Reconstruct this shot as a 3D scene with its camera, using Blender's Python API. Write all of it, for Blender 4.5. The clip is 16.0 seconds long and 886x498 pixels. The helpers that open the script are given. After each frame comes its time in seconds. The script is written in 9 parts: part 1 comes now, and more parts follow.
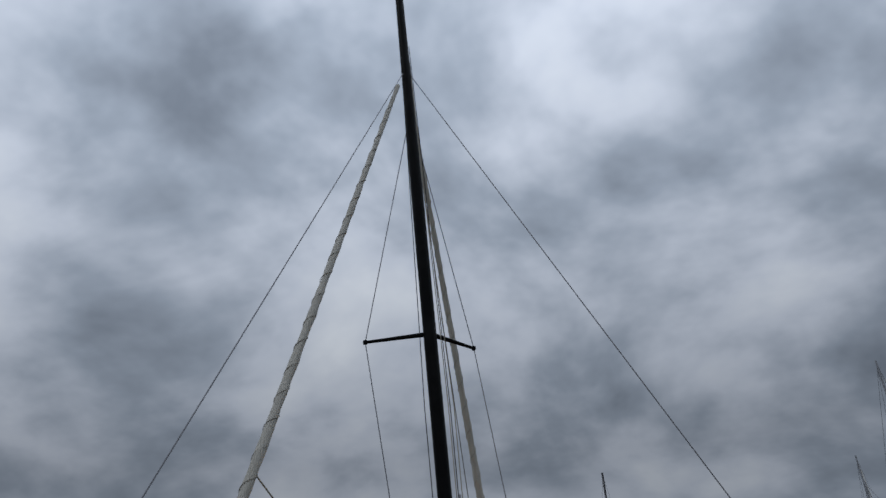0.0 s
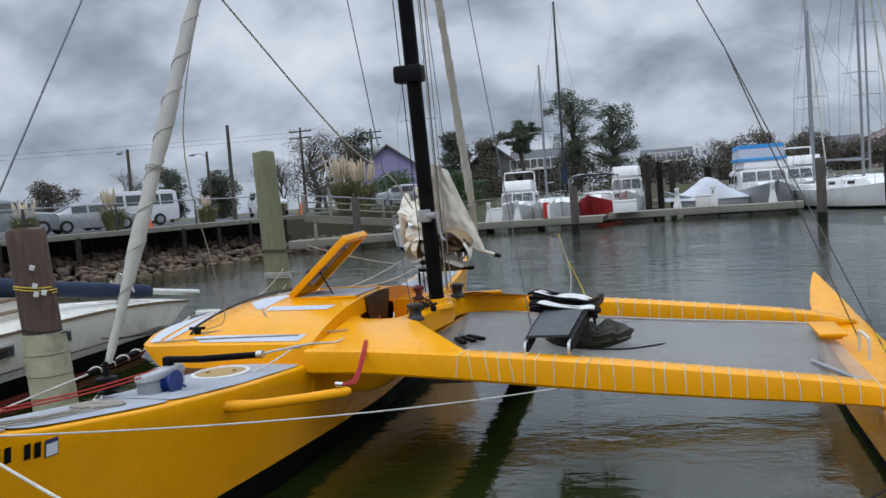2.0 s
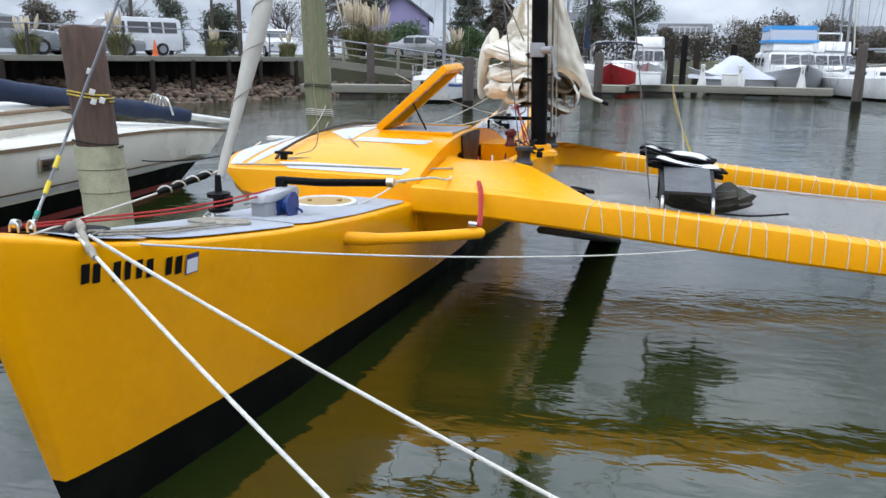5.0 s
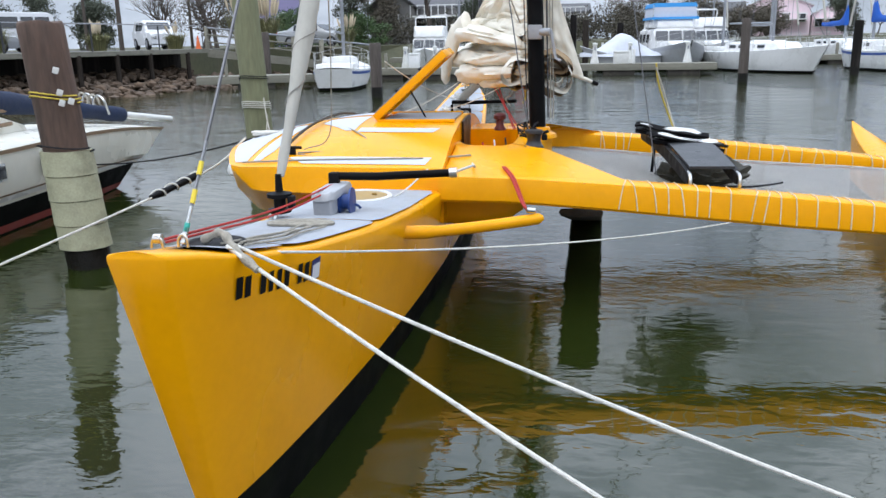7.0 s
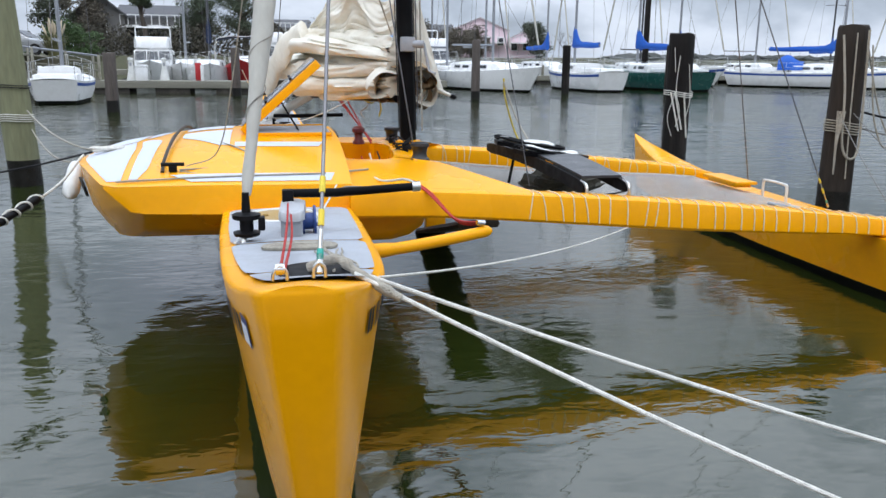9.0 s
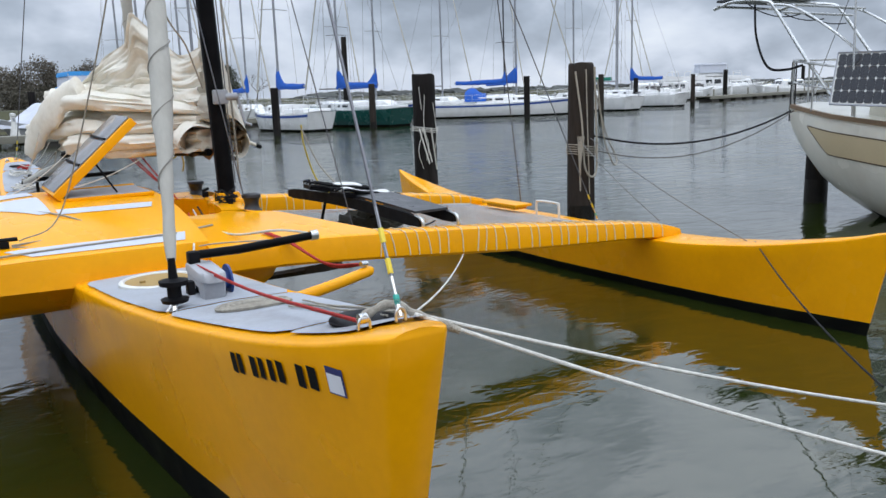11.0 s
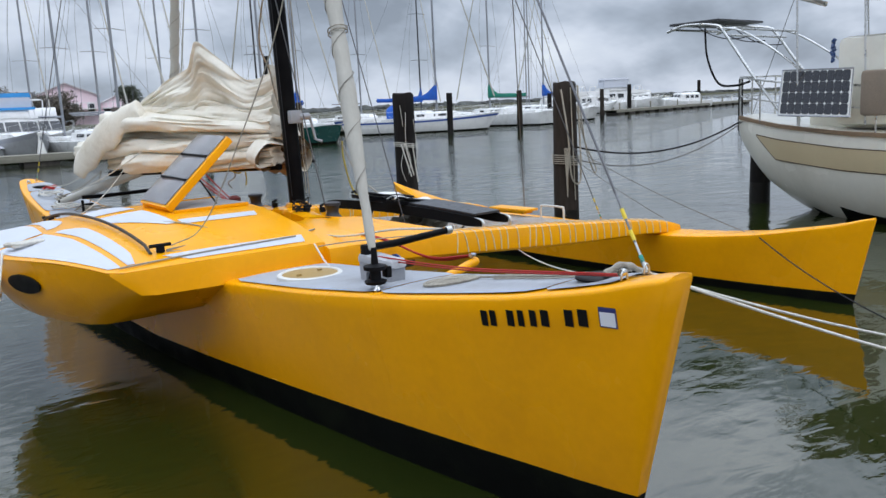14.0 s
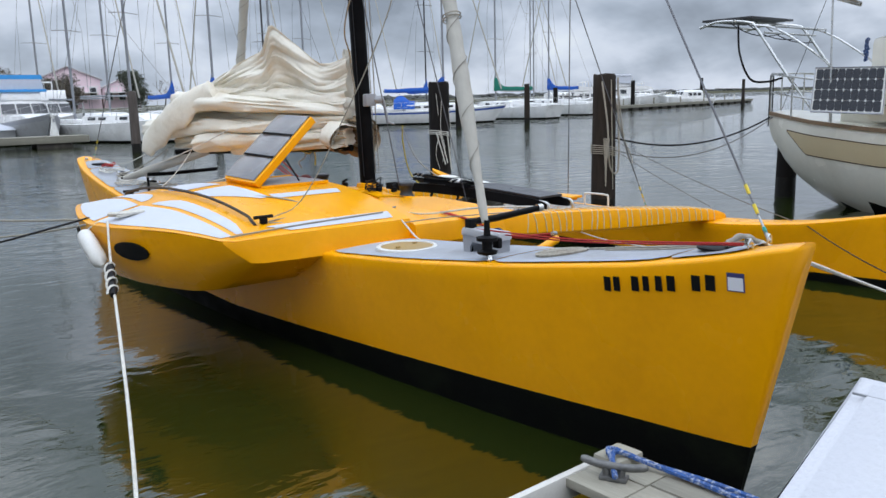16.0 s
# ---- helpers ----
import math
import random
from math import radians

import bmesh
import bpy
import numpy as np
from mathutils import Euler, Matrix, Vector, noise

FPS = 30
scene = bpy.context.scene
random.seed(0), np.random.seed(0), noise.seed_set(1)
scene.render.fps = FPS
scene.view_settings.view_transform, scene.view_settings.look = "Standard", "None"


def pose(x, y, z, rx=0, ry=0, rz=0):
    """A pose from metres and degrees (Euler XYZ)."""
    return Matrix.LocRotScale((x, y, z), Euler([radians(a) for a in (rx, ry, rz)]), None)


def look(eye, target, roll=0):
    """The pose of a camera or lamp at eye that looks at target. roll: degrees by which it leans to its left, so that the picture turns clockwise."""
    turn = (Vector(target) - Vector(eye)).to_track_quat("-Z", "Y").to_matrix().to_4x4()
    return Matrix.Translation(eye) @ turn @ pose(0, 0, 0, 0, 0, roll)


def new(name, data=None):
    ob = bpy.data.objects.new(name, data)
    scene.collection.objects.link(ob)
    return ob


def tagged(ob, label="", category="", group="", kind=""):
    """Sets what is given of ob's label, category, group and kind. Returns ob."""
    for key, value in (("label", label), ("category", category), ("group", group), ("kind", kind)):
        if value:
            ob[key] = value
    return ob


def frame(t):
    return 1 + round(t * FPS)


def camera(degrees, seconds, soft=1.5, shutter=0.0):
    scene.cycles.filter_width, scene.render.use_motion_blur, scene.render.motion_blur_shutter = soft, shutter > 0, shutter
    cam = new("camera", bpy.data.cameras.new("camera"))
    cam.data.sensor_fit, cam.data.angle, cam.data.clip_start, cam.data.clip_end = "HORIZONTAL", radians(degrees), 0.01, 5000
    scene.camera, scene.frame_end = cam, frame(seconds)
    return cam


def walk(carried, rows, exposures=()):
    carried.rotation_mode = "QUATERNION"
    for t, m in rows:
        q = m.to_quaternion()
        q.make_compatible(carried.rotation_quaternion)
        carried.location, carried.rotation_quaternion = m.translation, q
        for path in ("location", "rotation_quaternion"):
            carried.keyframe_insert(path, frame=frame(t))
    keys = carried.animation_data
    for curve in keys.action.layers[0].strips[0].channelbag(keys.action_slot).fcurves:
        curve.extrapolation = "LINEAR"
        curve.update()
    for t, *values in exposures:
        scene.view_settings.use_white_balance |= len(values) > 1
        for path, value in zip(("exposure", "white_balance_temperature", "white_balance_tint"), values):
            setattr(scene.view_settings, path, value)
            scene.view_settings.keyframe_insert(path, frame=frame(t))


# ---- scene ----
PATH = [
    (0, (3.333, -2.626, 2.079), (2.81, -0.95, 3.036), -4.1),
    (0.5, (3.247, -2.492, 2.118), (2.719, -0.704, 2.841), -4.6),
    (1, (3.218, -2.457, 2.085), (2.684, -0.573, 2.49), -5.1),
    (1.5, (3.164, -2.363, 2.054), (2.608, -0.443, 2.124), -4.5),
    (2, (3.104, -2.349, 1.983), (2.55, -0.431, 1.856), -4.3),
    (2.5, (3.035, -2.332, 1.923), (2.487, -0.427, 1.658), -3.4),
    (3, (2.93, -2.322, 1.887), (2.389, -0.426, 1.547), -1.7),
    (3.5, (2.788, -2.254, 1.842), (2.24, -0.374, 1.433), -1.4),
    (4, (2.65, -2.108, 1.807), (2.09, -0.238, 1.372), -1.1),
    (4.5, (2.435, -2.05, 1.789), (1.857, -0.191, 1.33), -0.8),
    (4.7, (2.278, -2.035, 1.774), (1.712, -0.172, 1.317), -0.0),
    (6.8, (1.206, -2.111, 1.783), (0.934, -0.191, 1.295), -1.3),
    (7, (1.114, -2.126, 1.776), (0.854, -0.206, 1.281), -1.1),
    (7.5, (0.695, -1.937, 1.728), (0.467, -0.009, 1.245), -2.6),
    (8, (0.396, -1.938, 1.763), (0.226, -0.009, 1.265), -1.4),
    (8.2, (0.301, -1.904, 1.734), (0.294, 0.033, 1.236), -1.3),
    (10.3, (-0.809, -1.896, 1.816), (-0.141, -0.05, 1.434), 1.0),
    (10.5, (-0.895, -1.892, 1.83), (-0.142, -0.079, 1.447), -0.0),
    (11, (-1.101, -1.752, 1.804), (-0.03, -0.106, 1.427), -2.0),
    (11.5, (-1.34, -1.704, 1.822), (-0.221, -0.098, 1.415), -1.6),
    (12, (-1.653, -1.769, 1.842), (-0.448, -0.236, 1.399), -1.2),
    (12.5, (-1.958, -1.751, 1.836), (-0.74, -0.222, 1.411), -2.2),
    (13, (-2.189, -1.707, 1.869), (-0.95, -0.176, 1.523), -1.6),
    (13.5, (-2.431, -1.791, 1.878), (-1.187, -0.263, 1.536), -2.9),
    (14, (-2.604, -1.734, 1.866), (-1.349, -0.216, 1.519), -2.8),
    (14.5, (-2.773, -1.685, 1.886), (-1.511, -0.174, 1.535), -2.2),
    (15, (-3.005, -1.743, 1.848), (-1.739, -0.235, 1.494), -1.5),
    (15.5, (-3.17, -1.689, 1.828), (-1.904, -0.183, 1.469), -1.0),
    (16, (-3.296, -1.576, 1.833), (-2.035, -0.068, 1.468), -1.5),
]
EXPOSURES = [(0.0, -1.6), (1.0, -1.42), (1.5, -1.0), (2.0, -0.48), (2.5, -0.14), (3.0, -0.02), (4.0, 0.05), (8.0, 0.12), (10.3, -0.15), (16.0, -0.22)]
cam = camera(57.1, 16.0)
walk(cam, [(t, look(eye, target, roll)) for t, eye, target, roll in PATH], EXPOSURES)

# ---- world and light ----
SUN_EL, SUN_AZ = 48.0, 200.0


def build_world():
    world = bpy.data.worlds.new("overcast_sky")
    scene.world = world
    world.use_nodes = True
    nt = world.node_tree
    N, L = nt.nodes, nt.links
    N.clear()
    out, bg = N.new("ShaderNodeOutputWorld"), N.new("ShaderNodeBackground")
    sky = N.new("ShaderNodeTexSky")
    sky.sky_type, sky.sun_disc = "NISHITA", False
    sky.sun_elevation, sky.sun_rotation = radians(SUN_EL), radians(SUN_AZ)
    tc, sep = N.new("ShaderNodeTexCoord"), N.new("ShaderNodeSeparateXYZ")
    L.new(tc.outputs["Generated"], sep.inputs[0])
    # clouds lie on a flat layer: direction divided by its height
    zc = N.new("ShaderNodeMath"); zc.operation = "MAXIMUM"; zc.inputs[1].default_value = 0.0
    L.new(sep.outputs["Z"], zc.inputs[0])
    add = N.new("ShaderNodeMath"); add.operation = "ADD"; add.inputs[1].default_value = 0.50
    L.new(zc.outputs[0], add.inputs[0])
    px, py = N.new("ShaderNodeMath"), N.new("ShaderNodeMath")
    px.operation = py.operation = "DIVIDE"
    L.new(sep.outputs["X"], px.inputs[0]); L.new(add.outputs[0], px.inputs[1])
    L.new(sep.outputs["Y"], py.inputs[0]); L.new(add.outputs[0], py.inputs[1])
    comb = N.new("ShaderNodeCombineXYZ")
    L.new(px.outputs[0], comb.inputs[0]); L.new(py.outputs[0], comb.inputs[1])
    big, small = N.new("ShaderNodeTexNoise"), N.new("ShaderNodeTexNoise")
    big.inputs["Scale"].default_value, big.inputs["Detail"].default_value = 2.7, 5.0
    big.inputs["Roughness"].default_value, big.inputs["Distortion"].default_value = 0.52, 0.15
    small.inputs["Scale"].default_value, small.inputs["Detail"].default_value = 6.5, 6.0
    small.inputs["Roughness"].default_value = 0.5
    L.new(comb.outputs[0], big.inputs["Vector"]); L.new(comb.outputs[0], small.inputs["Vector"])
    mixn = N.new("ShaderNodeMix"); mixn.data_type = "FLOAT"; mixn.inputs["Factor"].default_value = 0.16
    L.new(big.outputs["Fac"], mixn.inputs["A"]); L.new(small.outputs["Fac"], mixn.inputs["B"])
    ramp = N.new("ShaderNodeValToRGB")
    cr = ramp.color_ramp
    cr.elements[0].position, cr.elements[0].color = 0.36, (0.27, 0.32, 0.40, 1)
    cr.elements[1].position, cr.elements[1].color = 0.68, (1.12, 1.20, 1.31, 1)
    for pos, col in ((0.45, (0.475, 0.555, 0.68, 1)), (0.54, (0.80, 0.885, 1.04, 1))):
        e = cr.elements.new(pos); e.color = col
    L.new(mixn.outputs["Result"], ramp.inputs["Fac"])
    # brighter, hazier band low down
    low = N.new("ShaderNodeMapRange")
    low.inputs["From Min"].default_value, low.inputs["From Max"].default_value = 0.0, 0.24
    low.inputs["To Min"].default_value, low.inputs["To Max"].default_value = 0.34, 0.0
    L.new(sep.outputs["Z"], low.inputs["Value"])
    haze = N.new("ShaderNodeMix"); haze.data_type = "RGBA"
    haze.inputs["B"].default_value = (0.62, 0.71, 0.87, 1)
    L.new(low.outputs["Result"], haze.inputs["Factor"]); L.new(ramp.outputs["Color"], haze.inputs["A"])
    scale = N.new("ShaderNodeMix"); scale.data_type = "RGBA"; scale.blend_type = "MULTIPLY"
    scale.inputs["Factor"].default_value = 1.0
    scale.inputs["B"].default_value = (0.10, 0.10, 0.10, 1)
    L.new(sky.outputs["Color"], scale.inputs["A"])
    fin = N.new("ShaderNodeMix"); fin.data_type = "RGBA"; fin.inputs["Factor"].default_value = 0.94
    L.new(scale.outputs["Result"], fin.inputs["A"]); L.new(haze.outputs["Result"], fin.inputs["B"])
    L.new(fin.outputs["Result"], bg.inputs["Color"])
    # an overcast sky is brightest overhead
    zen = N.new("ShaderNodeMapRange")
    zen.inputs["From Min"].default_value, zen.inputs["From Max"].default_value = 0.24, 0.90
    zen.inputs["To Min"].default_value, zen.inputs["To Max"].default_value = 0.97, 3.3
    L.new(sep.outputs["Z"], zen.inputs["Value"])
    L.new(zen.outputs["Result"], bg.inputs["Strength"])
    L.new(bg.outputs[0], out.inputs["Surface"])


build_world()
sun_data = bpy.data.lights.new("sun", "SUN")
sun_data.energy, sun_data.angle, sun_data.color = 0.7, radians(25), (1.0, 0.96, 0.9)
sun = new("sun", sun_data)
_a, _e = radians(SUN_AZ), radians(SUN_EL)
_d = Vector((math.sin(_a) * math.cos(_e), math.cos(_a) * math.cos(_e), math.sin(_e)))
sun.matrix_world = look(_d * 60, (0, 0, 0))


# ---- materials ----
def mat(name, col, rough=0.5, metal=0.0, var=0.15, scale=5.0, fine=60.0, bump=0.0, bump_scale=80.0,
        stain=None, stain_amount=0.35, stain_scale=3.0, stretch=(1, 1, 1), coat=0.0, per_object=0.0, island=0.0, spec=0.5):
    """A surface with two scales of variation, optional stains of another colour, and fine relief."""
    m = bpy.data.materials.new(name)
    m.use_nodes = True
    nt = m.node_tree
    N, L = nt.nodes, nt.links
    b = N["Principled BSDF"]
    b.inputs["Metallic"].default_value = metal
    b.inputs["Coat Weight"].default_value = coat
    b.inputs["Coat Roughness"].default_value = 0.08
    b.inputs["Specular IOR Level"].default_value = spec
    tc, mp = N.new("ShaderNodeTexCoord"), N.new("ShaderNodeMapping")
    mp.inputs["Scale"].default_value = stretch
    L.new(tc.outputs["Object"], mp.inputs["Vector"])
    n1, n2 = N.new("ShaderNodeTexNoise"), N.new("ShaderNodeTexNoise")
    n1.inputs["Scale"].default_value, n1.inputs["Detail"].default_value = scale, 4.0
    n2.inputs["Scale"].default_value, n2.inputs["Detail"].default_value = fine, 3.0
    L.new(mp.outputs[0], n1.inputs["Vector"]); L.new(mp.outputs[0], n2.inputs["Vector"])
    av = N.new("ShaderNodeMix"); av.data_type = "FLOAT"; av.inputs["Factor"].default_value = 0.4
    L.new(n1.outputs["Fac"], av.inputs["A"]); L.new(n2.outputs["Fac"], av.inputs["B"])
    mr = N.new("ShaderNodeMapRange")
    mr.inputs["From Min"].default_value, mr.inputs["From Max"].default_value = 0.3, 0.7
    mr.inputs["To Min"].default_value, mr.inputs["To Max"].default_value = 1 - var, 1 + var * 0.6
    L.new(av.outputs["Result"], mr.inputs["Value"])
    val = mr.outputs["Result"]
    if per_object or island:
        src = N.new("ShaderNodeObjectInfo").outputs["Random"] if per_object else N.new("ShaderNodeNewGeometry").outputs["Random Per Island"]
        amount = per_object or island
        rr = N.new("ShaderNodeMapRange")
        rr.inputs["To Min"].default_value, rr.inputs["To Max"].default_value = 1 - amount, 1 + amount
        L.new(src, rr.inputs["Value"])
        mul = N.new("ShaderNodeMath"); mul.operation = "MULTIPLY"
        L.new(val, mul.inputs[0]); L.new(rr.outputs["Result"], mul.inputs[1])
        val = mul.outputs[0]
    base = N.new("ShaderNodeMix"); base.data_type = "RGBA"; base.blend_type = "MULTIPLY"
    base.inputs["Factor"].default_value = 1.0
    base.inputs["A"].default_value = (*col, 1)
    L.new(val, base.inputs["B"])
    colour = base.outputs["Result"]
    if stain:
        ns = N.new("ShaderNodeTexNoise")
        ns.inputs["Scale"].default_value, ns.inputs["Detail"].default_value = stain_scale, 6.0
        ns.inputs["Roughness"].default_value = 0.62
        L.new(mp.outputs[0], ns.inputs["Vector"])
        sr = N.new("ShaderNodeMapRange")
        sr.inputs["From Min"].default_value, sr.inputs["From Max"].default_value = 0.5, 0.68
        sr.inputs["To Max"].default_value = stain_amount
        L.new(ns.outputs["Fac"], sr.inputs["Value"])
        sm = N.new("ShaderNodeMix"); sm.data_type = "RGBA"
        sm.inputs["B"].default_value = (*stain, 1)
        L.new(sr.outputs["Result"], sm.inputs["Factor"]); L.new(colour, sm.inputs["A"])
        colour = sm.outputs["Result"]
    L.new(colour, b.inputs["Base Color"])
    rm = N.new("ShaderNodeMapRange")
    rm.inputs["From Min"].default_value, rm.inputs["From Max"].default_value = 0.3, 0.7
    rm.inputs["To Min"].default_value, rm.inputs["To Max"].default_value = rough * 0.8, min(1.0, rough * 1.25)
    L.new(n1.outputs["Fac"], rm.inputs["Value"]); L.new(rm.outputs["Result"], b.inputs["Roughness"])
    if bump:
        nb, bp = N.new("ShaderNodeTexNoise"), N.new("ShaderNodeBump")
        nb.inputs["Scale"].default_value, nb.inputs["Detail"].default_value = bump_scale, 4.0
        L.new(mp.outputs[0], nb.inputs["Vector"])
        bp.inputs["Strength"].default_value, bp.inputs["Distance"].default_value = min(1.0, bump), 0.01
        L.new(nb.outputs["Fac"], bp.inputs["Height"]); L.new(bp.outputs[0], b.inputs["Normal"])
    return m


def water_material():
    m = bpy.data.materials.new("harbour_water")
    m.use_nodes = True
    N, L = m.node_tree.nodes, m.node_tree.links
    b = N["Principled BSDF"]
    tc = N.new("ShaderNodeTexCoord")
    b.inputs["Roughness"].default_value, b.inputs["IOR"].default_value = 0.012, 1.85
    murk = N.new("ShaderNodeTexNoise"); murk.inputs["Scale"].default_value = 0.25
    L.new(tc.outputs["Object"], murk.inputs["Vector"])
    r = N.new("ShaderNodeValToRGB")
    r.color_ramp.elements[0].color, r.color_ramp.elements[1].color = (0.0125, 0.0185, 0.0030, 1), (0.0180, 0.0255, 0.0045, 1)
    L.new(murk.outputs["Fac"], r.inputs["Fac"]); L.new(r.outputs["Color"], b.inputs["Base Color"])
    heights = []
    for scale, stretch, rot in ((1.1, (1, 1.6, 1), 25), (3.4, (1, 1.9, 1), 8), (10.0, (1, 2.2, 1), -14), (31.0, (1, 1.7, 1), 18)):
        mp, n = N.new("ShaderNodeMapping"), N.new("ShaderNodeTexNoise")
        mp.inputs["Scale"].default_value, mp.inputs["Rotation"].default_value = stretch, (0, 0, radians(rot))
        n.inputs["Scale"].default_value, n.inputs["Detail"].default_value, n.inputs["Distortion"].default_value = scale, 2.0, 0.5
        L.new(tc.outputs["Object"], mp.inputs["Vector"]); L.new(mp.outputs[0], n.inputs["Vector"])
        heights.append(n.outputs["Fac"])
    # patches of wind ripple between calmer patches
    gust = N.new("ShaderNodeTexNoise"); gust.inputs["Scale"].default_value = 0.22; gust.inputs["Detail"].default_value = 3.0
    L.new(tc.outputs["Object"], gust.inputs["Vector"])
    gr = N.new("ShaderNodeMapRange")
    gr.inputs["From Min"].default_value, gr.inputs["From Max"].default_value = 0.42, 0.62
    gr.inputs["To Min"].default_value, gr.inputs["To Max"].default_value = 0.02, 0.30
    L.new(gust.outputs["Fac"], gr.inputs["Value"])
    total = heights[0]
    for h, w in ((heights[1], 0.34), (heights[2], None), (heights[3], 0.022)):
        mul = N.new("ShaderNodeMath"); mul.operation = "MULTIPLY"
        L.new(h, mul.inputs[0])
        if w is None:
            L.new(gr.outputs["Result"], mul.inputs[1])
        else:
            mul.inputs[1].default_value = w
        ad = N.new("ShaderNodeMath"); ad.operation = "ADD"
        L.new(total, ad.inputs[0]); L.new(mul.outputs[0], ad.inputs[1])
        total = ad.outputs[0]
    # sheltered, glassier water round the hulls; more ripple on the open harbour
    away, reach, open_water = N.new("ShaderNodeVectorMath"), N.new("ShaderNodeMapRange"), N.new("ShaderNodeMath")
    away.operation, open_water.operation = "DISTANCE", "MULTIPLY"
    away.inputs[1].default_value = (1.0, 3.0, 0.0)
    reach.inputs["From Min"].default_value, reach.inputs["From Max"].default_value = 5.0, 16.0
    reach.inputs["To Min"].default_value, reach.inputs["To Max"].default_value = 0.9, 3.0
    L.new(tc.outputs["Object"], away.inputs[0]); L.new(away.outputs["Value"], reach.inputs["Value"])
    L.new(total, open_water.inputs[0]); L.new(reach.outputs["Result"], open_water.inputs[1])
    total = open_water.outputs[0]
    bp = N.new("ShaderNodeBump")
    bp.inputs["Strength"].default_value, bp.inputs["Distance"].default_value = 1.0, 0.0125
    L.new(total, bp.inputs["Height"]); L.new(bp.outputs[0], b.inputs["Normal"])
    return m


def glass_material(name, tint=(0.05, 0.06, 0.07)):
    m = bpy.data.materials.new(name)
    m.use_nodes = True
    b = m.node_tree.nodes["Principled BSDF"]
    b.inputs["Base Color"].default_value = (*tint, 1)
    b.inputs["Roughness"].default_value = 0.06
    b.inputs["Specular IOR Level"].default_value = 0.8
    return m


YELLOW = mat("yellow_boat_paint", (0.85, 0.362, 0.0008), 0.25, var=0.06, scale=1.3, fine=25, bump=0.04, bump_scale=14, stain=(0.60, 0.235, 0.004), stain_amount=0.22, stain_scale=2.2, spec=0.22)
BLACK_BOTTOM = mat("black_bottom_paint", (0.005, 0.0055, 0.005), 0.6, var=0.35, scale=4, stain=(0.012, 0.015, 0.008), stain_amount=0.5, bump=0.2, spec=0.04)
NONSKID = mat("grey_nonskid", (0.36, 0.38, 0.41), 0.8, var=0.16, scale=7, bump=0.35, bump_scale=220, stain=(0.24, 0.23, 0.22), stain_amount=0.4)
PANEL_WHITE = mat("white_nonskid", (0.53, 0.555, 0.615), 0.7, var=0.08, scale=6, bump=0.25, bump_scale=240, stain=(0.55, 0.56, 0.55), stain_amount=0.3)
BLACK_MAST = mat("black_carbon", (0.006, 0.006, 0.0065), 0.36, var=0.3, scale=9, stain=(0.018, 0.018, 0.018), stain_amount=0.3, spec=0.04)
BLACK_GEAR = mat("black_plastic", (0.007, 0.007, 0.008), 0.5, var=0.3, scale=12, spec=0.10)
CHROME = mat("stainless_steel", (0.62, 0.62, 0.60), 0.28, metal=1.0, var=0.12)
WIRE = mat("steel_wire", (0.16, 0.16, 0.17), 0.4, metal=0.8, var=0.2)
SAILCLOTH = mat("weathered_sailcloth", (0.74, 0.70, 0.60), 0.85, var=0.10, scale=3, fine=40, bump=0.3, bump_scale=22, stain=(0.46, 0.37, 0.24), stain_amount=0.5, stain_scale=2.2)
SAILCLOTH_DARK = mat("brown_sail_hem", (0.30, 0.195, 0.10), 0.85, var=0.35, scale=8, stain=(0.40, 0.32, 0.2), stain_amount=0.5)
JIBCLOTH = mat("furled_sun_strip", (0.44, 0.425, 0.38), 0.8, var=0.12, scale=5, fine=50, bump=0.3, bump_scale=45, stain=(0.36, 0.33, 0.27), stain_amount=0.35, stain_scale=4, stretch=(1, 1, 0.35))
JIB_SEAM = mat("jib_cover_seam", (0.27, 0.255, 0.225), 0.85, var=0.25, scale=12)
ROPE_WHITE = mat("white_rope", (0.66, 0.64, 0.58), 0.85, var=0.2, scale=30, bump=0.8, bump_scale=160)
ROPE_GREY = mat("weathered_rope", (0.36, 0.33, 0.27), 0.9, var=0.3, scale=30, bump=0.8, bump_scale=160)
ROPE_DULL = mat("dull_grey_line", (0.15, 0.145, 0.135), 0.9, var=0.3, scale=30)
ROPE_RED = mat("red_line", (0.42, 0.025, 0.02), 0.8, var=0.25, scale=40, bump=0.6, bump_scale=200)
ROPE_BLACK = mat("black_rope", (0.02, 0.02, 0.022), 0.8, var=0.3, scale=40, bump=0.7, bump_scale=160, spec=0.2)
ROPE_BLUE = mat("blue_fleck_rope", (0.03, 0.09, 0.28), 0.85, var=0.5, scale=55, fine=180, bump=0.8, bump_scale=160, stain=(0.5, 0.52, 0.55), stain_amount=0.8, stain_scale=60)
ROPE_YELLOW = mat("yellow_rope", (0.60, 0.46, 0.06), 0.8, var=0.3, scale=40)
TRAMP_MESH = mat("grey_netting", (0.70, 0.69, 0.67), 0.9, var=0.14, scale=4, fine=180, bump=0.8, bump_scale=320, stretch=(1, 1, 1))
BROWN_BOARD = mat("dark_brown_board", (0.030, 0.019, 0.013), 0.45, var=0.3, scale=6, fine=40, bump=0.2, spec=0.25)
GREY_PLASTIC = mat("grey_plastic", (0.30, 0.31, 0.33), 0.5, var=0.12, scale=10)
WHITE_PLASTIC = mat("off_white_plastic", (0.66, 0.66, 0.63), 0.45, var=0.12, scale=8, stain=(0.45, 0.42, 0.36), stain_amount=0.35)
BLUE_PLASTIC = mat("blue_plastic", (0.012, 0.045, 0.19), 0.45, var=0.2, scale=14)
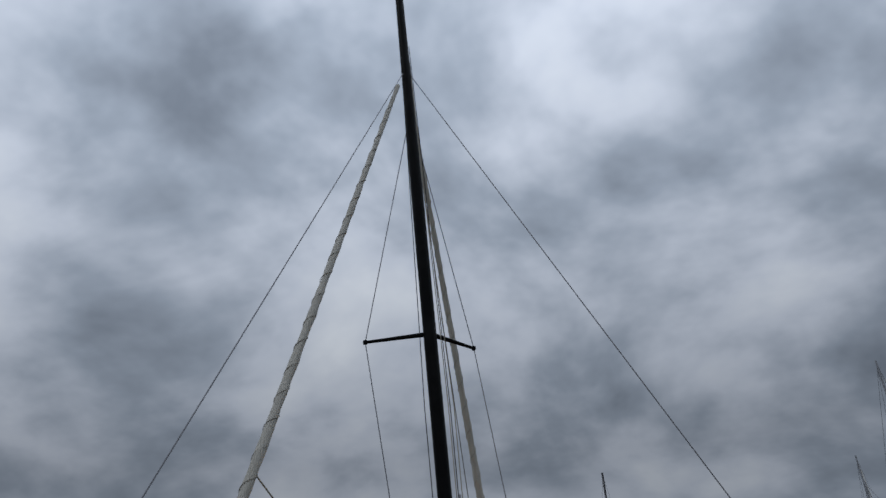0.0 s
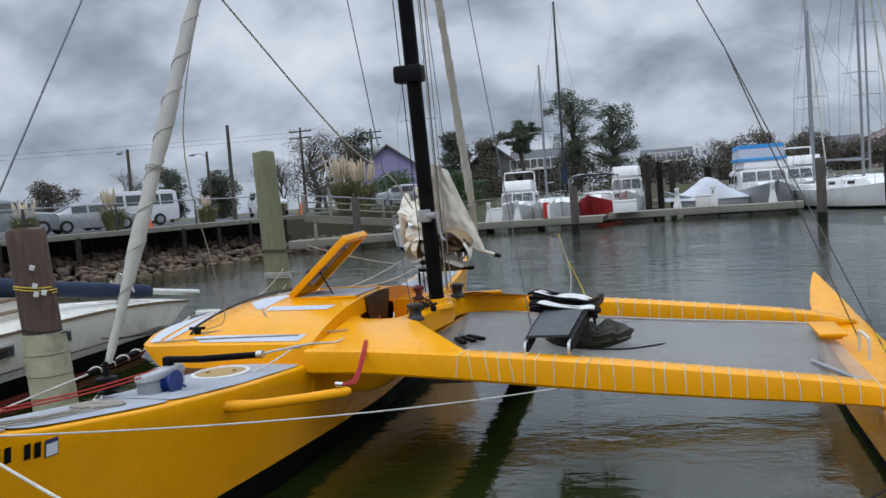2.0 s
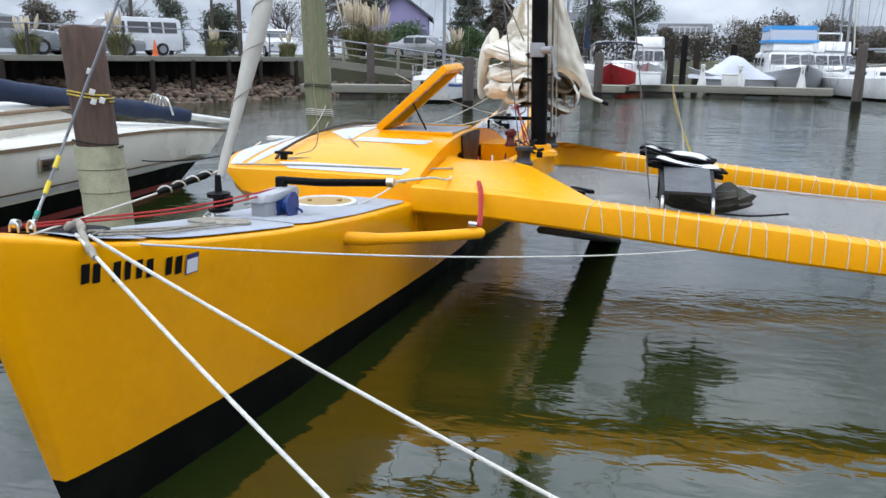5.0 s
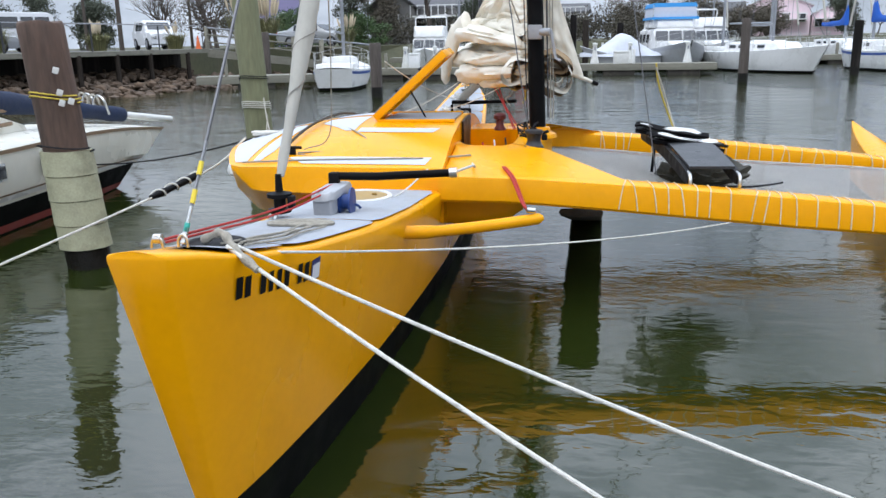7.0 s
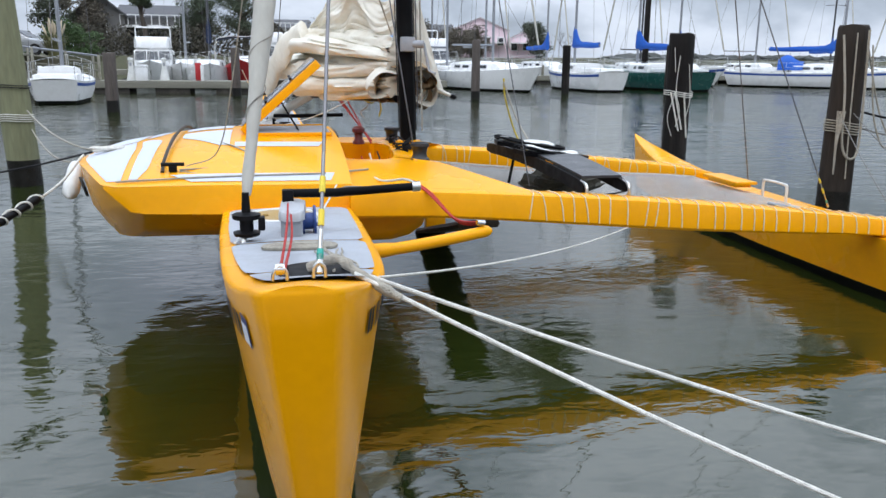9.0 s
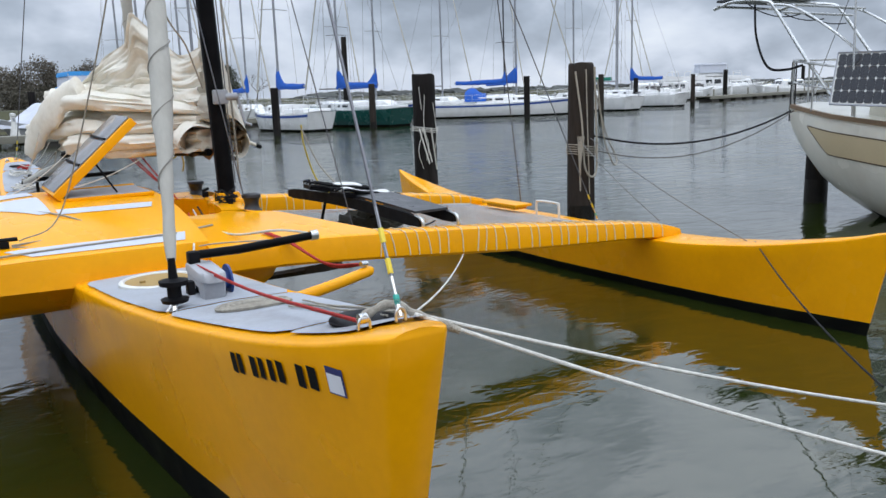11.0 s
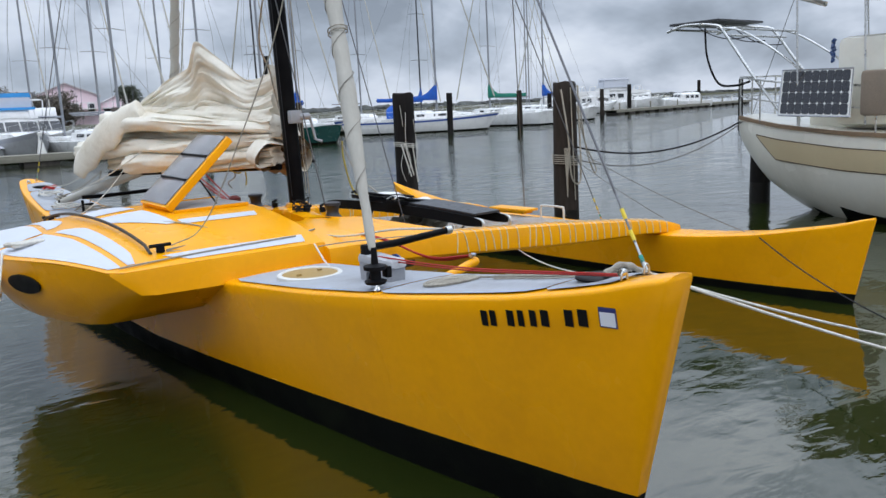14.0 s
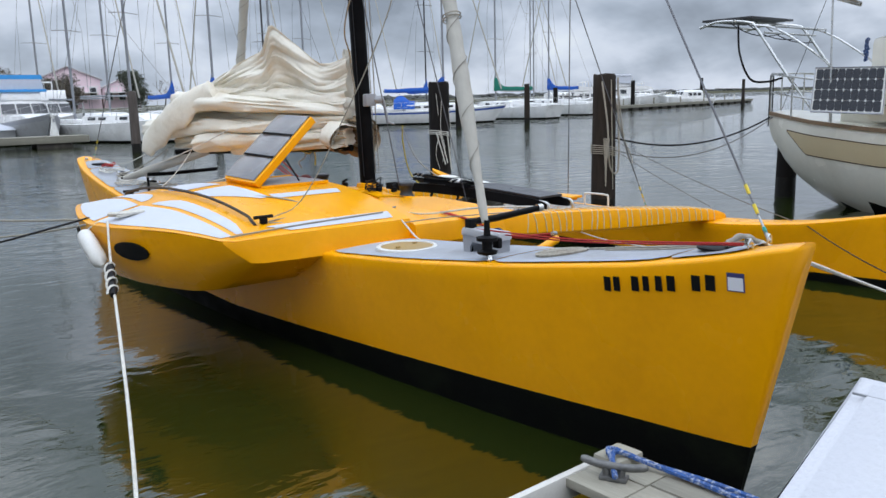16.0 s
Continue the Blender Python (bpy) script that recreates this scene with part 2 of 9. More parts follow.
PILE_BROWN = mat("brown_piling", (0.105, 0.064, 0.046), 0.85, var=0.6, scale=3, fine=30, bump=0.9, bump_scale=24, stretch=(1, 1, 0.16), stain=(0.018, 0.012, 0.010), stain_amount=0.9, stain_scale=5)
PILE_GREEN = mat("greenish_piling", (0.20, 0.205, 0.115), 0.85, var=0.35, scale=3, fine=30, bump=0.8, bump_scale=26, stretch=(1, 1, 0.16), stain=(0.10, 0.10, 0.06), stain_amount=0.6)
PILE_GREY = mat("weathered_piling", (0.040, 0.032, 0.026), 0.88, var=0.5, scale=3, fine=28, bump=1.0, bump_scale=22, stretch=(1, 1, 0.14), stain=(0.018, 0.014, 0.012), stain_amount=0.85, spec=0.15)
PORT_TAN = mat("aged_tan_plastic", (0.36, 0.235, 0.075), 0.5, var=0.2, scale=8)
PILE_MID = mat("grey_brown_piling", (0.105, 0.086, 0.074), 0.88, var=0.5, scale=3, fine=28, bump=1.0, bump_scale=22, stretch=(1, 1, 0.14), stain=(0.035, 0.028, 0.024), stain_amount=0.8)
PILE_DARK = mat("dark_creosote_piling", (0.014, 0.012, 0.011), 0.85, var=0.5, scale=3, fine=28, bump=1.0, bump_scale=22, stretch=(1, 1, 0.14), stain=(0.06, 0.053, 0.047), stain_amount=0.5, spec=0.15)
PILE_WET = mat("wet_marine_growth", (0.012, 0.011, 0.009), 0.45, var=0.5, scale=9, bump=1.0, bump_scale=30, spec=0.2)
SLEEVE = mat("pale_green_sleeve", (0.38, 0.375, 0.25), 0.65, var=0.3, scale=5, stain=(0.13, 0.125, 0.08), stain_amount=0.7, bump=0.3, bump_scale=30)
WOOD_GREY = mat("silvered_timber", (0.265, 0.25, 0.20), 0.85, var=0.28, scale=4, fine=40, bump=0.7, bump_scale=40, stretch=(1, 0.12, 1), stain=(0.13, 0.12, 0.095), stain_amount=0.45, per_object=0.18)
WOOD_GREY_X = mat("silvered_timber_beam", (0.205, 0.195, 0.155), 0.85, var=0.28, scale=4, fine=40, bump=0.7, bump_scale=40, stretch=(0.12, 1, 1), stain=(0.12, 0.12, 0.09), stain_amount=0.5)
WOOD_DARK = mat("dark_timber", (0.05, 0.043, 0.036), 0.85, var=0.5, scale=3, bump=0.8, bump_scale=30, stain=(0.13, 0.12, 0.10), stain_amount=0.4)
GELCOAT = mat("white_gelcoat", (0.78, 0.78, 0.77), 0.28, var=0.07, scale=1.2, fine=12, stain=(0.50, 0.48, 0.43), stain_amount=0.25, stain_scale=1.6)
GELCOAT_CREAM = mat("cream_gelcoat", (0.76, 0.74, 0.65), 0.24, var=0.06, scale=0.9, fine=10, stain=(0.5, 0.47, 0.38), stain_amount=0.22, stain_scale=1.2)
# gelcoat grey with the shade on the motor yacht's bow put into it
SHADE_GREY_GELCOAT = mat("shade_grey_gelcoat", (0.36, 0.37, 0.38), 0.4, var=0.12, scale=1.2, fine=12, stain=(0.25, 0.24, 0.22), stain_amount=0.4)
BEIGE_BAND = mat("beige_band", (0.52, 0.43, 0.27), 0.35, var=0.08, scale=2)
TEAK = mat("weathered_teak", (0.22, 0.15, 0.09), 0.75, var=0.3, scale=8, stretch=(1, 0.2, 1), bump=0.4)
NAVY_CANVAS = mat("navy_canvas", (0.012, 0.022, 0.055), 0.9, var=0.3, scale=5, bump=0.5, bump_scale=25)
BLUE_CANVAS = mat("royal_blue_canvas", (0.010, 0.090, 0.42), 0.88, var=0.25, scale=4, bump=0.5, bump_scale=22)
SKY_CANVAS = mat("bright_blue_canvas", (0.05, 0.30, 0.66), 0.85, var=0.15, scale=3, bump=0.3)
GREEN_CANVAS = mat("green_canvas", (0.01, 0.17, 0.115), 0.88, var=0.25, scale=4, bump=0.5, bump_scale=22)
TAN_CANVAS = mat("tan_canvas", (0.23, 0.185, 0.14), 0.9, var=0.2, scale=5, bump=0.4)
GREEN_HULL = mat("dark_green_hull", (0.008, 0.065, 0.055), 0.25, var=0.12, scale=2)
RED_HULL = mat("red_hull", (0.40, 0.02, 0.025), 0.35, var=0.15, scale=2)
BLUE_STRIPE = mat("blue_stripe", (0.02, 0.07, 0.30), 0.35, var=0.1, scale=3)
ALU = mat("mast_aluminium", (0.30, 0.31, 0.33), 0.45, metal=0.6, var=0.12, scale=3)
DARK_SPAR = mat("dark_spar", (0.035, 0.036, 0.04), 0.45, var=0.2, scale=3)
SMOKED = glass_material("smoked_lid_acrylic", (0.36, 0.355, 0.36))
SMOKED.node_tree.nodes["Principled BSDF"].inputs["Transmission Weight"].default_value = 0.55
SMOKED.node_tree.nodes["Principled BSDF"].inputs["Roughness"].default_value = 0.16
SHADE_GLASS = glass_material("cabin_window", (0.02, 0.022, 0.026))
WHITE_BOX = mat("dock_box_fibreglass", (0.52, 0.53, 0.565), 0.42, var=0.06, scale=2.5, fine=160, bump=0.15, bump_scale=170, stain=(0.52, 0.51, 0.48), stain_amount=0.25, stain_scale=4)
DECK_PAINT = mat("painted_digit", (0.035, 0.036, 0.038), 0.6, var=0.25, scale=12)
STICKER = mat("sticker_white", (0.72, 0.72, 0.76), 0.4, var=0.05)
STICKER_BLUE = mat("sticker_blue", (0.03, 0.035, 0.14), 0.4, var=0.05)
TEAL_TAPE = mat("teal_tape", (0.03, 0.36, 0.30), 0.5, var=0.15)
YELLOW_TAPE = mat("yellow_tape", (0.72, 0.55, 0.04), 0.5, var=0.15)
LACING = mat("pale_lacing_cord", (0.68, 0.56, 0.34), 0.85, var=0.25, scale=30)
WATER = water_material()


# ---- mesh helpers ----
def thing(name, at, label, category, group="", kind="", rz=0.0):
    ob = new(name)
    ob.empty_display_size = 0.2
    ob.matrix_world = pose(*at, 0, 0, rz)
    return tagged(ob, label, category, group, kind)


def finish(bm, name, material, smooth=True, angle=40):
    bmesh.ops.recalc_face_normals(bm, faces=bm.faces)
    me = bpy.data.meshes.new(name)
    bm.to_mesh(me)
    bm.free()
    for m in (material if isinstance(material, (list, tuple)) else [material]):
        me.materials.append(m)
    if smooth:
        me.polygons.foreach_set("use_smooth", [True] * len(me.polygons))
        me.set_sharp_from_angle(angle=radians(angle))
    return me


def part(name, bm, material, parent, label="", smooth=True, angle=40):
    """One mesh under a thing or part; its coordinates are those of the parent."""
    ob = new(name, finish(bm, name, material, smooth, angle))
    ob.parent = parent
    return tagged(ob, label) if label else ob


def solo(name, bm, material, label, category, group="", kind="", smooth=True, angle=40):
    ob = new(name, finish(bm, name, material, smooth, angle))
    return tagged(ob, label, category, group, kind)


def box(bm, c, s, bevel=0.0, m=None, index=0):
    """A box of size s round c, its edges rounded by bevel, turned by the matrix m."""
    r = bmesh.ops.create_cube(bm, size=1.0)
    vs = r["verts"]
    bmesh.ops.scale(bm, vec=s, verts=vs)
    if bevel:
        es = list({e for v in vs for e in v.link_edges})
        g = bmesh.ops.bevel(bm, geom=es, offset=bevel, segments=2, affect="EDGES", profile=0.6)
        vs = list({v for f in g["faces"] for v in f.verts} | {v for v in vs if v.is_valid})
    if m is not None:
        bmesh.ops.transform(bm, matrix=m, verts=vs)
    bmesh.ops.translate(bm, vec=c, verts=vs)
    if index:
        for f in {f for v in vs for f in v.link_faces}:
            f.material_index = index
    return vs


def tube(bm, pts, r, n=8, cap=True, index=0):
    """A round bar along points; r is a number or one for each point."""
    pts = [Vector(p) for p in pts]
    rs = r if isinstance(r, (list, tuple)) else [r] * len(pts)
    rings, up = [], None
    for i, p in enumerate(pts):
        d = (pts[min(i + 1, len(pts) - 1)] - pts[max(i - 1, 0)])
        d = d.normalized() if d.length > 1e-9 else Vector((0, 0, 1))
        if up is None:
            up = d.orthogonal().normalized()
        up = (up - d * up.dot(d))
        up = up.normalized() if up.length > 1e-6 else d.orthogonal().normalized()
        side = d.cross(up)
        rings.append([bm.verts.new(p + (up * math.cos(2 * math.pi * k / n) + side * math.sin(2 * math.pi * k / n)) * rs[i]) for k in range(n)])
    made = []
    for a, b in zip(rings, rings[1:]):
        made += [bm.faces.new((a[k], a[(k + 1) % n], b[(k + 1) % n], b[k])) for k in range(n)]
    if cap:
        made += [bm.faces.new(rings[0][::-1]), bm.faces.new(rings[-1])]
    for f in made:
        f.material_index = index
    return rings


def lathe(bm, at, profile, n=16, index=0):
    """Rings (radius, height) turned about the upright axis at a place."""
    x, y, z = at
    rings = [[bm.verts.new((x + r * math.cos(2 * math.pi * k / n), y + r * math.sin(2 * math.pi * k / n), z + h)) for k in range(n)] for r, h in profile]
    made = []
    for a, b in zip(rings, rings[1:]):
        made += [bm.faces.new((a[k], a[(k + 1) % n], b[(k + 1) % n], b[k])) for k in range(n)]
    made += [bm.faces.new(rings[0][::-1]), bm.faces.new(rings[-1])]
    for f in made:
        f.material_index = index


def loft(bm, rings, closed=True, caps=True, index=0):
    """Skin between rings of points."""
    vr = [[bm.verts.new(p) for p in ring] for ring in rings]
    made = []
    for a, b in zip(vr, vr[1:]):
        k = len(a)
        for i in range(k if closed else k - 1):
            made.append(bm.faces.new((a[i], a[(i + 1) % k], b[(i + 1) % k], b[i])))
    if caps and closed:
        made += [bm.faces.new(vr[0][::-1]), bm.faces.new(vr[-1])]
    for f in made:
        f.material_index = index
    return vr


def lerp_table(t, x):
    if x <= t[0][0]:
        return t[0][1]
    for (a, va), (b, vb) in zip(t, t[1:]):
        if x <= b:
            return va + (vb - va) * (x - a) / (b - a)
    return t[-1][1]


def smooth_table(t, x):
    """Like lerp_table, but rounded over the knots."""
    w = 0.12
    return (lerp_table(t, x - w) + 2 * lerp_table(t, x) + lerp_table(t, x + w)) / 4


def hang(a, b, sag, n=14):
    """Points of a rope between two places, sagging by so much in the middle."""
    a, b = Vector(a), Vector(b)
    return [a.lerp(b, i / n) - Vector((0, 0, sag * 4 * (i / n) * (1 - i / n))) for i in range(n + 1)]


def rope(name, pts, r, material, label, group="", n=6):
    bm = bmesh.new()
    tube(bm, pts, r, n)
    return solo(name, bm, material, label, "rope", group)


def chain(points, steps=6):
    """A smooth line through the points."""
    P = [Vector(p) for p in points]
    P = [2 * P[0] - P[1]] + P + [2 * P[-1] - P[-2]]
    out = []
    for i in range(1, len(P) - 2):
        for s in range(steps):
            t = s / steps
            a, b, c, d = P[i - 1:i + 3]
            out.append(0.5 * ((2 * b) + (c - a) * t + (2 * a - 5 * b + 4 * c - d) * t * t + (3 * b - a - 3 * c + d) * t ** 3))
    return out + [P[-2]]


# ---- water ----
def build_water():
    bm = bmesh.new()
    bmesh.ops.create_grid(bm, x_segments=8, y_segments=8, size=2500)
    return solo("water", bm, WATER, "calm grey-green harbour water with small ripples", "water", kind="structure")


build_water()

# ---- the yellow proa: main hull with a pod, two crossbeams and an outrigger ----
LOA = 9.4
proa = thing("sailing_proa", (0, 0, 0), "bright yellow outrigger sailboat with black bottom and a deck pod, moored", "sailboat")

SHEER = [(0, 1.192), (0.3, 1.112), (0.75, 1.03), (1.5, 0.93), (2.3, 0.85), (3.2, 0.785), (4.7, 0.75)]
DECK_B = [(0, 0.078), (0.02, 0.098), (0.06, 0.118), (0.12, 0.140), (0.22, 0.172), (0.4, 0.213), (0.7, 0.258), (1.1, 0.296), (1.5, 0.325), (2.3, 0.372), (3.2, 0.40), (4.7, 0.42)]
WATER_B = [(0, 0.014), (0.3, 0.062), (0.8, 0.125), (1.5, 0.195), (2.5, 0.26), (3.5, 0.305), (4.5, 0.32)]
BOOT = [(0, 0.245), (0.6, 0.25), (1.2, 0.238), (2.0, 0.22), (3.2, 0.19), (4.7, 0.15)]


def hull_mesh(bm, loa, sheer, deck_b, water_b, boot, rake, draft, x0=0.0, y0=0.0, nq=44, levels=9, skew=0.0):
    """A double-ended hull skin, its ends raked, with bottom paint up to the boot line. Returns nothing."""
    qs = [0.5 - 0.5 * math.cos(math.pi * i / nq) for i in range(nq + 1)]
    qs = sorted(set(qs + [0.0012, 0.0035, 0.0075, 0.9925, 0.9965, 0.9988]))
    rows = []
    for q in qs:
        col = []
        e_q = min(q, 1 - q) * loa
        s, zb = smooth_table(sheer, e_q), smooth_table(boot, e_q)
        zs = [-draft * min(1, 0.25 + e_q * 0.5), -draft * 0.45 * min(1, 0.25 + e_q * 0.5), 0.0, zb] + [zb + (s - zb) * (k + 1) / levels for k in range(levels)]
        for j, z in enumerate(zs):
            f = max(0.0, z / s)
            yo = rake * (1 - f) if z >= 0 else rake * (1 - z * 1.2 / max(s, 0.1))
            y = yo + q * (loa - 2 * yo)
            e = min(q, 1 - q) * (loa - 2 * yo)
            bw, bd = lerp_table(water_b, e), smooth_table(deck_b, e) if e > 0.12 else lerp_table(deck_b, e)
            if z >= 0:
                h = bw + (bd - bw) * f ** 0.9
            else:
                h = bw * (0.62 if j == 1 else 0.06)
            col.append((h, y, z, skew * max(0.0, f) * math.exp(-e / 0.45)))
        rows.append(col)
    for side in (1, -1):
        vr = [[bm.verts.new((x0 + k + side * h, y0 + y, z)) for h, y, z, k in col] for col in rows]
        for a, b in zip(vr, vr[1:]):
            for j in range(len(a) - 1):
                f = bm.faces.new((a[j], a[j + 1], b[j + 1], b[j]))
                f.material_index = 1 if j < 3 else 0
    # end faces
    for col in (rows[0], rows[-1]):
        p = [bm.verts.new((x0 + k + h, y0 + y, z)) for h, y, z, k in col]
        s = [bm.verts.new((x0 + k - h, y0 + y, z)) for h, y, z, k in col]
        for j in range(len(col) - 1):
            f = bm.faces.new((p[j], p[j + 1], s[j + 1], s[j]))
            f.material_index = 1 if j < 3 else 0
    # rounded gunwale and deck
    top = [c[-1] for c in rows]
    cross = (1.0, 0.985, 0.93, 0.5, 0.0, -0.5, -0.93, -0.985, -1.0)
    lift = (0.0, 0.012, 0.018, 0.026, 0.03, 0.026, 0.018, 0.012, 0.0)
    vr = [[bm.verts.new((x0 + k + h * c, y0 + y, z + l)) for c, l in zip(cross, lift)] for h, y, z, k in top]
    for a, b in zip(vr, vr[1:]):
        for j in range(len(cross) - 1):
            bm.faces.new((a[j], a[j + 1], b[j + 1], b[j]))
    for row in (vr[0], vr[-1]):
        bm.faces.new(row)
    bmesh.ops.remove_doubles(bm, verts=bm.verts, dist=0.0006)


bm = bmesh.new()
hull_mesh(bm, LOA + 0.05, SHEER, DECK_B, WATER_B, BOOT, 0.27, 0.45, y0=-0.025, skew=-0.06)
main_hull = part("main_hull", bm, [YELLOW, BLACK_BOTTOM], proa, "narrow yellow hull with blunt raked bows", angle=62)


def deck_z(y):
    return smooth_table(SHEER, min(y, LOA - y))


def deck_half(y):
    return smooth_table(DECK_B, min(y, LOA - y))


def deck_panel(bm, y_a, y_b, inset, lift, n=16, x_cut=None):
    """A non-skid patch on the hull's deck between two stations."""
    rows = []
    for i in range(n + 1):
        y = y_a + (y_b - y_a) * i / n
        h = deck_half(y) - inset
        if i in (0, n):
            h -= 0.03
        row = []
        for c in (-1, -0.5, 0, 0.5, 1):
            w = c * h / deck_half(y)
            row.append((c * h, y, deck_z(y) + 0.019 + 0.011 * (1 - w * w) + lift))
        rows.append(row)
    loft(bm, rows, closed=False)


for a, b in ((0.22, 0.55), (0.57, 1.62), (1.64, 3.14), (LOA - 3.14, LOA - 1.64), (LOA - 1.62, LOA - 0.57), (LOA - 0.55, LOA - 0.22)):
    bm = bmesh.new()
    deck_panel(bm, a, b, 0.045, 0.004)
    part("nonskid_panel", bm, NONSKID, main_hull, "grey non-skid deck panel")


# pod
POD_X = 0.40
LEE = [(3.22, -1.02), (3.26, -1.10), (3.5, -1.20), (3.9, -1.33), (4.3, -1.43), (4.7, -1.47)]


def roof_z(x, y):
    d = abs(y - 4.7) / 1.48
    s = max(0.0, 1 - d ** 2.3)
    g = 1.0 if x > -0.3 else max(0.06, 1 - ((-0.3 - x) / 1.22) ** 1.7)
    return 0.95 + 0.012 * min(1.0, max(0.0, 0.4 - x)) + 0.215 * s * g


def lee_x(y):
    return smooth_table(LEE, y if y <= 4.7 else LOA - y) if abs(y - 4.7) < 1.3 else lerp_table(LEE, y if y <= 4.7 else LOA - y)


def roof_grid(bm, y_a, y_b, xa, xb, lift, ny=30, nx=16):
    """A sheet on the pod's roof between two functions of y."""
    rows = []
    for i in range(ny + 1):
        y = y_a + (y_b - y_a) * i / ny
        a, b = xa(y), xb(y)
        rows.append([(a + (b - a) * k / nx, y, roof_z(a + (b - a) * k / nx, y) + lift) for k in range(nx + 1)])
    loft(bm, rows, closed=False)


bm = bmesh.new()
roof_grid(bm, 3.22, 6.18, lee_x, lambda y: POD_X, 0.0, 60, 30)
pod = part("pod", bm, YELLOW, proa, "domed yellow cabin pod")

# pod sides and bottom
half_top = [(POD_X, 3.22), (-0.4, 3.22), (-1.0, 3.22), (-1.09, 3.255), (-1.2, 3.5), (-1.33, 3.9), (-1.43, 4.3), (-1.47, 4.7)]
half_low = [(POD_X, 3.19, 0.755), (-0.4, 3.18, 0.785), (-0.84, 3.18, 0.80), (-0.93, 3.20, 0.81), (-1.15, 3.5, 0.77), (-1.28, 3.9, 0.745), (-1.37, 4.3, 0.735), (-1.42, 4.7, 0.73)]
half_bot = [(POD_X, 3.60, 0.57), (-0.4, 3.60, 0.57), (-0.92, 3.62, 0.57), (-1.02, 3.65, 0.57), (-1.10, 3.75, 0.565), (-1.18, 4.0, 0.56), (-1.25, 4.35, 0.555), (-1.28, 4.7, 0.555)]


def mirrored(points):
    return list(points) + [(p[0], LOA - p[1], *p[2:]) for p in points[-2::-1]]


bm = bmesh.new()
top = [(x, y, roof_z(x, y)) for x, y in mirrored(half_top)]
edge = [(x + (0.004 if x < -1.0 else 0), y + (-0.006 if y < 3.3 else 0.006 if y > 6.1 else 0), z - 0.02) for x, y, z in top]
low, bot = mirrored(half_low), mirrored(half_bot)
mid = [((a[0] + b[0]) / 2 * 1.004, (a[1] + b[1]) / 2, (a[2] + b[2]) / 2) for a, b in zip(edge, low)]
curve = [((a[0] * 0.35 + b[0] * 0.65), (a[1] * 0.35 + b[1] * 0.65), (a[2] * 0.62 + b[2] * 0.38) - 0.06) for a, b in zip(low, bot)]
loft(bm, [top, edge, mid, low, curve, bot], closed=False)
bm.faces.new([bm.verts.new(p) for p in bot])
bmesh.ops.remove_doubles(bm, verts=bm.verts, dist=0.0006)
part("pod_side", bm, YELLOW, pod, "flared yellow pod side and bottom", angle=28)

# oval ports in the lee side, one for each end
for sgn in (0, 1):
    bm = bmesh.new()
    cx, cy, cz = -1.368, 4.12, 0.835
    along, upv = Vector((-0.27, 0.96, 0)).normalized(), Vector((-0.22, -0.06, 0.97)).normalized()
    ring = []
    for k in range(28):
        a = 2 * math.pi * k / 28
        p = Vector((cx, cy, cz)) + along * 0.19 * math.cos(a) + upv * 0.068 * math.sin(a)
        ring.append((p.x, p.y if not sgn else LOA - p.y, p.z))
    n = along.cross(upv) * -1
    off = Vector((-0.012, -0.004 if not sgn else 0.004, 0))
    loft(bm, [ring, [tuple(Vector(p) + off) for p in ring]])
    part("oval_port", bm, BLACK_GEAR, pod, "dark oval window")

# white patches on the roof


def seam(y):
    """The yellow gap between the two panels along the lee edge."""
    return -1.0 - 0.03 * (y - 3.4) - 0.09 * max(0.0, y - 4.2)


patches = [
    (3.265, 3.375, lambda y: -0.72 + (3.38 - y) * 1.2, lambda y: 0.27 + (y - 3.26) * 0.3),
    (3.90, 4.03, lambda y: -0.335, lambda y: 0.24 + (y - 3.9) * 0.3),
    (3.95, 4.62, lambda y: -0.72 if y > 4.35 else -0.44 - 0.28 * (y - 3.95) / 0.4, lambda y: -0.37),
    (3.31, 4.67, lambda y: lee_x(y) + 0.045, seam),
    (3.33, 4.60, lambda y: seam(y) + 0.045, lambda y: -0.905 + 0.045 * min(1.0, (y - 3.33) / 0.2) - 0.11 * max(0.0, (y - 4.36) / 0.24) ** 2),
]
for ya, yb, xa, xb in patches:
    for m in (0, 1):
        bm = bmesh.new()
        if m:
            roof_grid(bm, LOA - yb, LOA - ya, lambda y: xa(LOA - y), lambda y: xb(LOA - y), 0.004, 14, 8)
        else:
            roof_grid(bm, ya, yb, xa, xb, 0.004, 14, 8)
        part("nonskid_patch", bm, PANEL_WHITE, pod, "white non-skid patch")

# dark grab rail over the roof
bm = bmesh.new()
pts = []
for i in range(29):
    y = 3.43 + 2.54 * i / 28
    pts.append((-0.765, y, roof_z(-0.765, y) + (0.034 if 0 < i < 28 else 0.004)))
tube(bm, pts, 0.011, 8)
part("grab_rail", bm, WOOD_DARK, pod, "dark wooden grab rail")
for m in (0, 1):
    bm = bmesh.new()
    cy = 3.43 if not m else LOA - 3.43
    box(bm, (-0.70, cy, roof_z(-0.7, 3.43) + 0.022), (0.05, 0.03, 0.04), 0.006)
    tube(bm, [(-0.77, cy, roof_z(-0.7, 3.43) + 0.05), (-0.63, cy, roof_z(-0.7, 3.43) + 0.05)], 0.012)
    part("deck_cleat", bm, BLACK_GEAR, pod, "black deck cleat")

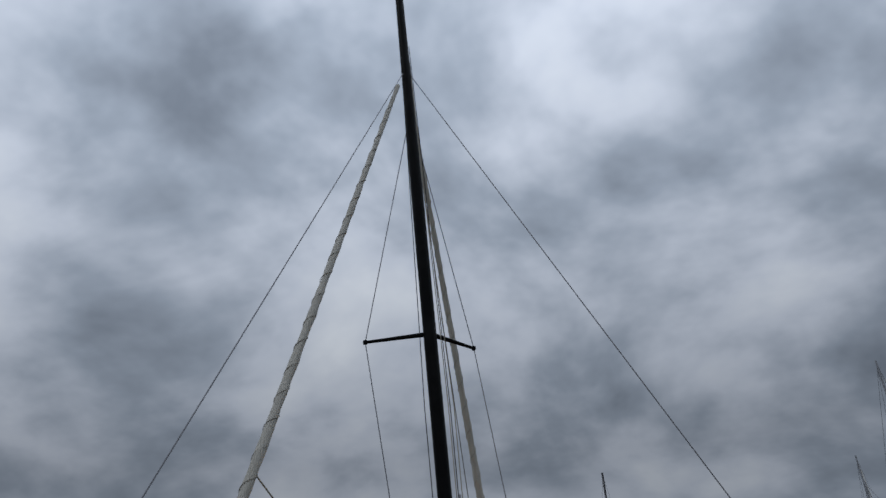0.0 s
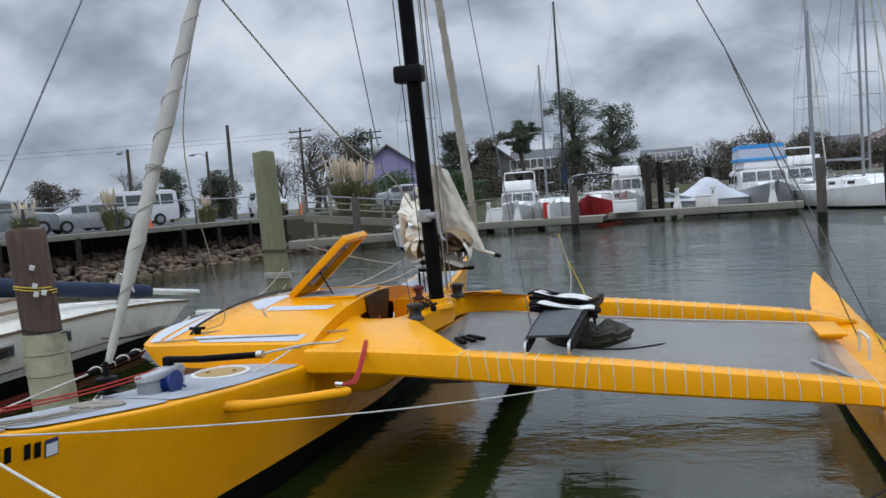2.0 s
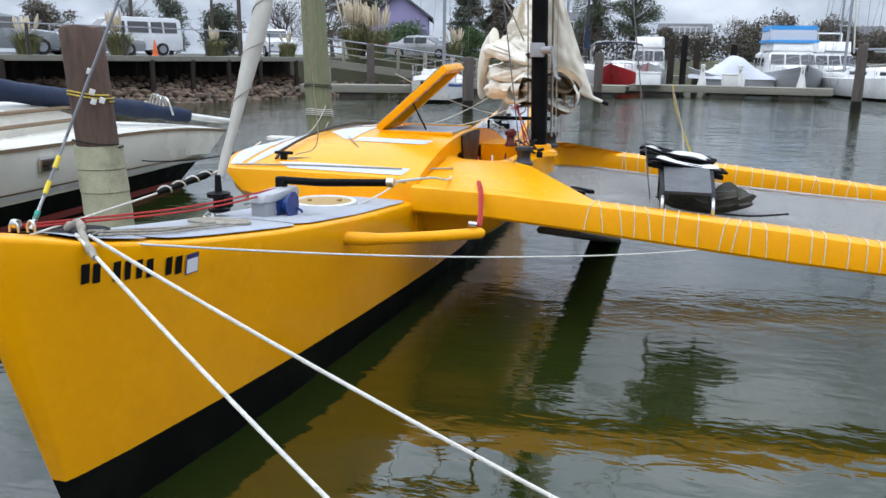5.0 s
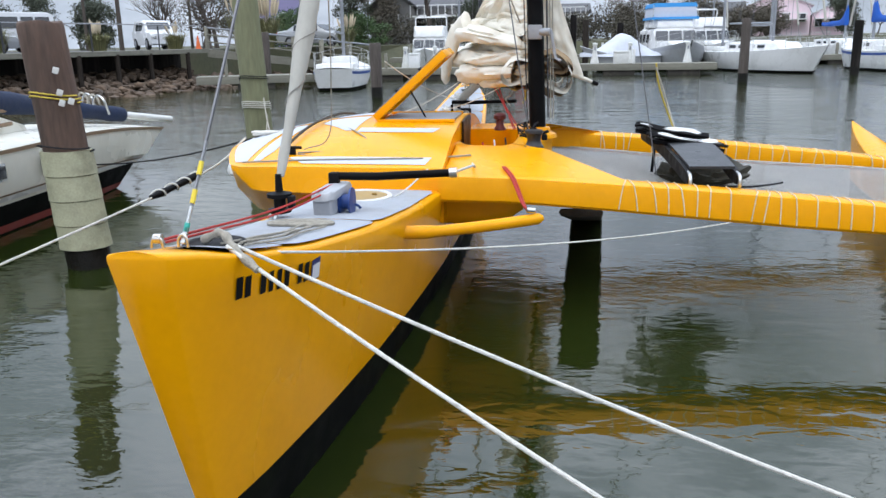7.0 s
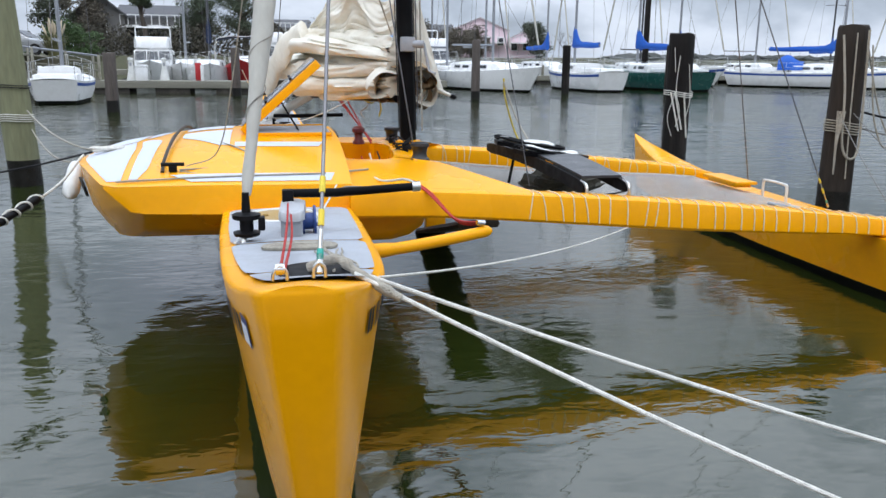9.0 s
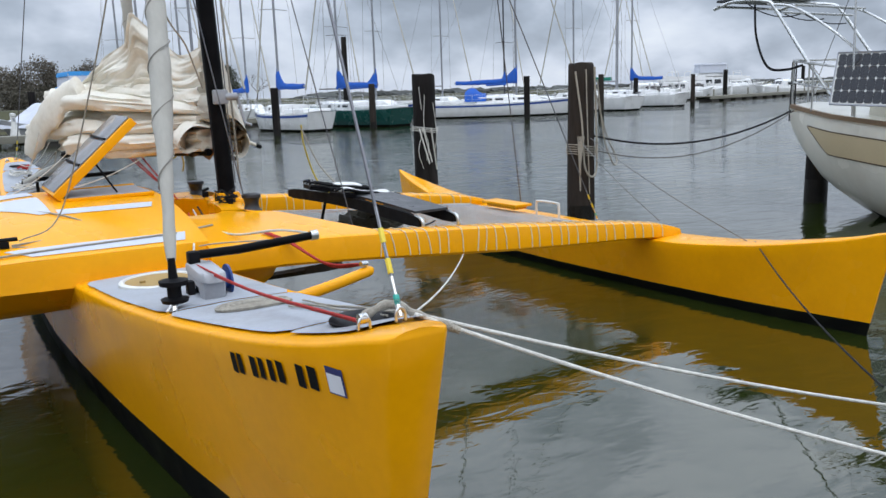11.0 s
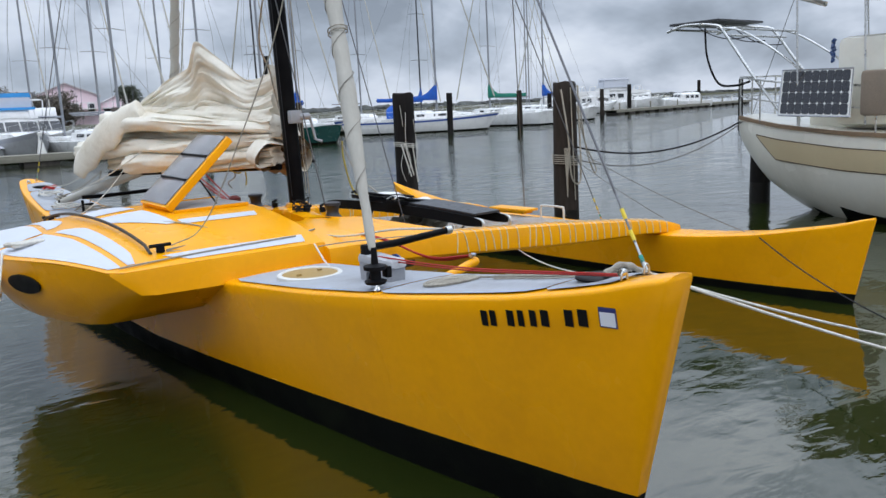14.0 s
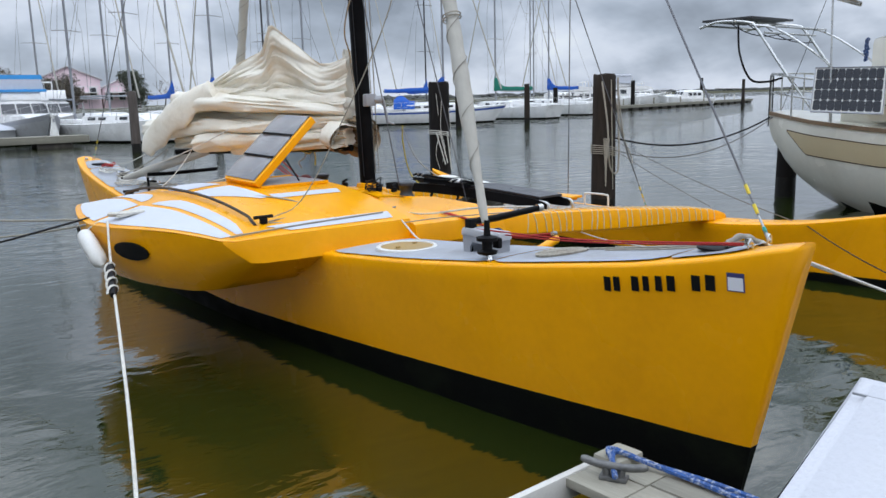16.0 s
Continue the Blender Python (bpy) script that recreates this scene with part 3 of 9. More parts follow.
# companionway side of the pod, with a tapered dark board
bm = bmesh.new()
n = 40
rows = []
for x in (POD_X, POD_X - 0.03):
    rows.append([(x, 3.22 + 2.96 * i / n, roof_z(POD_X, 3.22 + 2.96 * i / n) - 0.003) for i in range(n + 1)] +
                [(x, 3.22 + 2.96 * i / n, 0.58) for i in range(n, -1, -1)])
loft(bm, rows)
part("cabin_side", bm, YELLOW, pod, "yellow cabin side beside the companionway")
bm = bmesh.new()
edge_ = [(4.37, 1.150), (4.60, 1.162), (4.80, 1.162), (4.99, 1.148), (4.95, 1.02), (4.88, 0.88), (4.80, 0.80), (4.62, 0.77), (4.50, 0.79), (4.44, 0.88), (4.40, 1.02)]
loft(bm, [[(POD_X + 0.004, y, z) for y, z in edge_], [(POD_X + 0.018, y, z) for y, z in edge_]])
part("companionway_board", bm, BROWN_BOARD, pod, "dark brown companionway board")
for yy, x0, x1 in ((4.28, -0.26, 0.36), (4.90, -0.26, 0.36)):
    bm = bmesh.new()
    box(bm, ((x0 + x1) / 2, yy, roof_z(0, yy) + 0.010), (x1 - x0, 0.024, 0.026), 0.006)
    part("hatch_coaming", bm, YELLOW, pod, "yellow hatch coaming")
bm = bmesh.new()
box(bm, (0.07, 4.59, roof_z(0, 4.58) + 0.003), (0.56, 0.58, 0.018), 0.004)
part("hatch_well", bm, GREY_PLASTIC, pod, "grey sliding hatch board")

# raised hatch lid: yellow frame with smoked panes
lid_a, lid_b = Vector((-0.285, 4.30, 1.185)), Vector((-0.285, 4.84, 1.20))
up_dir = Vector((0.565, 0.02, 0.50))
lid = new("hatch_lid")
lid.parent = proa
tagged(lid, "open yellow hatch lid with smoked panes")
un, vn = (lid_b - lid_a).normalized(), up_dir.normalized()
wn = un.cross(vn).normalized()
wid, hgt = (lid_b - lid_a).length, up_dir.length
rot = Matrix((un, vn, wn)).transposed()


def lid_box(bm, u0, u1, v0, v1, w, th, bev=0.006):
    c = lid_a + un * (u0 + u1) / 2 + vn * (v0 + v1) / 2 + wn * w
    box(bm, c, (u1 - u0, v1 - v0, th), bev, rot.to_4x4())


for u0, u1, v0, v1 in ((0, 0.045, 0, hgt), (wid - 0.045, wid, 0, hgt), (0.045, wid - 0.045, 0, 0.05), (0.045, wid - 0.045, hgt - 0.05, hgt)):
    bm = bmesh.new()
    lid_box(bm, u0, u1, v0, v1, 0.0, 0.06)
    part("frame_rail", bm, YELLOW, lid)
for v0, v1 in ((0.02, 0.262), (0.278, 0.512), (0.528, hgt - 0.006)):
    bm = bmesh.new()
    lid_box(bm, 0.032, wid + 0.004, v0, v1, -0.036, 0.010, 0.002)
    part("pane", bm, SMOKED, lid, "smoked acrylic pane")
bm = bmesh.new()
for v in (0.27, 0.52):
    tube(bm, [lid_a + un * 0.03 + vn * v - wn * 0.046, lid_a + un * (wid - 0.03) + vn * v - wn * 0.046], 0.010)
part("crossbar", bm, BLACK_GEAR, lid)
bm = bmesh.new()
tube(bm, [lid_a + un * 0.05 + vn * 0.36, (0.12, 4.34, 1.19)], 0.007)
part("prop_stay", bm, BLACK_GEAR, lid)

# platform with the cockpit well, between pod and trampoline
AKA_TOP = [(0.3, 0.925), (0.9, 0.91), (1.5, 0.875), (2.0, 0.84), (2.7, 0.785), (3.4, 0.715), (4.0, 0.655), (4.45, 0.59), (4.62, 0.545), (4.70, 0.50)]
AKA_BOT = [(0.3, 0.745), (0.9, 0.735), (1.5, 0.69), (2.0, 0.645), (2.7, 0.585), (3.4, 0.54), (4.0, 0.51), (4.45, 0.47), (4.62, 0.47), (4.70, 0.475)]

OUT_X = [(3.22, 1.62), (3.36, 1.40), (3.42, 1.24), (3.50, 1.12), (3.62, 1.04), (3.8, 0.99), (4.1, 0.99), (4.4, 1.04), (4.7, 1.12)]


def plat_z(x, y):
    d = min(1.0, abs(y - 4.7) / 1.48)
    return smooth_table(AKA_TOP, x) + 0.005 + (0.115 + 0.04 * max(0.0, x - 0.9)) * (1 - d ** 1.1)


def cockpit_edge(k, n):
    """A rounded well outline."""
    a = 2 * math.pi * k / n
    c, s = math.cos(a), math.sin(a)
    return (0.615 + 0.235 * math.copysign(abs(c) ** 0.45, c), 4.7 + 0.60 * math.copysign(abs(s) ** 0.6, s))


bm = bmesh.new()
n = 64
inner = [cockpit_edge(k, n) for k in range(n)]
outer = []
for k in range(n):
    x, y = inner[k]
    a = 2 * math.pi * k / n
    c, s = math.cos(a), math.sin(a)
    oy = 4.7 + 1.50 * math.copysign(min(1, abs(s) ** 0.6 * 1.02), s) if abs(s) > 0.05 else 4.7
    oy = max(3.22, min(6.18, oy))
    yy = oy if oy <= 4.7 else LOA - oy
    ox = lerp_table(OUT_X, yy) if c > 0 else POD_X
    if abs(s) ** 0.6 * 1.02 >= 1:
        ox = POD_X + (1.62 - POD_X) * (c + 1) / 2 if abs(c) < 0.99 else ox
    outer.append((ox, oy))
floor_z = 0.60
ring_in = [(x, y, plat_z(x, y)) for x, y in inner]
ring_out = [(x, y, plat_z(x, y) - 0.004) for x, y in outer]
ring_mid = [((a[0] * 0.6 + b[0] * 0.4), (a[1] * 0.6 + b[1] * 0.4), plat_z(a[0], a[1]) + 0.012) for a, b in zip(ring_in, ring_out)]
ring_floor = [(x, y, floor_z) for x, y in inner]
ring_lip = [(x, y, plat_z(x, y) - 0.17) for x, y in outer]
loft(bm, [ring_floor, ring_in, ring_mid, ring_out, ring_lip], caps=False)
bm.faces.new([bm.verts.new(p) for p in ring_floor])
platform = part("cockpit_platform", bm, YELLOW, proa, "yellow side deck round a cockpit well", angle=50)
# rounded underbody of the cockpit between the beams
bm = bmesh.new()
rows = []
for y, k in ((3.38, 0.25), (3.40, 0.62), (3.46, 0.9), (3.60, 1.0), (5.80, 1.0), (5.94, 0.9), (6.0, 0.62), (6.02, 0.25)):
    rows.append([(POD_X - 0.04 + dx * (0.55 + 0.45 * k), y, 0.76 - dz * k) for dx, dz in ((0, 0), (0, 0.26), (0.34, 0.26), (0.47, 0.225), (0.56, 0.16), (0.60, 0.08), (0.60, 0))])
loft(bm, rows)
part("cockpit_underbody", bm, YELLOW, platform, "rounded yellow underbody of the cockpit", angle=50)

# crossbeams

def aka_section(x, m):
    zt, zb = smooth_table(AKA_TOP, x), smooth_table(AKA_BOT, x)
    f = 3.115 + (0.03 if x > 4.6 else 0) + (0.06 if x > 4.68 else 0)
    b = 3.355 - (0.03 if x > 4.6 else 0) - (0.06 if x > 4.68 else 0) + 0.05 * max(0, 1.6 - x) * 0.4
    h = zt - zb
    prof = [(f + 0.015, zb), (f, zb + 0.10 * h), (f + 0.004, zb + 0.6 * h), (f + 0.02, zb + 0.93 * h), (f + 0.05, zt), (b - 0.06, zt), (b - 0.012, zb + 0.88 * h), (b, zb + 0.6 * h), (b - 0.01, zb + 0.1 * h), (b - 0.03, zb)]
    return [(x, y if not m else LOA - y, z) for y, z in prof]


akas = []
for m in (0, 1):
    bm = bmesh.new()
    xs = [0.38 + 0.1 * i for i in range(43)] + [4.62, 4.66, 4.69, 4.71]
    loft(bm, [aka_section(x, m) for x in xs])
    akas.append(part("crossbeam", bm, YELLOW, proa, "curved yellow crossbeam wrapped with lacing", angle=30))
    # lacing that wraps the beam
    rnd = random.Random(5 + m)
    x = 1.55
    while x < 4.45:
        bm = bmesh.new()
        k = rnd.choice((0.0, 0.0, 0.02, -0.03, 0.09, -0.09))
        sec0, sec1 = aka_section(x, m), aka_section(x + k, m)
        pts = []
        for i in (1, 2, 3, 4, 5, 6, 7, 8):
            f = (i - 1) / 7
            p, q = Vector(sec0[i]), Vector(sec1[i])
            c = p.lerp(q, f)
            sgn = -1 if (i < 4) != bool(m) else 1
            pts.append(c + Vector((0, sgn * 0.004 if i != 4 and i != 5 else 0, 0.004 if 3 <= i <= 6 else 0)))
        tube(bm, pts, 0.0042, 5)
        part("lacing_turn", bm, LACING, akas[m])
        x += rnd.choice((0.075, 0.10, 0.12, 0.13))

# trampoline: open netting of thin crossing strands
def net_z(x, y):
    return smooth_table(AKA_BOT, x) + 0.03 - 0.035 * math.sin(math.pi * (x - 1.0) / 3.36) * math.sin(math.pi * (y - 3.36) / 2.68)


bm = bmesh.new()
NET = 0.012
for k in range(int(2.68 / NET) + 1):
    y = 3.36 + NET * k
    tube(bm, [(1.0 + 3.36 * i / 16, y, net_z(1.0 + 3.36 * i / 16, y)) for i in range(17)], 0.00075, 4, cap=False)
for k in range(int(3.36 / NET) + 1):
    x = 1.0 + NET * k
    tube(bm, [(x, 3.36 + 2.68 * i / 12, net_z(x, 3.36 + 2.68 * i / 12) + 0.004) for i in range(13)], 0.00075, 4, cap=False)
trampoline = tagged(part("trampoline", bm, TRAMP_MESH, proa), "taut grey netting trampoline", kind="stuff")
for yy in (3.40, 6.0):
    bm = bmesh.new()
    tube(bm, [(x, yy, smooth_table(AKA_BOT, x) + 0.037) for x in [1.2 + 0.15 * i for i in range(22)]], 0.006, 6)
    part("bolt_rope", bm, ROPE_WHITE, trampoline)

# outrigger hull
A_Y0, A_LEN = 1.115, 6.99
A_SHEER = [(0, 0.755), (0.2, 0.69), (0.5, 0.63), (1.0, 0.54), (1.6, 0.475), (2.4, 0.44), (3.43, 0.43)]
A_DECK = [(0, 0.012), (0.08, 0.035), (0.4, 0.10), (1.0, 0.175), (1.8, 0.225), (3.43, 0.24)]
A_WATER = [(0, 0.006), (0.4, 0.05), (1.0, 0.11), (2.0, 0.175), (3.4, 0.20)]
A_BOOT = [(0, 0.10), (1.0, 0.085), (3.4, 0.075)]
bm = bmesh.new()
hull_mesh(bm, A_LEN, A_SHEER, A_DECK, A_WATER, A_BOOT, 0.16, 0.30, x0=4.535, y0=A_Y0, nq=36, levels=6)
for v in bm.verts:
    v.co.x += 0.030 * (v.co.y - 4.61)  # the float toes in a little
outrigger = part("outrigger_hull", bm, [YELLOW, BLACK_BOTTOM], proa, "slim yellow outrigger float with upswept ends", angle=32)
bm = bmesh.new()
box(bm, (4.30, 5.25, 0.60), (0.22, 0.62, 0.03), 0.012)
box(bm, (4.30, 5.25, 0.575), (0.16, 0.5, 0.04), 0.004)
part("step_board", bm, YELLOW, outrigger, "yellow step board")
bm = bmesh.new()
tube(bm, chain([(4.5, 4.62, 0.46), (4.5, 4.62, 0.60), (4.5, 4.66, 0.63), (4.5, 4.94, 0.63), (4.5, 4.98, 0.60), (4.5, 4.98, 0.46)], 5), 0.013)
part("grab_hoop", bm, WHITE_PLASTIC, outrigger, "white grab hoop")

# stepping arm that carries the sheet
arms = []
for m in (0, 1):
    bm = bmesh.new()
    pts = chain([(0.20, 2.02, 0.80), (0.45, 2.12, 0.775), (0.75, 2.23, 0.785), (0.98, 2.32, 0.80), (1.075, 2.35, 0.81)], 5)
    pts = [(p.x, p.y if not m else LOA - p.y, p.z) for p in pts]
    tube(bm, pts, [0.038] * 6 + [0.032] * (len(pts) - 8) + [0.028, 0.014], 10)
    arms.append(part("sheet_arm", bm, YELLOW, main_hull, "curved yellow outrigger arm for the sheet block"))

# mast, leaning a little
def mast_at(z):
    return Vector((1.0 - 0.031 * (z - 1.1), 4.615, z))


mast = new("mast")
mast.parent = proa
tagged(mast, "tall black carbon mast with spreaders")
bm = bmesh.new()
rows = []
for i in range(24):
    z = 1.02 + 9.9 * i / 23
    c = mast_at(z)
    w = 1.0 if z < 7 else 1 - 0.35 * (z - 7) / 4
    rows.append([(c.x + 0.066 * w * math.cos(2 * math.pi * k / 14), c.y + 0.085 * w * math.sin(2 * math.pi * k / 14), z) for k in range(14)])
loft(bm, rows)
part("spar", bm, BLACK_MAST, mast)
bm = bmesh.new()
lathe(bm, (1.0, 4.615, 1.0), [(0.16, 0), (0.15, 0.03), (0.11, 0.045), (0.10, 0.08), (0.085, 0.085)], 16)
part("mast_step", bm, YELLOW, mast, "yellow mast collar")
tips = (Vector((0.30, 4.29, 5.18)), Vector((1.22, 4.96, 5.18)))
for tip in tips:
    bm = bmesh.new()
    tube(bm, [mast_at(5.28), tip], [0.026, 0.016], 8)
    lathe(bm, tip, [(0.02, -0.02), (0.026, 0.0), (0.02, 0.02)], 8)
    part("spreader", bm, BLACK_MAST, mast)
for tip in tips:
    bm = bmesh.new()
    tube(bm, [mast_at(8.1), tip], 0.005, 5)
    part("diamond_stay", bm, WIRE, mast)
bm = bmesh.new()
c = mast_at(3.08)
box(bm, c + Vector((-0.02, -0.05, 0)), (0.26, 0.16, 0.15), 0.03)
part("mast_bracket", bm, BLACK_GEAR, mast, "black spar bracket")
bm = bmesh.new()
c = mast_at(1.83)
box(bm, c + Vector((0.0, -0.11, 0)), (0.11, 0.06, 0.11), 0.012)
tube(bm, [c + Vector((0.04, -0.12, 0)), c + Vector((0.12, -0.15, 0))], 0.03, 10)
tube(bm, [c + Vector((0.12, -0.15, 0.01)), c + Vector((0.16, -0.16, -0.20)), c + Vector((0.20, -0.2, -0.22))], 0.012, 8)
part("reel_winch", bm, GREY_PLASTIC, mast, "grey reel winch with a crank")
for i, (ox, oy, zt) in enumerate(((0.09, 0.03, 8.9), (0.11, -0.03, 8.6), (0.085, 0.09, 9.2), (-0.08, -0.06, 8.2), (0.13, 0.05, 6.9))):
    bm = bmesh.new()
    tube(bm, [mast_at(zt) + Vector((ox * 0.6, oy * 0.6, 0)), mast_at(4.5) + Vector((ox * 1.2, oy * 1.3, 0)), mast_at(1.15) + Vector((ox, oy, 0))], 0.0045, 5)
    part("halyard", bm, (WIRE, ROPE_GREY, ROPE_BLACK, ROPE_BLACK, ROPE_GREY)[i], mast)
hounds = mast_at(8.8)

# stays
def stay(a, b, name, label, fittings=True):
    ob = new(name)
    ob.parent = proa
    tagged(ob, label)
    bm = bmesh.new()
    tube(bm, [a, b], 0.0055, 5)
    part("wire", bm, WIRE, ob)
    if fittings:
        a, b = Vector(a), Vector(b)
        d = (a - b).normalized()
        bm = bmesh.new()
        tube(bm, [b, b + d * 0.05], 0.009, 8)
        tube(bm, [b + d * 0.05, b + d * 0.12], 0.0055, 8)
        part("shackle", bm, CHROME, ob)
        bm = bmesh.new()
        tube(bm, [b + d * 0.035, b + d * 0.065], 0.0090, 8)
        part("teal_wrap", bm, TEAL_TAPE, ob)
        for k in (0.13, 0.225):
            bm = bmesh.new()
            tube(bm, [b + d * k, b + d * (k + 0.045)], 0.0085, 8)
            part("yellow_wrap", bm, YELLOW_TAPE, ob)
        bm = bmesh.new()
        tube(bm, [b + d * 0.12, b + d * 0.34], 0.005, 8)
        part("turnbuckle", bm, ALU, ob)
    return ob


for m in (0, 1):
    stay(hounds, (0.0, 0.17 if not m else LOA - 0.17, 1.19), "forestay", "thin steel stay to the bow")
stay(hounds, (3.53, 4.38, 2.97), "shroud", "thin steel shroud towards the outrigger", False)
for y in (4.1, 5.3):
    stay((3.53, 4.38, 2.97), (4.55, y, 0.52), "shroud_leg", "lower bridle leg of the shroud", y < 5)


def furled_jib(foot, head, seed, hook):
    """A rolled sail on its stay: cover with a spiral edge, bunched a little near the foot."""
    ob = new("furled_jib")
    ob.parent = proa
    tagged(ob, "rolled jib in a weathered pale cover")
    foot, head = Vector(foot), Vector(head)
    d = (head - foot).normalized()
    a = d.orthogonal().normalized()
    b = d.cross(a)
    L = (head - foot).length
    rnd = random.Random(seed)
    bm = bmesh.new()
    rows = []
    n = 300
    for i in range(n + 1):
        s = i / n
        z = s * L
        r = 0.049 * (1 - 0.50 * s) * (0.34 + 0.66 * min(1, z / 0.75)) + 0.0035 * noise.noise(Vector((z * 5, seed, 0))) + 0.002 * math.sin(z * 9 + seed) + 0.0015 * math.sin(z * 23)
        if hook:
            r *= 1.0 + 0.16 * math.exp(-((z - 1.62) / 0.16) ** 2) - 0.10 * math.exp(-((z - 1.25) / 0.12) ** 2)
        row = []
        for k in range(14):
            th = 2 * math.pi * k / 14
            ridge = 0.09 * max(0, math.cos((th - z * 24) / 2)) ** 10 - 0.03 * max(0, math.cos((th - z * 24 - 0.5) / 2)) ** 20
            rr = r * (1 + ridge + 0.03 * math.sin(3 * th + z * 5) + 0.06 * noise.noise(Vector((math.cos(th) * 1.6, math.sin(th) * 1.6, z * 13))))
            row.append(foot + d * z + (a * math.cos(th) + b * math.sin(th)) * rr)
        rows.append(row)
    loft(bm, rows)
    part("sail_roll", bm, JIBCLOTH, ob)
    bm = bmesh.new()
    pts = []
    for i in range(700):
        z = 0.25 + (L * 0.96 - 0.25) * i / 699
        r = 0.049 * (1 - 0.50 * z / L) * (0.34 + 0.66 * min(1, z / 0.75)) * 1.05 + 0.002
        if hook:
            r *= 1.0 + 0.16 * math.exp(-((z - 1.62) / 0.16) ** 2) - 0.10 * math.exp(-((z - 1.25) / 0.12) ** 2)
        pts.append(foot + d * z + (a * math.cos(z * 24) + b * math.sin(z * 24)) * r * 0.985)
    tube(bm, pts, 0.0032, 4)
    part("spiral_edge", bm, JIB_SEAM, ob)
    bm = bmesh.new()
    for z0 in ((1.22,) if hook else (0.4,)):
        pts = []
        for k in range(25):
            th = 2 * math.pi * k / 12
            rr = 0.055
            pts.append(foot + d * (z0 + 0.02 * k / 12) + (a * math.cos(th) + b * math.sin(th)) * rr)
        tube(bm, pts, 0.004, 5)
    part("tie_cord", bm, ROPE_GREY, ob)
    return ob, d


jib, jd = furled_jib((-0.215, 1.735, 1.14), hounds - Vector((0.02, 0.25, 0.45)), 1, True)
furled_jib((0.85, 6.94, 1.46), hounds - Vector((0, -0.15, 0.5)), 2, False)
# furling drum
bm = bmesh.new()
lathe(bm, (-0.22, 1.715, 0.985), [(0.02, -0.03), (0.055, -0.02), (0.06, -0.005), (0.03, 0.002), (0.03, 0.05), (0.06, 0.055), (0.062, 0.075), (0.02, 0.085), (0.015, 0.17)], 16)
box(bm, (-0.155, 1.70, 1.02), (0.03, 0.05, 0.06), 0.006)
part("furling_drum", bm, BLACK_GEAR, jib, "black furling drum")
bm = bmesh.new()
tube(bm, [(-0.24, 1.66, 0.925), (-0.23, 1.69, 0.97)], 0.012, 8)
tube(bm, [(-0.245, 1.655, 0.92 + 0.02 * math.sin(0)), (-0.275, 1.65, 0.945), (-0.25, 1.66, 0.965)], 0.006, 6)
part("tack_shackle", bm, CHROME, jib)

# winches on the side deck
def winch(x, y, z):
    ob = new("winch")
    ob.parent = proa
    tagged(ob, "dark grey sheet winch")
    bm = bmesh.new()
    lathe(bm, (x, y, z), [(0.075, 0), (0.072, 0.02), (0.058, 0.03), (0.05, 0.06), (0.056, 0.10), (0.07, 0.115), (0.068, 0.135), (0.04, 0.142), (0.02, 0.142)], 18)
    part("drum", bm, GREY_DARK, ob)


GREY_DARK = mat("dark_grey_alloy", (0.045, 0.045, 0.047), 0.45, metal=0.6, var=0.2)
for yy in (4.02, LOA - 4.02):
    winch(0.985, yy, plat_z(0.98, yy) + 0.005)

# swinging pole over the hull's deck, on a short post
bm = bmesh.new()
tube(bm, [(-0.03, 2.06, 1.09), (0.20, 2.08, 1.085), (0.615, 2.09, 1.105)], [0.021, 0.022, 0.020], 10)
pole = part("tiller_pole", bm, BLACK_MAST, proa, "black carbon pole on a pivot post")
bm = bmesh.new()
tube(bm, [(0.585, 2.09, 1.104), (0.625, 2.09, 1.106)], 0.026, 10)
part("end_cap", bm, CHROME, pole)
bm = bmesh.new()
tube(bm, [(-0.03, 2.06, 0.87), (-0.03, 2.06, 1.06)], 0.015, 8)
box(bm, (-0.03, 2.06, 1.075), (0.055, 0.055, 0.07), 0.01)
part("pivot_post", bm, BLACK_GEAR, pole)


def jib_point(height):
    """Place on the furled jib's stay at a height over its foot."""
    return Vector((-0.215, 1.735, 1.14)) + jd * (height / jd.z)


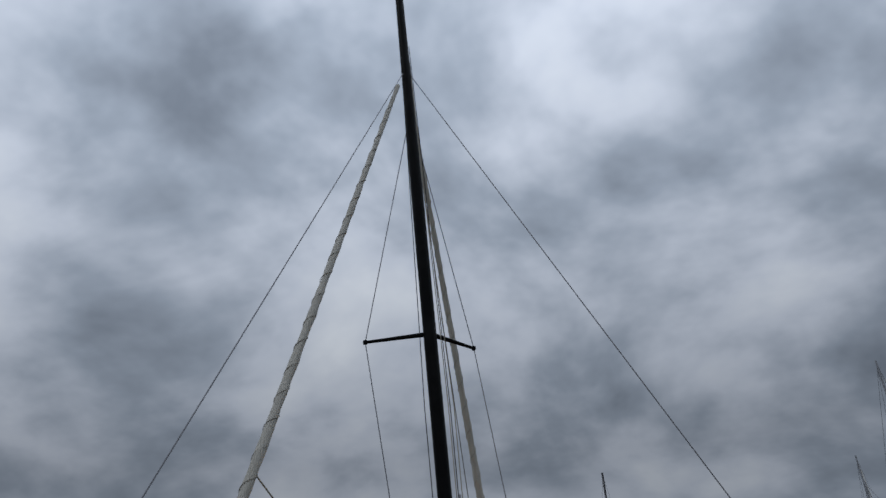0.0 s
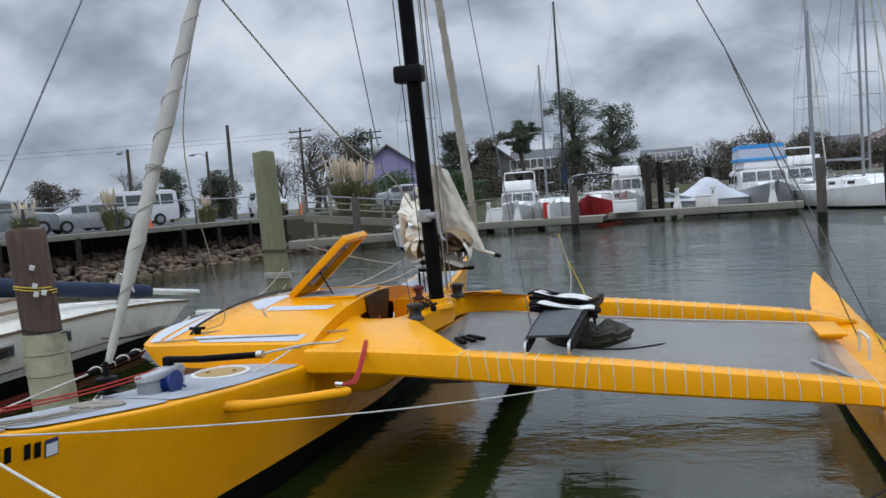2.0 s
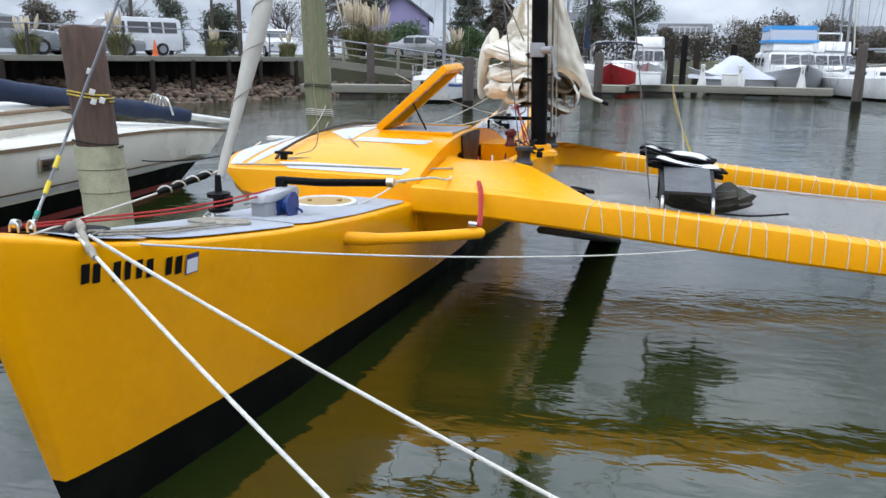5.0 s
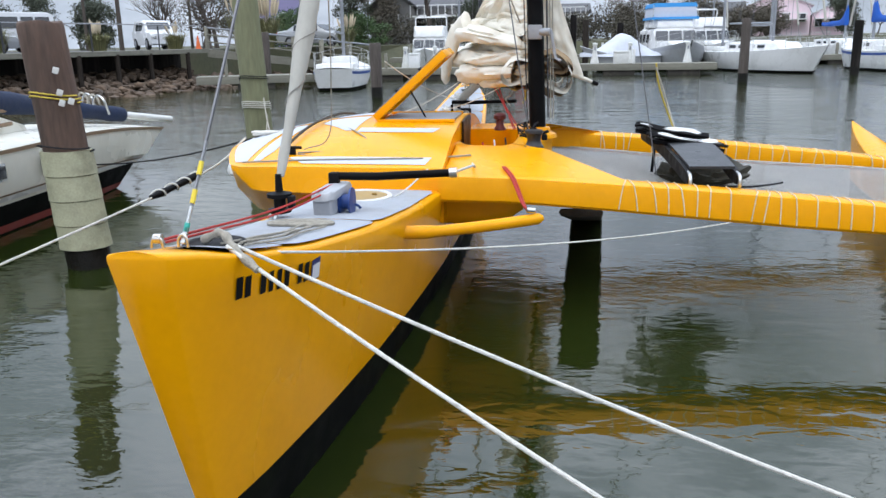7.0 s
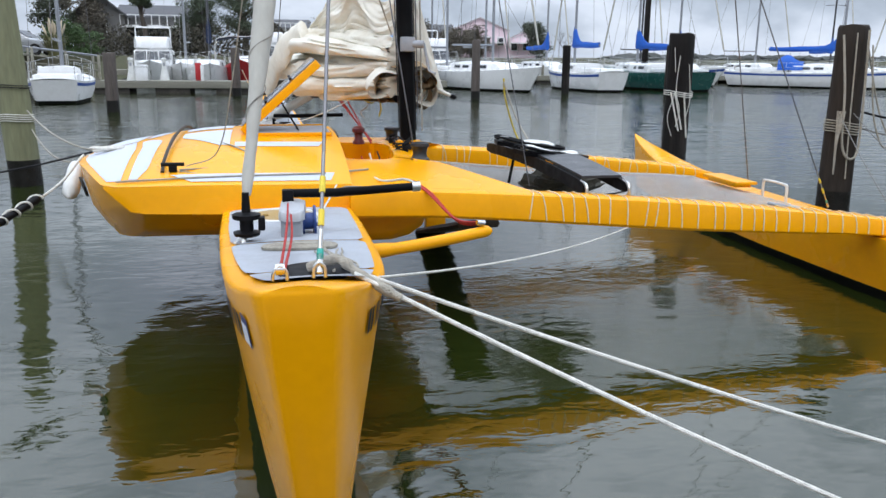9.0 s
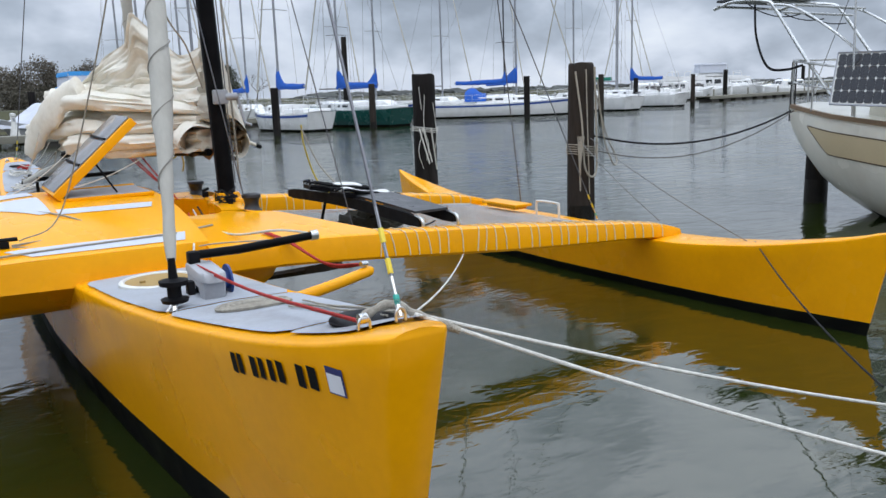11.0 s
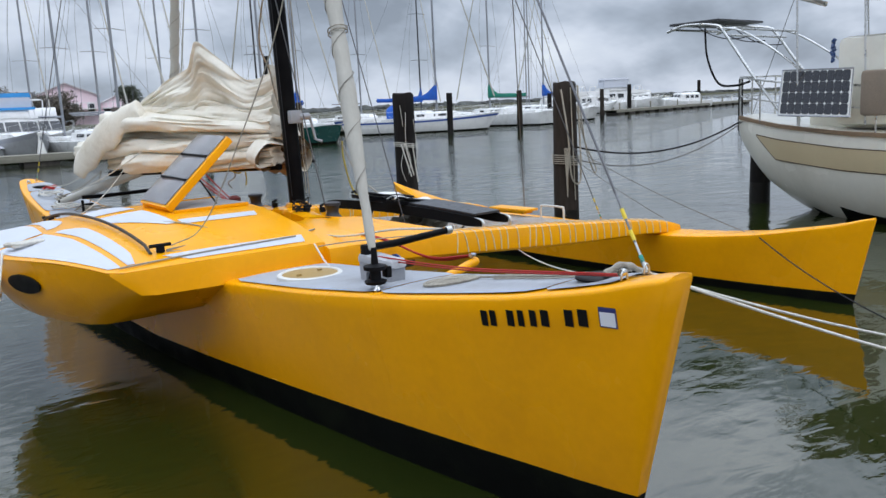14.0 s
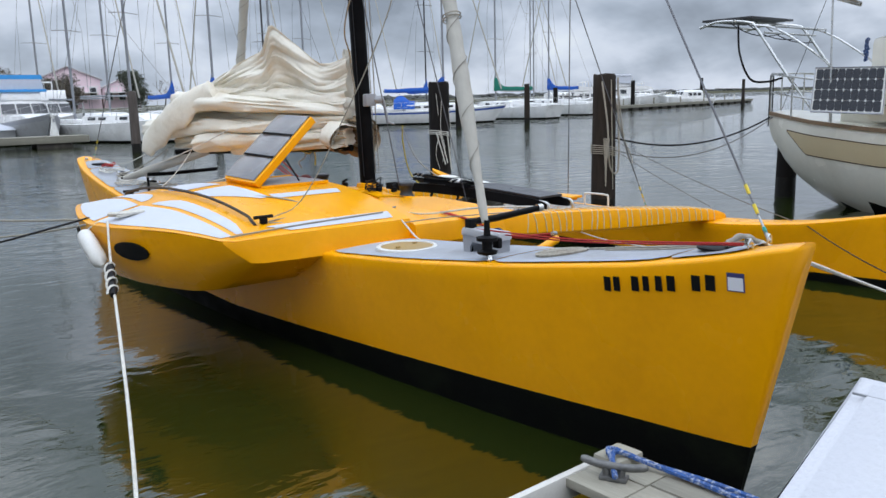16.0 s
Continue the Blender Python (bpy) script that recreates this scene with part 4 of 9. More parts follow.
# ---- pilings ----
def piling(x, y, top, r, material, label, lean=(0, 0), sleeve=None, name="piling", wet=0.35, group="pilings"):
    ob = thing(name, (x, y, 0), label, "piling", group)
    rnd = random.Random(int(x * 71 + y * 13))
    bm = bmesh.new()
    rows = []
    n = 16
    zs = [-1.6, 0.0, wet * 0.5, wet] + [wet + (top - wet) * k / 8 for k in range(1, 8)] + [top - 0.03, top]
    ph = [rnd.uniform(0, 6.28) for _ in range(5)]
    for z in zs:
        rr = r * (1.0 - 0.03 * z) * (0.93 if z == top else 1.0)
        rows.append([(lean[0] * z + rr * (1 + 0.035 * math.sin(2 * t + ph[0] + z) + 0.02 * math.sin(5 * t + ph[1] + 2 * z)) * math.cos(t),
                      lean[1] * z + rr * (1 + 0.035 * math.sin(2 * t + ph[0] + z) + 0.02 * math.sin(5 * t + ph[1] + 2 * z)) * math.sin(t),
                      z + (0.012 * math.sin(3 * t + ph[2]) if z >= top - 0.03 else 0)) for t in [2 * math.pi * k / n for k in range(n)]])
    vr = loft(bm, rows)
    for f in bm.faces:
        if f.calc_center_median().z < wet:
            f.material_index = 1
    part("post", bm, [material, PILE_WET], ob)
    if sleeve:
        z0, z1 = sleeve
        k = 4
        for i in range(k):
            a, b = z0 + (z1 - z0) * i / k, z0 + (z1 - z0) * (i + 0.97) / k
            bm = bmesh.new()
            rows = []
            for z, q in ((a, 0.0), (a + 0.012, 0.25), (b, 1.0)):
                rr = r * 1.085 + 0.007 * (1 - q)
                arc = [math.radians(-172 + 214 * j / 17) for j in range(18)]
                rows.append([(lean[0] * z + rr * math.cos(t), lean[1] * z + rr * math.sin(t), z) for t in arc] + [(lean[0] * z + (r * 0.98) * math.cos(t), lean[1] * z + (r * 0.98) * math.sin(t), z) for t in arc[::-1]])
            loft(bm, rows)
            part("sleeve_board", bm, SLEEVE, ob, "pale green protective sleeve")
    return ob


piling(-2.73, 4.06, 1.98, 0.185, PILE_BROWN, "thick brown timber piling with a pale sleeve at the waterline", (-0.085, 0.0), (0.17, 0.98), wet=0.2)
piling(-3.29, 9.9, 2.95, 0.20, PILE_GREEN, "greenish treated timber piling tied with ropes", (-0.04, 0.0))
piling(5.92, 9.45, 2.1, 0.195, PILE_DARK, "dark timber piling wound with white rope", (0.0, 0.0))
piling(6.0, 5.9, 2.1, 0.17, PILE_GREY, "weathered grey piling hung with dock lines", (0.0, 0.0))
piling(10.2, 5.33, 1.15, 0.165, PILE_DARK, "black wet piling behind the neighbouring stern")
FAR_PILES = [(-1.25, 34.4, 2.0), (8.45, 31.4, 2.4), (14.1, 36.0, 2.3), (20.5, 38.0, 2.4), (30.5, 37.0, 2.6), (36.6, 37.0, 2.6), (46.6, 43.5, 2.4), (54.5, 44.6, 2.6), (74, 56.5, 3.2), (82, 47.5, 3.0), (98, 63, 3.6), (-4.6, 24.6, 1.75), (-11.7, 34.3, 2.3), (1.6, 47.2, 2.9), (2.3, 47.6, 3.1), (3.0, 47.0, 2.8), (5.0, 47.8, 2.6),]
for i, (x, y, h) in enumerate(FAR_PILES):
    piling(x, y, h, 0.19 if y < 50 else 0.24, PILE_MID if i in (0, 1, 11, 12) else PILE_GREY if i % 2 else PILE_DARK, "weathered harbour piling standing in the water")
piling(22.5, 45.0, 5.4, 0.2, PILE_DARK, "tall black harbour piling", name="piling")


# ---- details of the proa ----
def hull_side(y, z):
    """Half-breadth of the main hull at a station and height above the water."""
    s = deck_z(y)
    f = max(0.0, z / s)
    yo = 0.27 * (1 - f) - 0.025
    e = max(0.0, min(y, LOA - y) - yo)
    bw = lerp_table(WATER_B, e)
    bd = smooth_table(DECK_B, e) if e > 0.12 else lerp_table(DECK_B, e)
    return bw + (bd - bw) * f ** 0.9


def bow_skew(y, z):
    """The blunt bows lean a little to the lee side."""
    f = max(0.0, z / deck_z(y))
    return -0.06 * f * math.exp(-max(0.0, min(y, LOA - y) + 0.025 - 0.27 * (1 - f)) / 0.45)


def side_patch(bm, side, y0, y1, z0, z1, lift, n=3, index=0):
    """A thin patch that follows the hull's side."""
    grid = []
    for i in range(n + 1):
        y = y0 + (y1 - y0) * i / n
        grid.append([(bow_skew(y, z) + side * (hull_side(y, z) + lift), y, z) for z in (z0, (z0 + z1) / 2, z1)])
    loft(bm, grid, closed=False)


# lettering on both bows as plain bars, and a small sticker
CHARS = [(0.0, 0.073), (0.081, 0.149), (0.230, 0.304), (0.322, 0.385), (0.420, 0.485), (0.507, 0.583), (0.688, 0.764), (0.783, 0.867)]
for side in (-1, 1):
    for a, b in CHARS:
        if side < 0:
            ya, yb = 0.848 - 0.645 * a, 0.848 - 0.645 * b
        else:
            ya, yb = 0.225 + 0.52 * a, 0.225 + 0.52 * b
        zc = 0.935 + 0.105 * (0.872 - (ya + yb) / 2) / 0.65 * 0.9
        yc, hw = (ya + yb) / 2, abs(yb - ya) * 0.40
        bm = bmesh.new()
        side_patch(bm, side, yc - hw, yc + hw, zc - 0.036, zc + 0.036, 0.005)
        part("mark_bar", bm, BLACK_GEAR, main_hull)
    yd = 0.208 if side < 0 else 0.728
    zd = 0.935 + 0.0945 * (0.872 - yd) / 0.65
    bm = bmesh.new()
    side_patch(bm, side, yd - 0.036, yd + 0.036, zd - 0.042, zd + 0.042, 0.005)
    sticker = part("sticker", bm, STICKER_BLUE, main_hull, "small blue and white sticker")
    bm = bmesh.new()
    side_patch(bm, side, yd - 0.031, yd + 0.031, zd - 0.037, zd + 0.022, 0.007)
    part("sticker_field", bm, STICKER, sticker)


# deck fittings at the bows
def on_deck(x, y, up=0.0):
    w = x / max(0.05, deck_half(y))
    return Vector((x, y, deck_z(y) + 0.02 + 0.011 * (1 - w * w) + up))


for m in (0, 1):
    Y = (lambda v: v) if not m else (lambda v: LOA - v)
    bm = bmesh.new()
    c = on_deck(0.0, Y(0.17))
    tube(bm, chain([c + Vector((-0.015, 0, 0)), c + Vector((-0.014, 0, 0.026)), c + Vector((0, 0, 0.040)), c + Vector((0.014, 0, 0.026)), c + Vector((0.015, 0, 0))], 4), 0.0045)
    part("bow_eye", bm, CHROME, main_hull, "steel bow eye")
    bm = bmesh.new()
    c = on_deck(-0.10, Y(0.20))
    tube(bm, chain([c + Vector((-0.02, 0, 0)), c + Vector((-0.016, 0, 0.024)), c + Vector((0, 0, 0.038)), c + Vector((0.016, 0, 0.024)), c + Vector((0.018, 0, 0))], 4), 0.0045)
    tube(bm, [c + Vector((-0.012, 0.01, 0.028)), c + Vector((0.012, 0.01, 0.028))], 0.016, 10)
    part("lead_block", bm, CHROME, main_hull, "steel lead block")
    bm = bmesh.new()
    c = on_deck(0.0, Y(0.40), 0.004)
    lathe(bm, c, [(0.105, 0), (0.105, 0.008), (0.088, 0.012), (0.0001, 0.012)], 24)
    part("hatch_cover", bm, BLACK_GEAR, main_hull, "dark round deck plate")
    bm = bmesh.new()
    c = on_deck(-0.05, Y(2.68), 0.003)
    lathe(bm, c, [(0.205, -0.01), (0.205, 0.012), (0.196, 0.017), (0.180, 0.017), (0.175, 0.008)], 32)
    ring = part("port_ring", bm, WHITE_PLASTIC, main_hull, "white inspection port ring")
    bm = bmesh.new()
    lathe(bm, c, [(0.175, 0.0), (0.175, 0.010), (0.0001, 0.013)], 28)
    box(bm, c + Vector((0.09, 0.03, 0.018)), (0.03, 0.014, 0.012), 0.003)
    box(bm, c + Vector((-0.09, -0.02, 0.018)), (0.03, 0.014, 0.012), 0.003)
    part("port_lid", bm, PORT_TAN, ring, "tan port lid")

# far steering pole, like the near one
bm = bmesh.new()
tube(bm, [(-0.03, LOA - 2.06, 1.09), (0.20, LOA - 2.08, 1.085), (0.72, LOA - 2.2, 1.105)], [0.021, 0.022, 0.020], 10)
tube(bm, [(-0.03, LOA - 2.06, 0.87), (-0.03, LOA - 2.06, 1.06)], 0.015, 8)
part("tiller_pole", bm, BLACK_MAST, proa, "black carbon pole on a pivot post")

# long board slung under the netting, its far end down at the water
bm = bmesh.new()
rows = []
for t in (-0.08, -0.06, 0.0, 0.3, 0.6, 0.84, 0.89, 0.90):
    c = Vector((1.47, 5.92, 0.045)).lerp(Vector((1.31, 3.28, 0.655)), t)
    k = 0.6 if t in (-0.08, 0.90) else 1.0
    rows.append([c + Vector((0.155 * k * u, 0, 0.032 * w)) for u, w in ((-1, 0), (-0.9, 0.8), (0, 1), (0.9, 0.8), (1, 0), (0.9, -0.8), (0, -1), (-0.9, -0.8))])
loft(bm, rows)
# dark timber colour stands for the shadow on the board's underside
board = part("lee_board", bm, WOOD_DARK, proa, "board slung under the netting, darkened for its shaded underside")
bm = bmesh.new()
box(bm, (1.48, 5.84, 0.14), (0.20, 0.12, 0.16), 0.02)
part("board_bracket", bm, YELLOW, board, "yellow bracket")

# mainsail flaked over its boom behind the mast
SAIL_M, SAIL_E = Vector((0.93, 4.78, 0)), Vector((0.10, 7.38, 0))
SAIL_N = Vector((0.953, 0.304, 0))
SAIL_TOP = [(0, 2.23), (0.06, 2.18), (0.12, 2.17), (0.20, 2.32), (0.29, 2.53), (0.325, 2.58), (0.36, 2.34), (0.45, 2.27), (0.58, 2.12), (0.66, 2.04), (0.74, 1.92)]


def mainsail_sheet(bm, nu=120, nv=72):
    """The upper cloth, standing up to a peak and creased towards the mast."""
    rows = []
    for i in range(nu + 1):
        u = 0.74 * i / nu
        zt, zb = lerp_table(SAIL_TOP, u) * 0.6 + 0.2 * (lerp_table(SAIL_TOP, u - 0.02) + lerp_table(SAIL_TOP, u + 0.02)), 1.60 + 0.22 * u
        row = []
        for j in range(nv + 1):
            v = j / nv
            n1 = noise.noise(Vector((u * 4.0, v * 2.2, 1.7)))
            n2 = noise.noise(Vector((u * 11.0 + v * 3, v * 6.0, 4.1)))
            # creases fan out from the foot of the mast
            ang = math.atan2(v * 0.7 + 0.05, u + 0.06)
            fan = math.sin(ang * 15 + 2.5 * n1) * 0.026 * min(1.0, 3 * u + 0.2)
            # sharp creases running down to the mast, and slack ledges low in the stack
            crease = 0.055 * (0.35 - abs(noise.noise(Vector((u * 5.0 - v * 2.4, v * 7.0 + u * 3.0, 8.3))))) + 0.028 * (0.35 - abs(noise.noise(Vector((u * 9.0 + v * 5.0, v * 12.0, 2.9)))))
            ledge = 0.055 * ((v * 4.2 + 0.6 * n1 + 0.5 * u) % 1.0) * (1 - v) ** 0.7
            off = fan + crease - ledge + 0.09 * n1 + 0.025 * n2 + 0.05 * (1 - v) * math.sin(9 * u) - 0.10 * max(0.0, v - 0.5) * math.exp(-((u - 0.33) / 0.08) ** 2)
            p = SAIL_M.lerp(SAIL_E, u) + SAIL_N * off
            z = zb + (zt - zb) * v + 0.012 * n2
            row.append((p.x, p.y + 0.04 * n1 * v, z))
        rows.append(row)
    loft(bm, rows, closed=False)


bm = bmesh.new()
mainsail_sheet(bm)
mainsail = part("mainsail", bm, SAILCLOTH, proa, "loosely flaked cream mainsail", angle=80)
# stacked folds that fan out from the mast, each ending at its own length
FOLDS = [(0.56, 1.40, 0.03), (0.70, 1.43, -0.05), (0.88, 1.47, 0.04), (1.0, 1.58, -0.03), (0.95, 1.68, 0.05), (0.80, 1.86, -0.06), (0.69, 1.97, 0.03)]
for lev, (end_u, end_z, lean_) in enumerate(FOLDS):
    bm = bmesh.new()
    rows = []
    for i in range(61):
        q = i / 60
        u = end_u * q
        tip_ = math.sqrt(max(0.03, 1 - max(0.0, (q - 0.94) / 0.06) ** 2))
        wob = noise.noise(Vector((u * 3.5, lev * 2.3, 0.4)))
        z0 = 1.45 + 0.055 * lev
        c = SAIL_M.lerp(SAIL_E, u) + SAIL_N * (lean_ * min(1.0, 2 * u) * 2 + 0.05 * wob) + Vector((0, 0, z0 + (end_z - z0) * (u / end_u) ** 0.85 + 0.03 * wob - 0.05 * max(0.0, q - 0.7)))
        hx, hz = (0.075 + 0.095 * min(1.0, 1.6 * u)) * tip_, (0.042 + 0.062 * min(1.0, 1.5 * u)) * (1 + 0.3 * wob) * tip_
        row = []
        for k in range(28):
            t = 2 * math.pi * k / 28
            cs, sn = math.cos(t), math.sin(t)
            crease = 0.24 * noise.noise(Vector((u * 6 + lev, cs * 1.4, sn * 1.4))) + 0.16 * (1 - 3 * abs(noise.noise(Vector((u * 4.5, cs * 2.6 + lev, sn * 2.6)))))
            # a rounded back and a pinched underside
            sag = 1.0 if sn > 0 else 0.65 + 0.35 * abs(cs)
            p = c + SAIL_N * (hx * cs * (1 + crease)) + Vector((0, 0, hz * sn * sag * (1 + crease) - 0.22 * hz * cs * (1 if lev % 2 else -1)))
            row.append(p)
        rows.append(row)
    loft(bm, rows)
    part("sail_fold", bm, SAILCLOTH, mainsail, angle=80)
# a wide fold hanging down over the lee side
bm = bmesh.new()
rows = []
for i in range(31):
    q = i / 30
    c = Vector((0.36, 6.20, 1.96)).lerp(Vector((0.02, 7.22, 1.36)), q) - SAIL_N * (0.10 + 0.05 * math.sin(3 * q)) + Vector((0, 0, 0.05 * math.sin(math.pi * q)))
    w = (0.08 + 0.06 * math.sin(math.pi * min(1.0, 0.15 + 0.75 * q))) * math.sqrt(max(0.05, 1 - max(0.0, (q - 0.93) / 0.07) ** 2))
    rows.append([c + SAIL_N * (0.05 * math.cos(t)) + Vector((-0.15, 0.45, 0.85)).normalized() * (w * math.sin(t) * (1 + 0.35 * noise.noise(Vector((q * 6, math.cos(t), math.sin(t)))) + 0.25 * (0.4 - abs(noise.noise(Vector((q * 9, 2.2 * math.cos(t), 2.2 * math.sin(t)))))))) for t in [2 * math.pi * k / 20 for k in range(20)]])
loft(bm, rows)
part("hanging_fold", bm, SAILCLOTH, mainsail, angle=80)
# the cloth's windward side drops in front of the mast, stretched on a batten
bm = bmesh.new()
A_, B_, C_, D_ = Vector((0.96, 4.86, 2.30)), Vector((1.12, 4.88, 2.22)), Vector((1.38, 5.05, 1.46)), Vector((0.90, 4.92, 1.60))
rows = []
for i in range(25):
    a_, b_ = A_.lerp(D_, i / 24), B_.lerp(C_, i / 24)
    rows.append([a_.lerp(b_, k / 16) + Vector((0.02, -0.05, 0)) * math.sin(math.pi * k / 16) * (1 + 0.5 * noise.noise(Vector((i * 0.2, k * 0.3, 0)))) + Vector((0, 0.03 * noise.noise(Vector((i * 0.3, k * 0.35, 3))), 0)) for k in range(17)])
loft(bm, rows, closed=False)
part("windward_flap", bm, SAILCLOTH, mainsail, angle=80)
bm = bmesh.new()
tube(bm, [(0.92, 4.90, 1.64), (1.36, 5.06, 1.45), (1.46, 5.10, 1.41)], [0.018, 0.018, 0.014], 8)
batten = part("batten", bm, SAILCLOTH, mainsail)
bm = bmesh.new()
tube(bm, [(1.45, 5.095, 1.413), (1.50, 5.115, 1.393)], 0.019, 8)
part("batten_end", bm, BLACK_GEAR, batten, "black batten end")
rnd = random.Random(9)
for k in range(16):
    bm = bmesh.new()
    a = -3.0 + 0.36 * k
    reach, drop = rnd.uniform(0.22, 0.38), rnd.uniform(0.12, 0.28)
    base = mast_at(1.60) + Vector((0.0, 0.16, 0.05 * math.sin(k)))
    outv = Vector((math.cos(a) * reach, abs(math.sin(a)) * 0.25 + 0.02, 0))
    pts = chain([base, base + outv * 0.6 + Vector((0, 0, 0.03)), base + outv + Vector((0, 0, -drop * 0.5)), base + outv * 0.8 + Vector((0, 0.05, -drop)), base + outv * 0.2 + Vector((0, 0.06, -drop * 0.75))], 5)
    side = Vector((0, 0.085, 0.02))
    loft(bm, [[p - side, p - side * 0.3 + Vector((0, 0, 0.008)), p + side, p + side * 0.3 - Vector((0, 0, 0.008))] for p in pts])
    part("hem_loop", bm, SAILCLOTH_DARK if k % 3 else SAILCLOTH, mainsail, "brown-edged sail hem")
# boom and the timber strut below the sail, a spar in the jib cover's colour
bm = bmesh.new()
tube(bm, [(0.93, 4.75, 1.40), (0.55, 5.95, 1.37), (0.20, 7.05, 1.33)], [0.03, 0.035, 0.03], 10)
part("boom", bm, BLACK_MAST, proa, "dark boom under the sail")
bm = bmesh.new()
tube(bm, [(0.36, 6.55, 1.36), (0.08, 7.5, 1.13), (-0.10, 8.1, 0.98)], [0.045, 0.05, 0.03], 9)
part("sloping_spar", bm, JIBCLOTH, proa, "grey-beige spar sloping from the sail to the far bow")
for a, b in (((0.56, 5.8, 1.36), (0.80, 5.3, 0.98)), ((0.60, 5.7, 1.38), (0.78, 5.25, 0.99)), ((0.54, 5.9, 1.36), (0.82, 5.4, 0.98))):
    bm = bmesh.new()
    tube(bm, [a, b], 0.006, 6)
    part("mainsheet_fall", bm, ROPE_RED, proa, "red mainsheet")
for sag, x0 in ((0.25, 0.1), (0.05, -0.05)):
    bm = bmesh.new()
    tube(bm, hang((0.16, 7.2, 1.36), (x0, 8.5, 1.0), sag, 8), 0.006, 6)
    part("loose_line", bm, ROPE_GREY, proa)

# cockpit gear: red winch, cleats, coiled line
bm = bmesh.new()
lathe(bm, (0.66, 5.15, 1.00), [(0.05, 0), (0.05, 0.02), (0.035, 0.04), (0.035, 0.09), (0.055, 0.10), (0.055, 0.13), (0.03, 0.15)], 14)
part("red_winch", bm, mat("dull_red_alloy", (0.11, 0.016, 0.016), 0.5, var=0.3, scale=12), proa, "dark red winch")
for i, (x, y) in enumerate(((0.93, 4.35), (0.90, 4.85), (1.06, 4.3))):
    bm = bmesh.new()
    c = Vector((x, y, plat_z(x, y) + 0.015))
    box(bm, c + Vector((0, 0, 0.02)), (0.045, 0.04, 0.045), 0.008)
    tube(bm, [c + Vector((-0.02, 0, 0.05)), c + Vector((0.03, 0.01, 0.065))], 0.012)
    part("rope_clutch", bm, BLACK_GEAR, proa)
bm = bmesh.new()
rnd = random.Random(3)
pts = []
for k in range(60):
    a = k * 0.55
    pts.append((0.93 + (0.07 + 0.02 * math.sin(k)) * math.cos(a), 4.42 + 0.06 * math.sin(a), plat_z(0.93, 4.4) + 0.02 + 0.002 * k * rnd.random()))
tube(bm, pts, 0.006, 5)
part("coiled_line", bm, ROPE_BLACK, proa)
for k in range(4):
    bm = bmesh.new()
    x = 0.50 + 0.08 * k
    tube(bm, hang((x, 4.1 + 0.15 * k, 1.0), (x + 0.1, 3.9, 0.55), 0.02, 6), 0.007, 5)
    part("cockpit_line", bm, (ROPE_GREY, ROPE_RED, ROPE_WHITE, ROPE_BLACK)[k], proa)

# running rigging over pod and hull
RIG = [
    ("sheet_line", [(0.55, 3.60, 0.99), (0.1, 3.40, 0.985), (-0.3, 3.36, 0.985), (-0.66, 3.43, 1.02)], 0.0065, ROPE_GREY),
    ("sheet_line", [(-0.66, 3.43, 1.03), (-0.2, 3.62, 1.04), (-0.35, 3.9, 1.13), (-0.72, 4.5, 1.13), (-0.95, 4.66, 1.09)], 0.006, ROPE_GREY),
    ("tiller_line", [(0.62, 2.09, 1.11), (0.65, 2.7, 1.05), (0.60, 3.3, 0.955), (0.52, 3.7, 0.97)], 0.0075, ROPE_WHITE),
    ("tail_line", [(0.30, 3.19, 0.95), (0.22, 2.95, 0.88), (0.15, 2.75, 0.845), (0.05, 2.7, 0.85)], 0.006, ROPE_WHITE),
    ("furling_line", [(-0.03, 2.04, 1.05), (-0.06, 1.2, 1.085), (-0.10, 0.22, 1.185)], 0.0045, ROPE_RED),
    ("furling_line", [(-0.02, 2.05, 1.03), (-0.04, 1.2, 1.07), (-0.09, 0.24, 1.175)], 0.0045, ROPE_RED),
    ("furling_line", [(0.80, 3.34, 0.945), (0.87, 3.10, 0.90), (0.96, 2.7, 0.80), (1.02, 2.34, 0.85)], 0.0075, ROPE_RED),
    ("furling_line", [(0.81, 3.34, 0.945), (0.885, 3.10, 0.90), (0.972, 2.70, 0.79), (1.03, 2.35, 0.845)], 0.0065, ROPE_RED),
    ("furling_line", [(0.792, 3.34, 0.945), (0.862, 3.10, 0.905), (0.95, 2.71, 0.81), (1.01, 2.34, 0.855)], 0.0065, ROPE_RED),
    ("pole_line", [(0.33, 3.19, 0.93), (0.36, 2.8, 1.0), (0.60, 2.1, 1.09)], 0.004, ROPE_GREY),
]
for name, pts, r, m in RIG:
    bm = bmesh.new()
    tube(bm, chain(pts, 7), r, 6)
    part(name, bm, m, proa)
bm = bmesh.new()
tube(bm, [(1.03, 2.33, 0.855), (0.985, 2.32, 0.86)], 0.016, 10)
part("sheet_block", bm, CHROME, arms[0], "steel sheet block")
# slack line from the jib to the pod
bm = bmesh.new()
tube(bm, chain([jib_point(2.66), (-0.12, 2.6, 2.55), (-0.30, 3.1, 1.6), (-0.42, 3.4, 1.15), (-0.62, 3.45, 1.05)], 7), 0.0042, 6)
part("jib_sheet", bm, ROPE_GREY, proa, "slack grey jib sheet")
bm = bmesh.new()
tube(bm, chain([jib_point(2.46), (0.45, 4.0, 2.55), (0.72, 4.4, 2.2), (0.86, 4.55, 1.9)], 7), 0.0065, 6)
part("jib_sheet", bm, ROPE_GREY, proa, "slack grey jib sheet")

